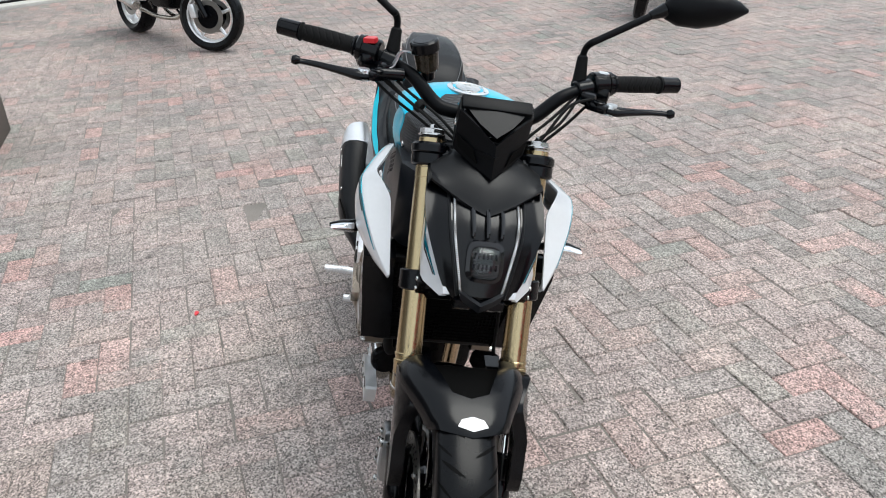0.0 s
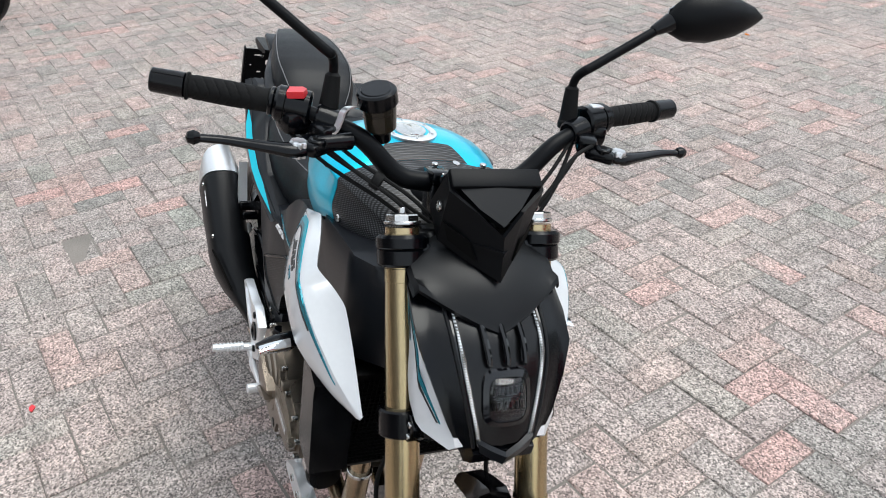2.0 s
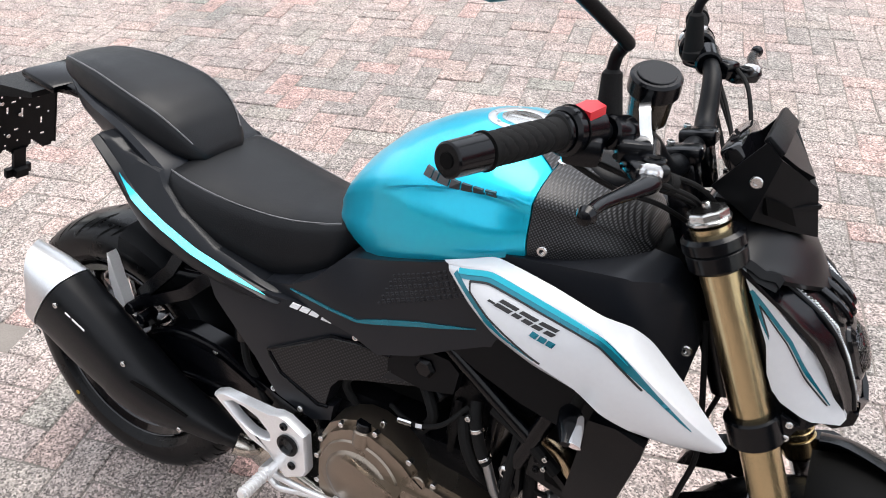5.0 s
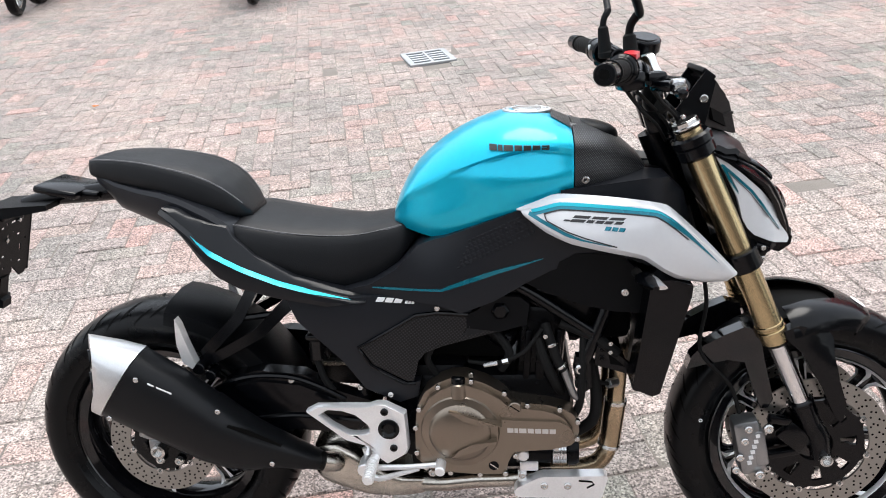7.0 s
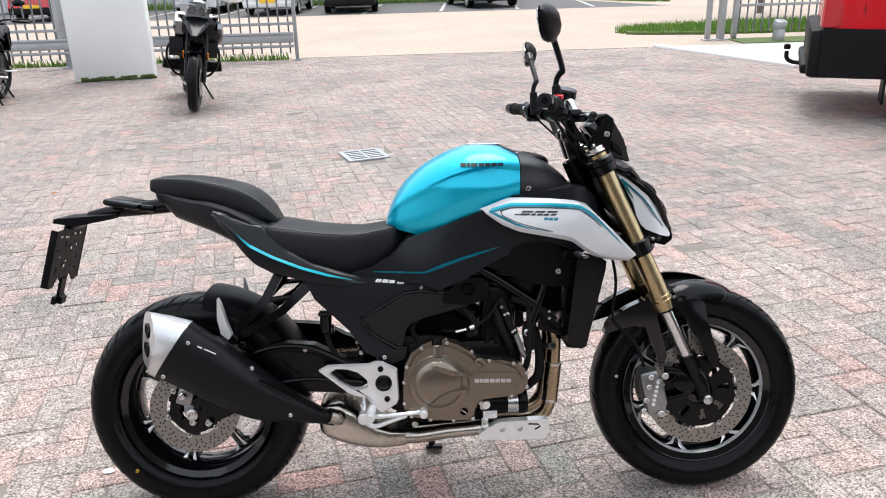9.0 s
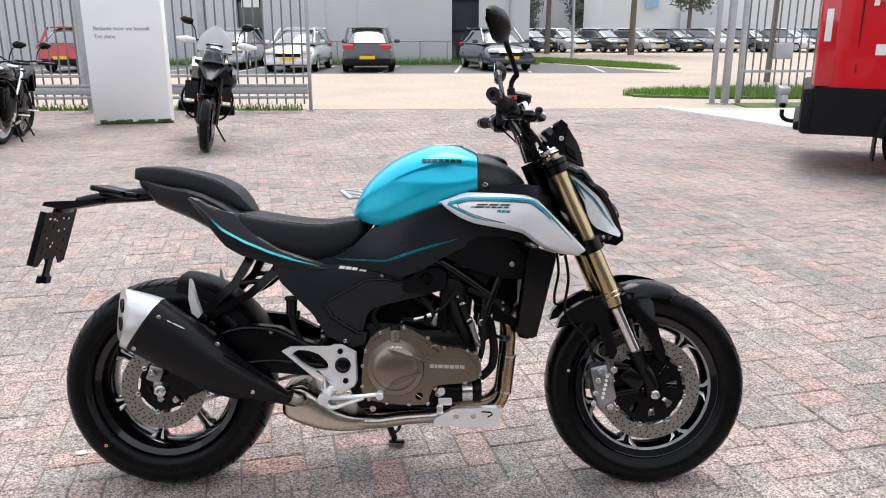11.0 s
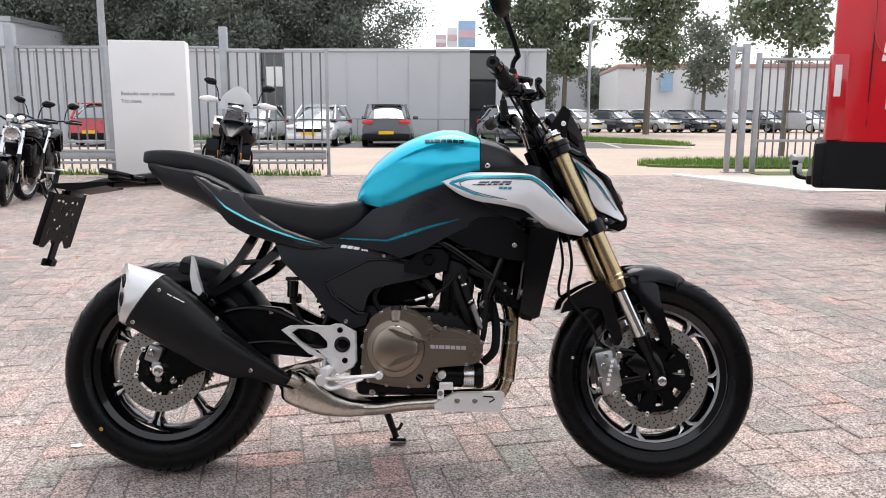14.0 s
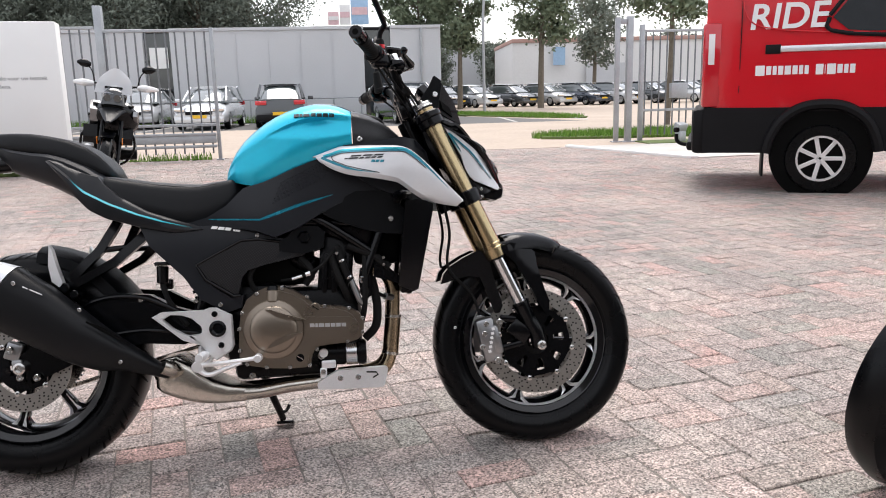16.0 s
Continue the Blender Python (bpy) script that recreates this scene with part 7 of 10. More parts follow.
for s in (-1, 1):
    mp = part("side_fairing", plate(bmesh.new(), MAIN, s * 0.050, s * 0.150, 0.012, 0.02, main_bend), FAIRING, bike, "satin black side fairing", 55)
    ln = subdiv([(0.504, 0.724), (0.650, 0.717), (0.768, 0.756), (0.864, 0.782)], 5)
    part("fairing_stripe", strip(bmesh.new(), ln, [0.002] + [0.0048] * 4 + [0.0055, 0.008, 0.009, 0.0095, 0.0095, 0.009, 0.008, 0.007, 0.005, 0.003, 0.001], s * 0.151, 0.0015, f=lambda x, z, s=s: main_bend(x, s * 0.1505, z)), TEAL_FILM, mp, "teal pinstripe")
    bm = bmesh.new()
    for i in range(17):
        for j in range(9):
            x, z = 0.690 + 0.0092 * i + 0.0046 * (j % 2) + 0.003 * j, 0.765 + 0.0072 * j + 0.0042 * i
            yy = main_bend(x, s * 0.1490, z)
            box(bm, (x, yy, z), (0.0066, 0.0044, 0.0050), (0, -24, 0), bev=0.0012, seg=1)
    part("knee_grip_dots", bm, FAIRING, mp, "raised grip pattern")
    mark_bars(0.512, 0.7005, 0.568, 0.6925, 0.008, [1, 1, 1], PALE_PRINT, mp, lambda x, z: cover_y(x, z) + 0.001, s, "model_mark", 0.6, "white lettering bars", 0.003)
    mark_bars(0.572, 0.690, 0.592, 0.687, 0.005, [1, 1, 1], PALE_PRINT, mp, lambda x, z: cover_y(x, z) + 0.001, s, "model_mark", 0.3, "", 0.003)
    fc = part("frame_cover", plate(bmesh.new(), [(0.308, 0.721), (0.426, 0.705), (0.525, 0.706), (0.613, 0.691), (0.678, 0.667), (0.713, 0.659), (0.713, 0.630), (0.571, 0.639), (0.505, 0.609), (0.482, 0.592), (0.502, 0.536), (0.559, 0.494), (0.594, 0.502), (0.586, 0.464), (0.546, 0.452), (0.475, 0.494), (0.431, 0.561), (0.337, 0.655)], s * 0.09, s * 0.168, 0.008, 0.02, lambda x, y, z, s=s: y - s * (0.168 - cover_y(x, z)) * (abs(y) > 0.12)), FAIRING, bike, "black frame side cover", 60)
    INS = [(0.473, 0.593), (0.593, 0.654), (0.639, 0.656), (0.772, 0.637), (0.772, 0.609), (0.650, 0.584), (0.608, 0.571), (0.592, 0.551), (0.580, 0.506), (0.567, 0.506), (0.496, 0.554)]
    part("cover_insert", plate(bmesh.new(), INS, s * 0.10, s * 0.172, 0.006, 0.02, lambda x, y, z, s=s: y - s * (0.168 - cover_y(x, z)) * (abs(y) > 0.12)), GRID, fc, "textured black insert panel")
    part("insert_bead", tube(bmesh.new(), [(x, s * (cover_y(x, z) + 0.003), z) for x, z in subdiv([(0.776, 0.641), (0.640, 0.661), (0.592, 0.659), (0.467, 0.594), (0.491, 0.551), (0.565, 0.500), (0.584, 0.500)], 4)], 0.0042, 8, 1), SATIN, fc)
    part("cover_badge", plate(bmesh.new(), [(0.690, 0.605), (0.707, 0.627), (0.742, 0.632), (0.732, 0.609)], s * 0.12, s * 0.1745, 0.002, 0.0, lambda x, y, z, s=s: y - s * (0.168 - cover_y(x, z))), GREY_SATIN, fc, "grey slanted badge")
    for p in ((0.639, 0.672), (0.765, 0.618), (0.528, 0.476)):
        part("cover_bolt", bolt(bmesh.new(), (p[0], s * (cover_y(*p) + 0.003), p[1]), 0.0068, s, 0.005), STEEL, fc)
    bm = plate(bmesh.new(), [(0.700, 0.652), (0.725, 0.664), (0.753, 0.695), (0.815, 0.692), (0.835, 0.674), (0.828, 0.628), (0.770, 0.612), (0.70, 0.622)], s * 0.09, s * 0.137, 0.006)
    pv = part("pivot_cover", bm, MATTE, bike)
    part("pivot_bolt", lathe(bmesh.new(), [(0.0, s * 0.131), (0.020, s * 0.131), (0.020, s * 0.140), (0.014, s * 0.145), (0.0, s * 0.145)], (0.773, 0, 0.661), 6, "y", False), SATIN, pv)

# white panels: each section runs from the inner edge over the crease to the lower fold
WING = [((0.810, 0.170, 0.893), (0.820, 0.175, 0.891), (0.824, 0.180, 0.884), (0.828, 0.177, 0.878)),
        ((0.850, 0.168, 0.907), (0.855, 0.182, 0.900), (0.866, 0.203, 0.862), (0.868, 0.197, 0.851)),
        ((0.893, 0.166, 0.921), (0.897, 0.189, 0.911), (0.914, 0.226, 0.846), (0.915, 0.217, 0.832)),
        ((0.985, 0.190, 0.919), (0.990, 0.219, 0.910), (0.985, 0.246, 0.832), (0.985, 0.236, 0.819)),
        ((1.060, 0.212, 0.913), (1.075, 0.243, 0.904), (1.052, 0.250, 0.815), (1.050, 0.237, 0.804)),
        ((1.100, 0.196, 0.900), (1.115, 0.241, 0.878), (1.090, 0.244, 0.787), (1.086, 0.228, 0.778)),
        ((1.127, 0.179, 0.876), (1.150, 0.230, 0.846), (1.126, 0.227, 0.765), (1.122, 0.212, 0.754)),
        ((1.180, 0.174, 0.824), (1.199, 0.206, 0.796), (1.181, 0.203, 0.748), (1.178, 0.193, 0.739)),
        ((1.247, 0.170, 0.751), (1.246, 0.174, 0.747), (1.232, 0.175, 0.738), (1.228, 0.171, 0.732))]


def rail(col, k=5):
    """A smooth line through one column of the wing's sections, with its corners kept firm."""
    p = [Vector(w[col]) for w in WING]
    out = []
    for i in range(len(p) - 1):
        m0 = (p[min(i + 1, len(p) - 1)] - p[max(i - 1, 0)]) * (0.28 if i else 0.1)
        m1 = (p[min(i + 2, len(p) - 1)] - p[i]) * 0.28
        for j in range(k):
            t = j / k
            out.append(p[i] * (2 * t ** 3 - 3 * t ** 2 + 1) + m0 * (t ** 3 - 2 * t ** 2 + t) + p[i + 1] * (3 * t ** 2 - 2 * t ** 3) + m1 * (t ** 3 - t ** 2))
    return out + [p[-1]]


RAILS = [rail(c) for c in range(4)]
WGRID = []
for e, c, m, f in zip(*RAILS):
    row = [e, e.lerp(c, 0.5) + Vector((0, 0.001, 0)), e.lerp(c, 0.9), c + Vector((0, -0.0005, -0.0015))]
    bow = 0.006 * min(1.0, (c - m).length / 0.06)
    for t in (0.15, 0.3, 0.45, 0.6, 0.75, 0.9):
        row.append(c.lerp(m, t) + Vector((0, bow * math.sin(math.pi * t), 0)))
    row += [m, m.lerp(f, 0.5) + Vector((0, 0.001, 0)), f]
    WGRID.append(row)


def wing_y(x, z):
    """Half width of the wing's outer face at a place."""
    best, by = 9.0, 0.2
    for r0, r1 in zip(WGRID, WGRID[1:]):
        for i in range(2, len(r0) - 2):
            q = (r0[i], r0[i + 1], r1[i + 1], r1[i])
            for a, b, c in ((q[0], q[1], q[2]), (q[0], q[2], q[3])):
                den = (b.z - c.z) * (a.x - c.x) + (c.x - b.x) * (a.z - c.z)
                if abs(den) < 1e-9:
                    continue
                u = ((b.z - c.z) * (x - c.x) + (c.x - b.x) * (z - c.z)) / den
                v = ((c.z - a.z) * (x - c.x) + (a.x - c.x) * (z - c.z)) / den
                miss = max(0.0, -u, -v, u + v - 1)
                if miss < best:
                    best, by = miss, a.y * u + b.y * v + c.y * (1 - u - v)
                    if miss == 0.0:
                        return by
    return by


for s in (-1, 1):
    bm = bmesh.new()
    g = [[bm.verts.new((p.x, s * p.y, p.z)) for p in r] for r in WGRID]
    for r0, r1 in zip(g, g[1:]):
        for i in range(len(r0) - 1):
            q = (r0[i], r0[i + 1], r1[i + 1], r1[i])
            bm.faces.new(q if s > 0 else q[::-1])
    bmesh.ops.recalc_face_normals(bm, faces=bm.faces)
    if sum(q.normal.y for q in bm.faces) * s < 0:
        bmesh.ops.reverse_faces(bm, faces=bm.faces)
    bmesh.ops.solidify(bm, geom=bm.faces[:], thickness=0.005)
    wp = part("side_wing", bm, WHITE, bike, "white lacquered radiator side wing", 30)
    fy = lambda x, z, s=s: s * (wing_y(x, z) + 0.0006)
    crease = [(p.x, p.z) for p in RAILS[1]]
    unit = []
    for a, b in zip([crease[0]] + crease[:-1], crease[1:] + [crease[-1]]):
        dx, dz = b[0] - a[0], b[1] - a[1]
        l = math.hypot(dx, dz)
        unit.append((dz / l, -dx / l))
    low = [(x + nx * 0.0075, z + nz * 0.0075) for (x, z), (nx, nz) in zip(crease, unit)][3:37]
    n = len(low)
    part("wing_stripe", strip(bmesh.new(), low, [0.0105 * min(1.0, (n - 1 - i) / 12 + 0.06) for i in range(n)], 0, 0.0006, f=fy), TEAL_FILM, wp, "teal stripe along the crease")
    # a lighter band paints the film's sheen on the stripe's upper half
    hi = [(x + nx * 0.0045, z + nz * 0.0045) for (x, z), (nx, nz) in zip(crease, unit)][3:26]
    part("wing_stripe", strip(bmesh.new(), hi, [0.0055 * min(1.0, (22 - i) / 8 + 0.05) for i in range(23)], 0, 0.0012, f=fy), SHEEN_TEAL, wp, "upper half of the teal stripe, painted brighter for sheen")
    edge = [(x + nx * 0.0142, z + nz * 0.0142) for (x, z), (nx, nz) in zip(crease, unit)][6:30]
    part("wing_pinline", strip(bmesh.new(), edge, 0.0024, 0, 0.0009, f=fy), INK, wp)
    lo = subdiv([(0.836, 0.888), (0.862, 0.874), (0.905, 0.853), (0.935, 0.844), (0.990, 0.834)], 6)
    part("wing_stripe", strip(bmesh.new(), lo, [0.0075] * 10 + [0.0065] * 5 + [0.005, 0.0045, 0.004, 0.0035, 0.003, 0.0025, 0.002, 0.0015, 0.001, 0.001], 0, 0.0006, f=fy), TEAL_FILM, wp, "thin teal stripe along the lower edge")
    part("wing_pinline", strip(bmesh.new(), subdiv([edge[0], (0.870, 0.876), (0.908, 0.858), (0.940, 0.848), (1.0, 0.833)], 6), 0.0022, 0, 0.0009, f=fy), INK, wp)
    # the model mark: slanted strokes, unreadably stylised, as bars
    mark_bars(0.920, 0.8865, 1.018, 0.8850, 0.0046, [1.1, 1, 1], INK, wp, wing_y, s, "model_mark", 1.1, "black slanted lettering bars")
    mark_bars(0.914, 0.8795, 1.013, 0.8780, 0.0050, [0.95, 0.45, -0.06, 0.5, 0.5, -0.08, 0.5], INK, wp, wing_y, s, "model_mark", 1.1)
    mark_bars(0.902, 0.8795, 0.916, 0.8792, 0.0026, [1], INK, wp, wing_y, s, "model_mark", 1.1)
    mark_bars(0.978, 0.8680, 1.016, 0.8655, 0.0072, [1, 1, 1], TEAL_FILM, wp, wing_y, s, "model_mark", 0.5, "teal number bars")
    # black scoop inside the wing
    part("inner_scoop", plate(bmesh.new(), [(0.90, 0.925), (1.07, 0.945), (1.115, 0.94), (1.150, 0.905), (1.172, 0.83), (1.165, 0.765), (1.10, 0.755), (0.98, 0.80), (0.90, 0.86)], s * 0.05, s * 0.160, 0.02, 0.03, lambda x, y, z, s=s: y * (1 - max(0.0, x - 1.08) * 5.2 if abs(y) > 0.1 else 1)), FAIRING, bike, "black inner scoop behind the fork", 75)
    part("scoop_bolt", bolt(bmesh.new(), (1.159, s * 0.0925, 0.827), 0.009, s, 0.006), STEEL, bike)
    # indicators
    bm = rod(bmesh.new(), (1.048, s * 0.18, 0.758), (1.052, s * 0.235, 0.765), 0.010, 0.008, 12)
    ind = part("indicator", bm, SOFT_RUBBER, bike, "front indicator on a rubber stalk")
    bm = bmesh.new()
    rings = []
    for t, h, dpt in ((0, 0.008, 0.012), (0.2, 0.015, 0.018), (0.6, 0.013, 0.016), (1.0, 0.004, 0.006)):
        rings.append([bm.verts.new((1.050 + 0.016 * t + dpt * math.cos(a), s * (0.228 + 0.075 * t), 0.766 + 0.003 * t + h * math.sin(a))) for a in [2 * math.pi * q / 12 for q in range(12)]])
    skin(bm, rings)
    part("indicator_body", bm, SATIN, ind)
    bm = bmesh.new()
    rings = []
    for t, h in ((0.25, 0.012), (0.6, 0.0105), (0.96, 0.004)):
        rings.append([bm.verts.new((1.060 + 0.016 * t + 0.012 * math.cos(a), s * (0.228 + 0.075 * t), 0.766 + 0.003 * t + h * math.sin(a))) for a in [2 * math.pi * q / 12 for q in range(12)]])
    skin(bm, rings)
    part("indicator_lens", bm, CHROME, ind, "clear faceted lens")

# radiator
rad = part("radiator", box(bmesh.new(), (1.088, 0, 0.610), (0.035, 0.34, 0.26), (0, 10, 0), bev=0.006), ENGINE, bike, "black radiator")
bm = bmesh.new()
for i in range(22):
    box(bm, (1.107 + (0.61 - (0.495 + 0.0105 * i)) * -0.18, 0, 0.495 + 0.0105 * i), (0.004, 0.30, 0.003))
part("radiator_core", bm, DEEP, rad)
bm = bmesh.new()
for i in range(34):
    for j in range(12):
        y, z = -0.145 + 0.0088 * i, 0.505 + 0.019 * j
        box(bm, (1.110 + (z - 0.61) * 0.18, y, z), (0.002, 0.002, 0.016), (0, 0, 0))
part("radiator_grille", bm, DEEP, rad)
for s in (-1, 1):
    part("radiator_guard", plate(bmesh.new(), [(1.072, 0.752), (1.110, 0.755), (1.152, 0.742), (1.150, 0.72), (1.100, 0.495), (1.085, 0.488), (1.043, 0.508), (1.046, 0.54)], s * 0.150, s * 0.222, 0.014, f=lambda x, y, z, s=s: y - s * max(0, 0.60 - z) * 0.22), SATIN, bike, "black radiator side guard")
    part("guard_bolt", bolt(bmesh.new(), (1.031, s * 0.152, 0.705), 0.0085, s, 0.006), STEEL, bike)

# engine -------------------------------------------------------------------------
eng = part("crankcase", box(bmesh.new(), (0.73, 0, 0.40), (0.40, 0.26, 0.22), bev=0.03), ENGINE, bike, "black painted engine block")
part("sump", box(bmesh.new(), (0.70, 0, 0.285), (0.30, 0.20, 0.08), bev=0.02), ENGINE, eng)
part("gearbox", box(bmesh.new(), (0.60, 0, 0.46), (0.20, 0.24, 0.14), bev=0.03), ENGINE, eng)
part("cylinder", box(bmesh.new(), (0.858, 0, 0.545), (0.10, 0.23, 0.23), (0, 6, 0), bev=0.014), ENGINE, eng)
for s in (-1, 1):
    for x, w in ((0.822, 0.016), (0.852, 0.022), (0.886, 0.014)):
        part("cylinder_rib", box(bmesh.new(), (x + 0.006, s * 0.118, 0.535), (w, 0.014, 0.15), (0, 5, 0), bev=0.005), ENGINE, eng)
part("cylinder_head", box(bmesh.new(), (0.905, 0, 0.69), (0.16, 0.25, 0.10), (0, 22, 0), bev=0.02), ENGINE, eng)
LOBE = [(0.574, 0.322), (0.574, 0.357), (0.576, 0.398), (0.583, 0.451), (0.602, 0.487), (0.632, 0.509), (0.662, 0.521), (0.691, 0.522), (0.733, 0.507), (0.771, 0.484), (0.789, 0.465), (0.815, 0.460), (0.868, 0.454), (0.898, 0.445), (0.920, 0.432), (0.932, 0.413), (0.934, 0.392), (0.929, 0.368), (0.915, 0.355), (0.891, 0.348), (0.833, 0.344), (0.803, 0.341), (0.788, 0.331), (0.778, 0.310), (0.775, 0.290), (0.762, 0.282), (0.715, 0.281), (0.650, 0.286), (0.603, 0.296)]
for s in (-1, 1):
    CC = Vector((0.676, s * 0.150, 0.398))
    cov = part("engine_cover", plate(bmesh.new(), LOBE, s * 0.110, s * 0.1600, 0.004), BRONZE, eng, "bronze painted engine side cover")
    cov.location = (0.003, s * 0.013, 0.001)
    shrunk = [(0.705 + (x - 0.705) * 0.91, 0.398 + (z - 0.398) * 0.90) for x, z in LOBE]
    part("cover_step", plate(bmesh.new(), shrunk, s * 0.152, s * 0.1735, 0.013), BRONZE, cov)
    bm = lathe(bmesh.new(), [(0.0865, s * 0.010), (0.0860, s * 0.0235), (0.0835, s * 0.0275), (0.0715, s * 0.0300), (0.0680, s * 0.0310), (0.0655, s * 0.0345), (0.0620, s * 0.0372), (0.052, s * 0.0402), (0.040, s * 0.0426), (0.028, s * 0.0443), (0.014, s * 0.0453), (0.0, s * 0.0456), (0.0, s * 0.018)], CC, 64, "y", False)
    part("clutch_dome", bm, BRONZE, cov, "", 24)
    for q in ([(0.655, 0.458), (0.672, 0.456), (0.712, 0.441), (0.768, 0.423), (0.716, 0.426), (0.684, 0.437)], [(0.656, 0.346), (0.676, 0.366), (0.704, 0.380), (0.756, 0.387), (0.716, 0.366), (0.680, 0.352)]):
        part("cover_leaf", plate(bmesh.new(), q, CC.y + s * 0.020, CC.y + s * 0.0485, 0.0065), BRONZE, cov)
    part("cover_ridge", plate(bmesh.new(), [(0.766, 0.430), (0.800, 0.427), (0.891, 0.424), (0.912, 0.412), (0.921, 0.393), (0.910, 0.375), (0.885, 0.366), (0.800, 0.369), (0.766, 0.370)], s * 0.165, s * 0.1795, 0.007), BRONZE, cov)
    mark_bars(0.778, 0.4045, 0.884, 0.4010, 0.0105, [1, 0.6, 1.2, 1, 1, 1, 1], ALU, cov, lambda x, z: 0.1796, s, label="bright raised lettering bars")
    bm = bmesh.new()
    for x, z in ((0.632, 0.502), (0.704, 0.515), (0.774, 0.486), (0.823, 0.457), (0.892, 0.447), (0.930, 0.417), (0.929, 0.376), (0.884, 0.352), (0.795, 0.333), (0.772, 0.288), (0.716, 0.286), (0.650, 0.290), (0.596, 0.302), (0.577, 0.341), (0.578, 0.403), (0.588, 0.448)):
        rod(bm, (x, s * 0.158, z), (x, s * 0.171, z), 0.0060, n=8, bev=0.001)
    part("cover_bolts", bm, STEEL, cov)
    bm = rod(bmesh.new(), (0.676, s * 0.168, 0.474), (0.676, s * 0.160, 0.508), 0.0170, 0.0200, 24, 0.003)
    fl = part("oil_filler", bm, BRONZE, cov)
    part("filler_cap", rod(bmesh.new(), (0.676, s * 0.160, 0.506), (0.676, s * 0.157, 0.522), 0.0155, n=16, bev=0.002), SATIN, fl)
    for x, z, r, mt in ((0.747, 0.312, 0.0120, ENGINE), (0.796, 0.454, 0.0140, BRONZE)):
        sc = part("inspection_screw", lathe(bmesh.new(), [(0, s * 0.158), (r, s * 0.158), (r, s * 0.173), (r * 0.86, s * 0.1750), (0, s * 0.1750)], (x, 0, z), 20, "y", False), mt, cov)
        part("screw_slot", box(bmesh.new(), (x, s * 0.1745, z), (r * 1.7, 0.002, 0.0026), (0, 35, 0)), STEEL if mt is ENGINE else DEEP, sc)
bm = rod(bmesh.new(), (0.800, -0.110, 0.315), (0.880, -0.110, 0.311), 0.036, n=28, bev=0.003)
flt = part("oil_filter", bm, ENGINE, eng, "black and chrome oil filter")
prof = [(0.0, 0.0)]
for k in range(6):
    prof += [(0.0355, 0.006 * k), (0.0375, 0.006 * k + 0.0015), (0.0355, 0.006 * k + 0.004)]
bm = lathe(bmesh.new(), prof + [(0.033, 0.038), (0.0, 0.038)], (0.880, -0.110, 0.311), 32, "x", False)
part("filter_rings", bm, CHROME, flt)
part("filter_end", lathe(bmesh.new(), [(0.0, 0.036), (0.038, 0.036), (0.0385, 0.052), (0.034, 0.060), (0.0, 0.062)], (0.880, -0.110, 0.311), 32, "x", False), ENGINE, flt)
bm = bmesh.new()
rod(bm, (0.815, -0.135, 0.318), (0.815, -0.158, 0.318), 0.013, n=12, bev=0.002)
box(bm, (0.828, -0.13, 0.283), (0.042, 0.03, 0.024), bev=0.004)
part("engine_plug", bm, CAST, eng)
for pts, r in ((((0.70, -0.12, 0.535), (0.76, -0.15, 0.545), (0.82, -0.16, 0.575), (0.86, -0.14, 0.62)), 0.0045), (((0.85, -0.14, 0.60), (0.865, -0.15, 0.55), (0.885, -0.145, 0.50), (0.90, -0.12, 0.46)), 0.011), (((0.95, -0.13, 0.62), (0.945, -0.15, 0.52), (0.94, -0.14, 0.44), (0.92, -0.10, 0.37)), 0.009), (((0.63, -0.12, 0.50), (0.61, -0.13, 0.55), (0.64, -0.13, 0.60)), 0.008), (((0.90, -0.13, 0.63), (0.97, -0.14, 0.60), (1.02, -0.14, 0.56)), 0.012), (((0.76, -0.11, 0.60), (0.79, -0.13, 0.56), (0.77, -0.13, 0.52)), 0.010)):
    part("engine_hose", tube(bmesh.new(), pts, r, 10, 6), SOFT_RUBBER, eng)
bm = bmesh.new()
rod(bm, (0.735, -0.150, 0.540), (0.765, -0.155, 0.548), 0.0055, n=10)
rod(bm, (0.775, -0.156, 0.551), (0.788, -0.157, 0.555), 0.007, n=6)
part("clutch_adjuster", bm, CHROME, eng)
for x, y, z, r in ((0.867, -0.152, 0.609, 0.006), (1.003, -0.150, 0.590, 0.0055), (1.003, -0.150, 0.570, 0.0055), (0.808, -0.140, 0.310, 0.0115), (0.607, -0.135, 0.262, 0.010), (0.706, -0.150, 0.520, 0.006), (0.460, -0.150, 0.490, 0.007)):
    part("engine_bolt", bolt(bmesh.new(), (x, y, z), r, -1, 0.007), STEEL, eng, "small bright hexagon bolt")
part("throttle_body", rod(bmesh.new(), (0.74, -0.06, 0.60), (0.80, -0.09, 0.57), 0.03, n=18, bev=0.003), ENGINE, eng)
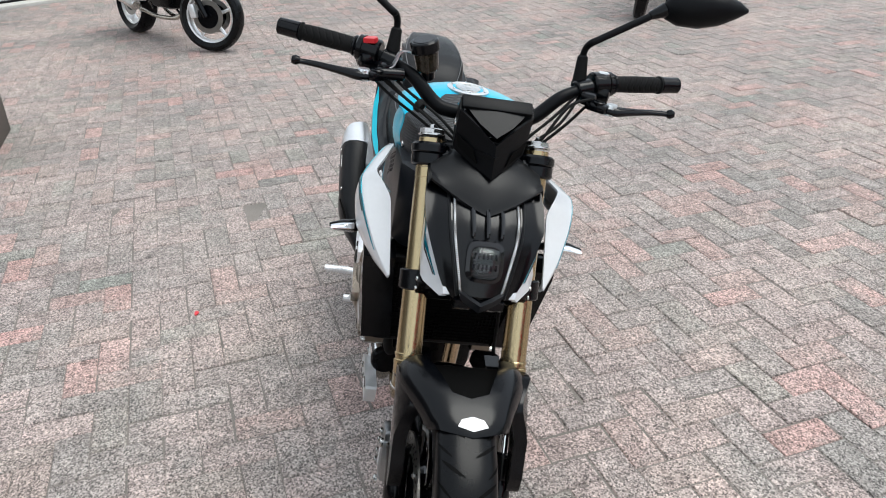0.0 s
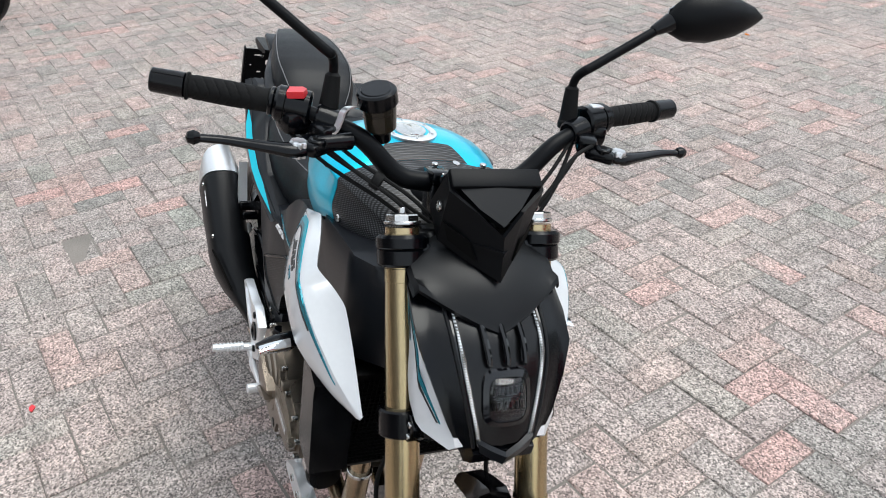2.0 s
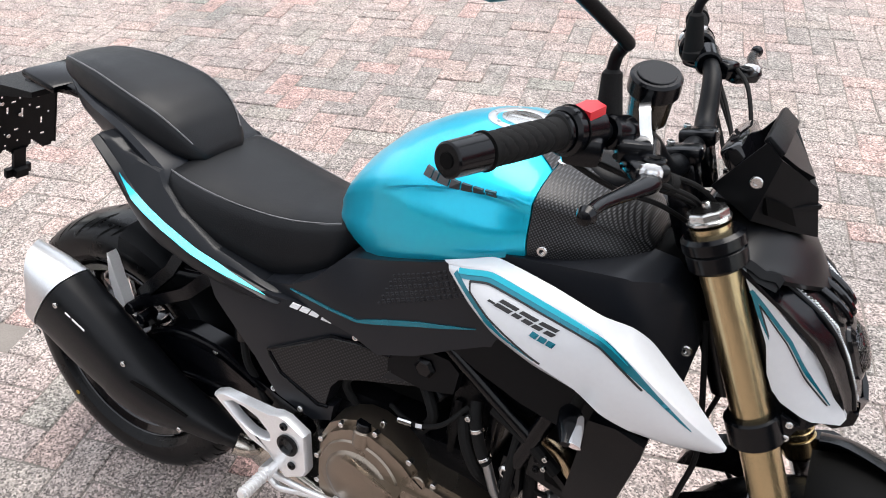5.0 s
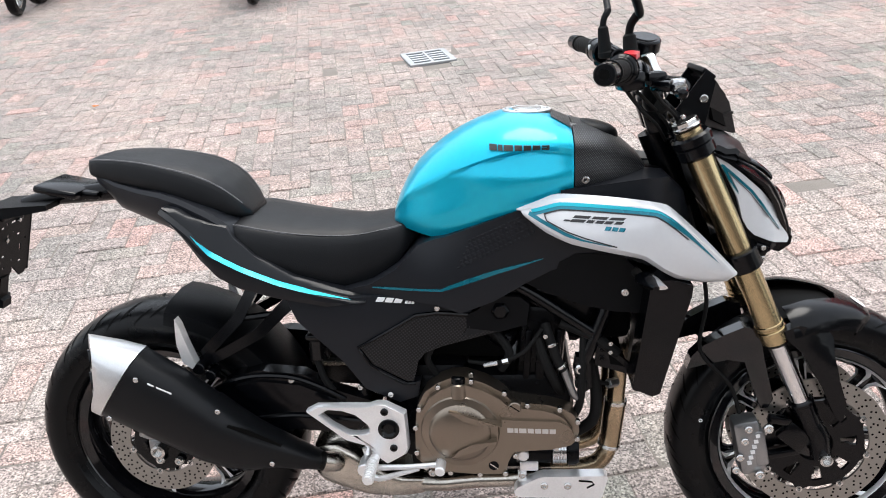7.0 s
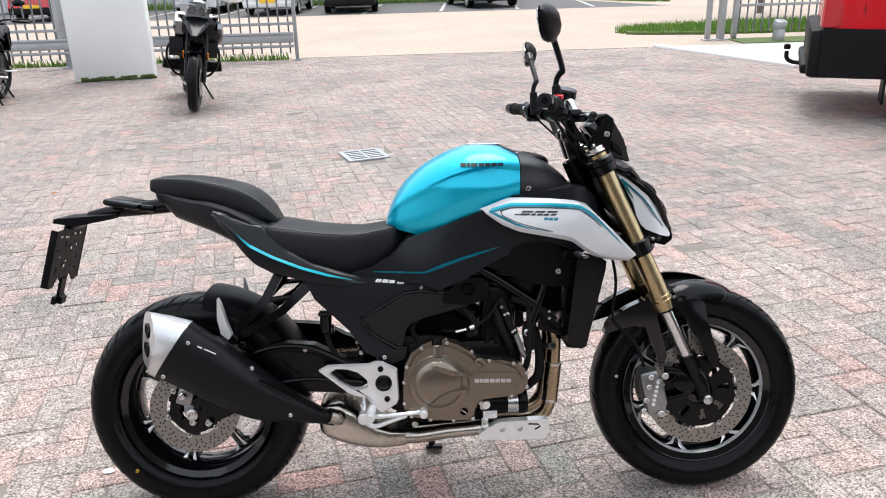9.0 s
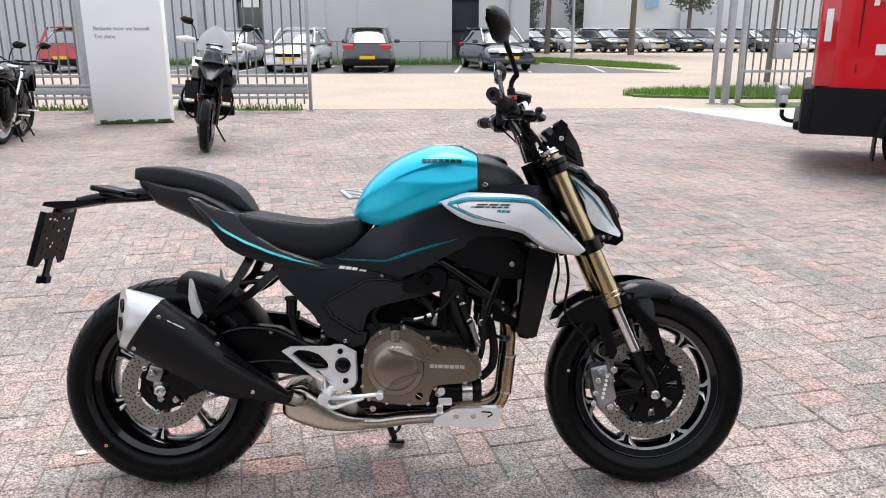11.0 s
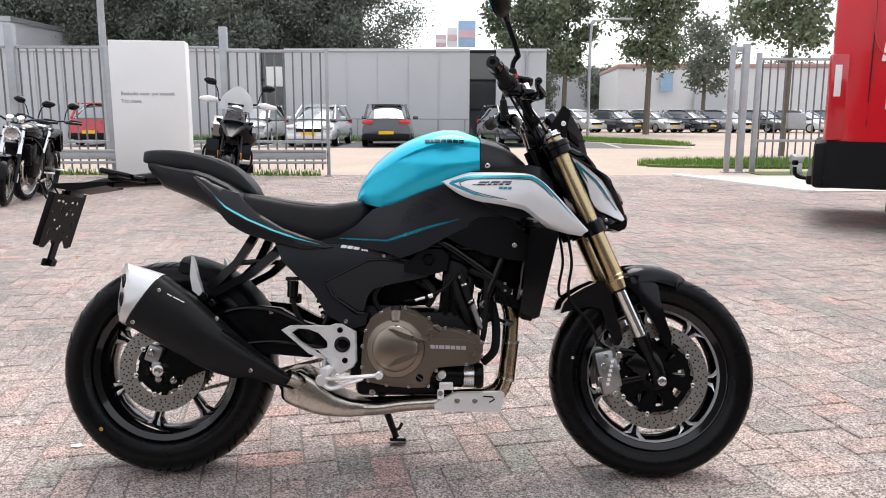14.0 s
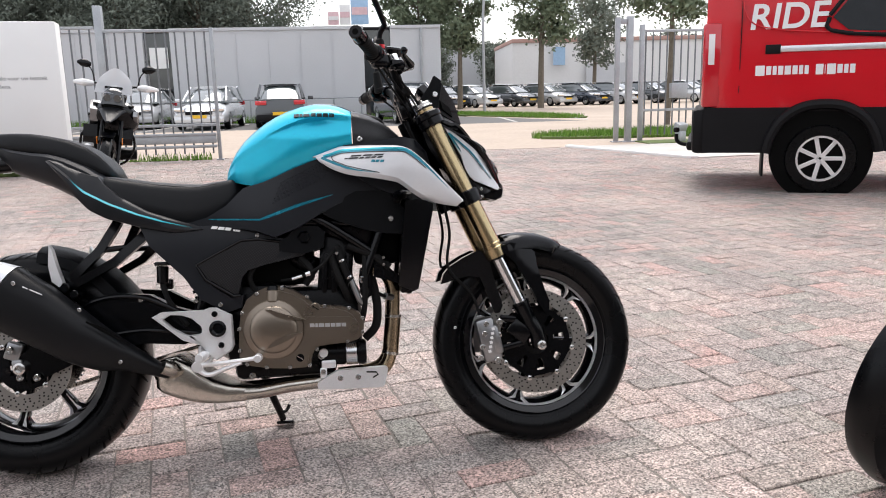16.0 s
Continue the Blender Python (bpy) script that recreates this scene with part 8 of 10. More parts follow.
for s in (-1, 1):
    mt = part("engine_mount", plate(bmesh.new(), [(0.932, 0.556), (0.962, 0.556), (0.966, 0.482), (0.952, 0.472), (0.936, 0.474), (0.927, 0.522)], s * 0.120, s * 0.146, 0.005), SATIN, bike, "black engine mounting plate")
    part("mount_boss", lathe(bmesh.new(), [(0.0, s * 0.144), (0.0145, s * 0.144), (0.0145, s * 0.151), (0.010, s * 0.153), (0.007, s * 0.147), (0.0, s * 0.147)], (0.943, 0, 0.494), 18, "y", False), SOFT_RUBBER, mt)
    part("mount_bolt", lathe(bmesh.new(), [(0.0, s * 0.144), (0.0125, s * 0.144), (0.0125, s * 0.152), (0.009, s * 0.156), (0.006, s * 0.156), (0.005, s * 0.150), (0.0, s * 0.150)], (0.941, 0, 0.528), 18, "y", False), STEEL, mt, "silver hexagon-socket bolt")
    bk = part("radiator_bracket", plate(bmesh.new(), [(0.976, 0.584), (0.996, 0.582), (1.055, 0.527), (1.053, 0.508), (1.02, 0.520), (0.972, 0.534)], s * 0.128, s * 0.142, 0.004), SATIN, bike, "black triangular radiator bracket")
    # not cut through: a near-black plate paints the window's shade
    part("bracket_window", plate(bmesh.new(), [(1.000, 0.563), (1.036, 0.530), (1.005, 0.537)], s * 0.140, s * 0.1426, 0.0), DEEP, bk)
    for z in (0.572, 0.551):
        part("bracket_bolt", bolt(bmesh.new(), (0.987, s * 0.142, z), 0.0055, s, 0.004), ENGINE, bk)
wp = part("coolant_hose", tube(bmesh.new(), [(0.868, -0.128, 0.625), (0.876, -0.146, 0.600), (0.894, -0.150, 0.546), (0.906, -0.150, 0.528)], 0.0105, 12, 4), SOFT_RUBBER, bike, "black rubber coolant hose")
part("coolant_pipe", tube(bmesh.new(), [(0.905, -0.150, 0.530), (0.918, -0.150, 0.492), (0.928, -0.148, 0.466), (0.943, -0.135, 0.452)], 0.0085, 12, 4), CALIPER, wp, "grey metal coolant elbow")
for a, b in (((0.8795, -0.1465, 0.590), (0.882, -0.147, 0.583)), ((0.8985, -0.150, 0.540), (0.902, -0.150, 0.5345))):
    part("hose_clamp", rod(bmesh.new(), a, b, 0.0125, n=16, bev=0.001), STEEL, wp)
part("coolant_hose", tube(bmesh.new(), [(0.966, -0.11, 0.53), (0.974, -0.115, 0.490), (0.979, -0.117, 0.440), (0.972, -0.112, 0.385), (0.940, -0.10, 0.350)], 0.013, 12, 4), SOFT_RUBBER, bike)
sn = part("oxygen_sensor", rod(bmesh.new(), (1.026, -0.090, 0.467), (1.004, -0.112, 0.474), 0.0105, n=6, bev=0.001), CALIPER, bike, "oxygen sensor screwed into the header pipe")
part("sensor_cable", tube(bmesh.new(), [(1.006, -0.110, 0.473), (0.988, -0.118, 0.481), (0.974, -0.122, 0.500), (0.966, -0.125, 0.545)], 0.005, 8, 4), SOFT_RUBBER, sn)
fr = thing("frame", "", "")
fr.parent = bike
for s in (-1, 1):
    for pts, r in (([(0.785, s * 0.122, 0.728), (0.834, s * 0.132, 0.702), (0.90, s * 0.137, 0.657), (0.968, s * 0.138, 0.609)], 0.0135),
                   ([(1.005, s * 0.134, 0.69), (0.980, s * 0.138, 0.622), (0.950, s * 0.138, 0.545)], 0.015),
                   ([(0.79, s * 0.11, 0.705), (0.90, s * 0.115, 0.70), (1.02, s * 0.10, 0.725), (1.09, s * 0.05, 0.83)], 0.018),
                   ([(0.46, s * 0.11, 0.45), (0.52, s * 0.115, 0.60), (0.66, s * 0.115, 0.70), (0.80, s * 0.11, 0.705)], 0.02)):
        part("frame_tube", tube(bmesh.new(), pts, r, 12, 3), SATIN, fr, "black steel frame tube")
    part("lower_fairing", plate(bmesh.new(), [(0.815, 0.735), (0.870, 0.706), (0.950, 0.676), (1.010, 0.662), (1.066, 0.658), (1.070, 0.735), (1.02, 0.790), (0.93, 0.790)], s * 0.10, s * 0.152, 0.010, 0.03), MATTE, bike, "black panel under the wing", 50)
# near-black boxes added inside, filling see-through gaps with painted shade
for nm, c, d, rot in (("body_dark_fill", (0.80, 0, 0.765), (0.38, 0.17, 0.14), None), ("rear_dark_fill", (0.52, 0, 0.64), (0.24, 0.17, 0.16), None), ("neck_dark_fill", (1.06, 0, 0.84), (0.14, 0.12, 0.20), None), ("radiator_dark_fill", (0.985, 0, 0.655), (0.14, 0.19, 0.17), None), ("tank_dark_fill", (0.92, 0, 0.88), (0.26, 0.20, 0.08), None), ("engine_dark_fill", (0.66, 0, 0.60), (0.26, 0.16, 0.16), None)):
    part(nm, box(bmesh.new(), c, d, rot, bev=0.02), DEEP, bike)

# exhaust ------------------------------------------------------------------------
head = thing("exhaust_manifold", "", "")
head.parent = bike
for y in (-0.070, 0.045):
    part("header_pipe", tube(bmesh.new(), [(0.965, y, 0.560), (1.005, y, 0.548), (1.029, y, 0.50), (1.028, y, 0.43), (1.020, y, 0.34), (1.004, y, 0.268), (0.96, y * 0.95, 0.235), (0.85, y * 0.9, 0.225)], 0.0205, 16, 5), HEADER, head, "straw-tinted steel header pipe")
bm = tube(bmesh.new(), [(0.88, -0.105, 0.232), (0.80, -0.105, 0.228), (0.70, -0.100, 0.220), (0.62, -0.095, 0.208), (0.54, -0.085, 0.208)], [0.0205, 0.0205, 0.021, 0.0215, 0.024], 20, 6)
tube(bm, [(0.86, -0.01, 0.22), (0.74, -0.02, 0.215), (0.57, -0.04, 0.21)], 0.022, 14, 4)
part("collector_pipe", bm, EXHAUST, head, "tinted steel collector pipes")
part("header_sleeve", rod(bmesh.new(), (1.027, -0.070, 0.408), (1.014, -0.070, 0.298), 0.0245, n=20, bev=0.002), HEADER, head)
for a, b in (((1.0275, -0.070, 0.414), (1.027, -0.070, 0.405)), ((1.0145, -0.070, 0.302), (1.0125, -0.070, 0.293))):
    part("header_band", rod(bmesh.new(), a, b, 0.0262, n=20, bev=0.001), STEEL, head)
bm = bmesh.new()
rings = []
for x, zt, zb, w in ((0.318, 0.288, 0.250, 0.040), (0.326, 0.312, 0.232, 0.072), (0.345, 0.324, 0.218, 0.086), (0.385, 0.328, 0.202, 0.090), (0.425, 0.306, 0.190, 0.092), (0.455, 0.280, 0.184, 0.093), (0.490, 0.254, 0.182, 0.092), (0.530, 0.238, 0.181, 0.088), (0.575, 0.230, 0.182, 0.078), (0.600, 0.226, 0.188, 0.060)):
    rings.append([bm.verts.new((x, -0.035 + w * cy, (zt + zb) / 2 + (zt - zb) / 2 * sz)) for cy, sz in [(math.copysign(abs(math.cos(a)) ** 0.32, math.cos(a)), math.copysign(abs(math.sin(a)) ** 0.32, math.sin(a))) for a in [2 * math.pi * k / 28 for k in range(28)]]])
skin(bm, rings)
part("collector_box", bm, EXHAUST, bike, "steel collector box under the engine", 50)
hs = part("heat_shield", plate(bmesh.new(), [(0.793, 0.226), (0.800, 0.236), (0.848, 0.262), (0.858, 0.265), (0.995, 0.268), (1.002, 0.262), (0.990, 0.214), (0.984, 0.208), (0.803, 0.212), (0.795, 0.216)], -0.128, -0.158, 0.006), CAST, bike, "silver exhaust heat shield")
bm = bmesh.new()
for x in (0.861, 0.913):
    bolt(bm, (x, -0.158, 0.243), 0.0085, -1, 0.005)
part("shield_bolts", bm, STEEL, hs)
part("shield_slot", strip(bmesh.new(), [(0.938, 0.256), (0.966, 0.254), (0.972, 0.247), (0.956, 0.238)], 0.004, -0.1581), DEEP, hs)
part("shield_tab", box(bmesh.new(), (0.812, -0.140, 0.258), (0.020, 0.010, 0.030), bev=0.003), CAST, hs)
part("shield_tab_bolt", bolt(bmesh.new(), (0.812, -0.145, 0.262), 0.008, -1, 0.005), STEEL, hs)

MUF = [((0.384, 0.296), (0.368, 0.268), 0.018, -0.132), ((0.345, 0.321), (0.312, 0.288), 0.028, -0.148), ((0.302, 0.357), (0.256, 0.308), 0.037, -0.165), ((0.262, 0.391), (0.202, 0.311), 0.045, -0.180), ((0.2285, 0.4206), (0.152, 0.329), 0.051, -0.193), ((0.190, 0.457), (0.104, 0.3516), 0.055, -0.200), ((0.149, 0.4946), (0.050, 0.382), 0.056, -0.204), ((0.0866, 0.552), (-0.0057, 0.4135), 0.057, -0.208), ((0.0055, 0.610), (-0.100, 0.466), 0.056, -0.210)]


def muf_ring(bm, top, low, w, yc, n=28, e=0.72):
    t, b = Vector((top[0], 0, top[1])), Vector((low[0], 0, low[1]))
    c, u = (t + b) / 2, (t - b) / 2
    out = []
    for k in range(n):
        a = 2 * math.pi * k / n
        cy, sz = math.cos(a), math.sin(a)
        p = c + u * math.copysign(abs(sz) ** e, sz)
        out.append(bm.verts.new((p.x, yc + w * math.copysign(abs(cy) ** e, cy), p.z)))
    return out


bm = bmesh.new()
skin(bm, [muf_ring(bm, *m) for m in MUF])
muf = part("silencer", bm, MUFFLER, bike, "matt black exhaust silencer", 40)
bm = bmesh.new()
TIP = [((0.0045, 0.613), (-0.102, 0.464), 0.0580, -0.210), ((-0.050, 0.630), (-0.118, 0.474), 0.0560, -0.211), ((-0.108, 0.6466), (-0.128, 0.4915), 0.050, -0.212)]
skin(bm, [muf_ring(bm, *m) for m in TIP])
bm.verts.ensure_lookup_table()
for v in bm.verts[-28:]:
    v.co.x -= (v.co.y + 0.212) * 0.62
tip = part("silencer_tip", bm, ALU, muf, "satin alloy end cap with two outlets", 40)
bm = bmesh.new()
for z in (0.594, 0.541):
    p = Vector((-0.1135 - (0.594 - z) * 0.12, -0.214, z))
    tube(bm, [tuple(p + Vector((0.03, 0.016, -0.004))), tuple(p + Vector((-0.002, -0.001, 0.001)))], 0.019, 18, 1)
part("outlet", bm, DEEP, tip, "dark exhaust outlets")
bm = bmesh.new()
for z in (0.594, 0.541):
    p = Vector((-0.1135 - (0.594 - z) * 0.12, -0.214, z))
    lathe(bm, [(0.0215, -0.004), (0.0215, 0.006), (0.0175, 0.006), (0.0175, -0.004)], p, 20, "x")
for v in bm.verts:
    v.co.x -= (v.co.y + 0.214) * 0.62
part("outlet_rim", bm, SATIN, tip)
bm = bmesh.new()
skin(bm, [muf_ring(bm, (a[0] + dx, a[1] + 0.0015), (b[0] + dx, b[1] - 0.0015), w + 0.0025, yc) for (a, b, w, yc), dx in zip([((0.150, 0.494), (0.088, 0.3605), 0.0556, -0.202)] + MUF[5:0:-1], (0, 0, 0, 0, 0, 0))], cap=False)
part("silencer_cover", bm, MUFFLER, muf, "black silencer heat cover", 40)
part("cover_slot", strip(bmesh.new(), [(0.188, 0.455), (0.225, 0.430), (0.286, 0.381)], [0.005, 0.010, 0.005], 0, 0.0022, f=lambda x, z: -0.2535 + 0.42 * (x - 0.196)), DEEP, muf)
mark_bars(0.030, 0.559, 0.080, 0.5345, 0.0030, [1.4, -0.3, 0.5, 0.5, 0.5, 0.5, 0.5, 0.5], PALE_PRINT, muf, lambda x, z: 0.2625, -1, "maker_mark", 0.2, "pale lettering bars")
bm = bmesh.new()
for p in ((0.171, -0.2545, 0.488), (0.008, -0.264, 0.569), (-0.066, -0.264, 0.478), (0.260, -0.216, 0.336)):
    bolt(bm, p, 0.0062, -1, 0.004)
part("silencer_bolts", bm, STEEL, muf)
part("link_pipe", tube(bmesh.new(), [(0.33, -0.06, 0.27), (0.36, -0.11, 0.285), (0.385, -0.145, 0.295), (0.36, -0.165, 0.31)], 0.0225, 14, 4), EXHAUST, bike)

# swing arm, foot rests, stand ----------------------------------------------------
for s in (-1, 1):
    sw = part("swing_arm", plate(bmesh.new(), [(0.50, 0.44), (0.47, 0.39), (0.42, 0.365), (0.30, 0.375), (0.16, 0.350), (0.02, 0.290), (-0.055, 0.290), (-0.060, 0.345), (0.0, 0.385), (0.10, 0.465), (0.165, 0.510), (0.225, 0.524), (0.325, 0.514), (0.395, 0.475)], s * 0.098, s * 0.136, 0.012, 0.05), SATIN, bike, "satin black swing arm")
    part("arm_ridge", plate(bmesh.new(), [(0.40, 0.455), (0.32, 0.490), (0.23, 0.500), (0.17, 0.488), (0.20, 0.455), (0.30, 0.440)], s * 0.13, s * 0.143, 0.006), SATIN, sw)
    part("arm_bolt", bolt(bmesh.new(), (0.300, s * 0.136, 0.500), 0.007, s, 0.005), STEEL, sw)
    part("arm_bead", tube(bmesh.new(), [(0.120, s * 0.134, 0.476), (0.165, s * 0.137, 0.500), (0.225, s * 0.137, 0.512), (0.300, s * 0.137, 0.508), (0.360, s * 0.137, 0.486), (0.420, s * 0.135, 0.452)], 0.0065, 8, 5), SATIN, sw)
    part("arm_bead", tube(bmesh.new(), [(0.200, s * 0.134, 0.402), (0.300, s * 0.137, 0.412), (0.400, s * 0.137, 0.404), (0.460, s * 0.135, 0.396)], 0.0060, 8, 5), SATIN, sw)
    bm = lathe(bmesh.new(), [(0.0, s * 0.13), (0.017, s * 0.13), (0.017, s * 0.158), (0.011, s * 0.16), (0.011, s * 0.15), (0, s * 0.15)], (RW.x + 0.004, 0, RW.z), 18, "y", False)
    part("axle_nut", bm, STEEL, sw, "silver axle nut")
    bm = box(bmesh.new(), (-0.055, s * 0.125, 0.372), (0.045, 0.03, 0.05), (0, 20, 0), bev=0.006)
    box(bm, (-0.045, s * 0.125, 0.335), (0.03, 0.036, 0.03), bev=0.006)
    part("chain_adjuster", bm, CALIPER, sw)
    bm = bmesh.new()
    for p in ((-0.060, 0.378), (-0.035, 0.300), (0.01, 0.296)):
        bolt(bm, (p[0], s * 0.142, p[1]), 0.011, s, 0.010)
    part("adjuster_bolts", bm, STEEL, sw)
    ph = bmesh.new()
    for poly in ([(0.100, 0.574), (0.112, 0.588), (0.184, 0.657), (0.224, 0.730), (0.240, 0.765), (0.262, 0.755), (0.246, 0.716), (0.206, 0.644), (0.126, 0.566), (0.112, 0.560)], [(0.110, 0.556), (0.120, 0.566), (0.232, 0.626), (0.299, 0.690), (0.330, 0.735), (0.352, 0.722), (0.322, 0.672), (0.250, 0.609), (0.134, 0.547), (0.120, 0.544)]):
        plate(ph, poly, s * 0.122, s * 0.146, 0.010, 0.0, lambda x, y, z, s=s: y - s * max(0.0, z - 0.63) * 0.33)
    tube(ph, [(0.195, s * 0.128, 0.648), (0.235, s * 0.126, 0.652), (0.272, s * 0.122, 0.655)], 0.008, 8, 3)
    rod(ph, (0.105, s * 0.125, 0.548), (0.105, s * 0.175, 0.548), 0.014, n=14, bev=0.002)
    rod(ph, (0.128, s * 0.13, 0.528), (0.128, s * 0.17, 0.528), 0.012, n=14, bev=0.002)
    hg = part("pillion_hanger", ph, SATIN, bike, "black pillion foot-rest hanger")
    bm = plate(bmesh.new(), [(0.070, 0.668), (0.077, 0.655), (0.088, 0.610), (0.103, 0.562), (0.094, 0.550), (0.074, 0.566), (0.066, 0.61)], s * 0.155, s * 0.178, 0.005)
    part("pillion_peg", bm, CAST, hg, "folded silver pillion foot rest")
    outer = [(0.342, 0.452), (0.367, 0.465), (0.425, 0.465), (0.483, 0.465), (0.500, 0.471), (0.520, 0.470), (0.563, 0.447), (0.566, 0.361), (0.558, 0.345), (0.517, 0.321), (0.505, 0.330), (0.489, 0.361), (0.425, 0.382), (0.380, 0.420)]
    hole = [(0.383, 0.441), (0.400, 0.451), (0.425, 0.449), (0.448, 0.441), (0.460, 0.430), (0.469, 0.421), (0.471, 0.414), (0.470, 0.406), (0.462, 0.403), (0.455, 0.402), (0.447, 0.402), (0.440, 0.402), (0.432, 0.404), (0.405, 0.420)]
    pp = bmesh.new()
    loops = [[pp.verts.new((x + (cx - x) * k, s * y, z + (cz - z) * k)) for x, z in src] for src, y, k, cx, cz in ((outer, 0.175, 0.0, 0.47, 0.41), (outer, 0.190, 0.0, 0.47, 0.41), (outer, 0.196, 0.035, 0.47, 0.41), (hole, 0.196, -0.30, 0.433, 0.428), (hole, 0.192, -0.22, 0.433, 0.428), (hole, 0.175, -0.22, 0.433, 0.428))]
    skin(pp, loops, cap=False, closed=True)
    bmesh.ops.recalc_face_normals(pp, faces=pp.faces)
    plt = part("foot_plate", pp, CAST, bike, "silver foot-rest plate")
    part("plate_post", rod(bmesh.new(), (0.519, s * 0.13, 0.410), (0.519, s * 0.178, 0.410), 0.022, n=18), SATIN, plt)
    bm = lathe(bmesh.new(), [(0.0, s * 0.190), (0.0235, s * 0.190), (0.0235, s * 0.200), (0.017, s * 0.202), (0.012, s * 0.197), (0.0, s * 0.197)], (0.524, 0, 0.411), 24, "y", False)
    part("plate_pivot", bm, SATIN, plt)
    bm = bmesh.new()
    for p in ((0.517, 0.453), (0.532, 0.364)):
        bolt(bm, (p[0], s * 0.196, p[1]), 0.0085, s, 0.005)
    part("plate_bolts", bm, SATIN, plt)
    bm = tube(bmesh.new(), [(0.492, s * 0.172, 0.345), (0.488, s * 0.20, 0.338), (0.487, s * 0.29, 0.342)], [0.011, 0.011, 0.0095], 10, 3)
    ribs = []
    for k in range(8):
        ribs += [(0.0105, 0.215 + 0.009 * k), (0.013, 0.2155 + 0.009 * k), (0.013, 0.219 + 0.009 * k), (0.0105, 0.2195 + 0.009 * k)]
    lathe(bm, [(r, s * l) for r, l in ribs], (0.487, 0, 0.340), 12, "y", False)
    part("foot_peg", bm, CAST, plt, "ribbed silver foot peg")
    bm = tube(bmesh.new(), [(0.462, s * 0.188, 0.312), (0.500, s * 0.192, 0.311), (0.560, s * 0.195, 0.315), (0.612, s * 0.195, 0.319), (0.632, s * 0.195, 0.322)], [0.009, 0.0070, 0.0062, 0.0062, 0.0080], 10, 4)
    tube(bm, [(0.466, s * 0.188, 0.296), (0.492, s * 0.190, 0.281), (0.540, s * 0.193, 0.296), (0.585, s * 0.195, 0.310)], [0.009, 0.0072, 0.006, 0.0048], 10, 4)
    rod(bm, (0.634, s * 0.180, 0.323), (0.634, s * 0.228, 0.323), 0.0115, n=14, bev=0.002)
    rod(bm, (0.462, s * 0.155, 0.305), (0.462, s * 0.198, 0.305), 0.0165, n=16, bev=0.002)
    part("foot_lever", bm, CAST, plt, "silver foot lever")
bm = bmesh.new()
tube(bm, [(0.50, -0.14, 0.33), (0.47, -0.15, 0.30), (0.455, -0.15, 0.335)], 0.006, 8, 4)
rod(bm, (0.465, -0.13, 0.355), (0.462, -0.165, 0.29), 0.010, n=12)
part("brake_switch", bm, CAST, bike)
bm = tube(bmesh.new(), [(0.60, 0.10, 0.26), (0.625, 0.14, 0.16), (0.655, 0.185, 0.062)], [0.014, 0.012, 0.011], 10, 4)
box(bm, (0.662, 0.19, 0.050), (0.055, 0.04, 0.010), (-11, 0, 0), bev=0.003)
tube(bm, [(0.645, 0.17, 0.085), (0.665, 0.19, 0.088), (0.675, 0.20, 0.105)], 0.006, 8, 3)
part("side_stand", bm, SATIN, bike, "black side stand, folded out")
bm = box(bmesh.new(), (0.36, -0.07, 0.54), (0.035, 0.03, 0.03), bev=0.005)
rod(bm, (0.36, -0.12, 0.545), (0.362, -0.12, 0.595), 0.016, 0.017, 14, 0.002)
box(bm, (0.362, -0.12, 0.602), (0.04, 0.036, 0.012), bev=0.004)
rb = part("rear_reservoir", bm, LAMP_BLACK, bike, "smoked rear brake reservoir")
part("reservoir_hose", tube(bmesh.new(), [(0.36, -0.12, 0.545), (0.375, -0.13, 0.50), (0.40, -0.13, 0.46), (0.43, -0.14, 0.42)], 0.008, 8, 5), SOFT_RUBBER, rb)
bm = bmesh.new()
cyl_c = ((0.43, 0, 0.60), (0.50, 0, 0.40))
rod(bm, *cyl_c, 0.028, n=20)
for k in range(9):
    t = 0.1 + 0.09 * k
    c = Vector(cyl_c[0]).lerp(Vector(cyl_c[1]), t)
    d = (Vector(cyl_c[1]) - Vector(cyl_c[0])).normalized()
    rod(bm, c, c + d * 0.009, 0.040, n=20)
part("shock_absorber", bm, SATIN, bike)

# rear hugger and tail hardware
bm = bmesh.new()
rows = []
for a in range(18, 83, 8):
    a = radians(a)
    rows.append([bm.verts.new((RW.x + r * math.cos(a), y, RW.z + r * math.sin(a))) for y, r in ((-0.102, 0.30), (-0.098, 0.33), (-0.070, 0.345), (0, 0.352), (0.070, 0.345), (0.098, 0.33), (0.102, 0.30))])
for r0, r1 in zip(rows, rows[1:]):
    for i in range(6):
        bm.faces.new((r0[i], r0[i + 1], r1[i + 1], r1[i]))
part("rear_hugger", bm, MATTE, bike, "black rear-wheel hugger")
bm = box(bmesh.new(), (-0.075, -0.085, 0.36), (0.07, 0.05, 0.06), (0, 30, 0), bev=0.012)
part("rear_caliper", bm, SATIN, bike)
bm = tube(bmesh.new(), [(-0.05, 0, 0.925), (-0.14, 0, 0.915), (-0.26, 0, 0.905), (-0.33, 0, 0.892)], [0.026, 0.022, 0.018, 0.016], 12, 4)
box(bm, (-0.19, 0, 0.918), (0.12, 0.07, 0.02), (0, 6, 0), bev=0.006)
ph = part("plate_arm", bm, SATIN, bike, "black number-plate carrier")
part("carrier_wing", plate(bmesh.new(), [(-0.41, 0.884), (-0.405, 0.896), (-0.30, 0.900), (-0.24, 0.902), (-0.24, 0.890), (-0.30, 0.880), (-0.35, 0.872)], -0.065, 0.065, 0.006), MATTE, ph)
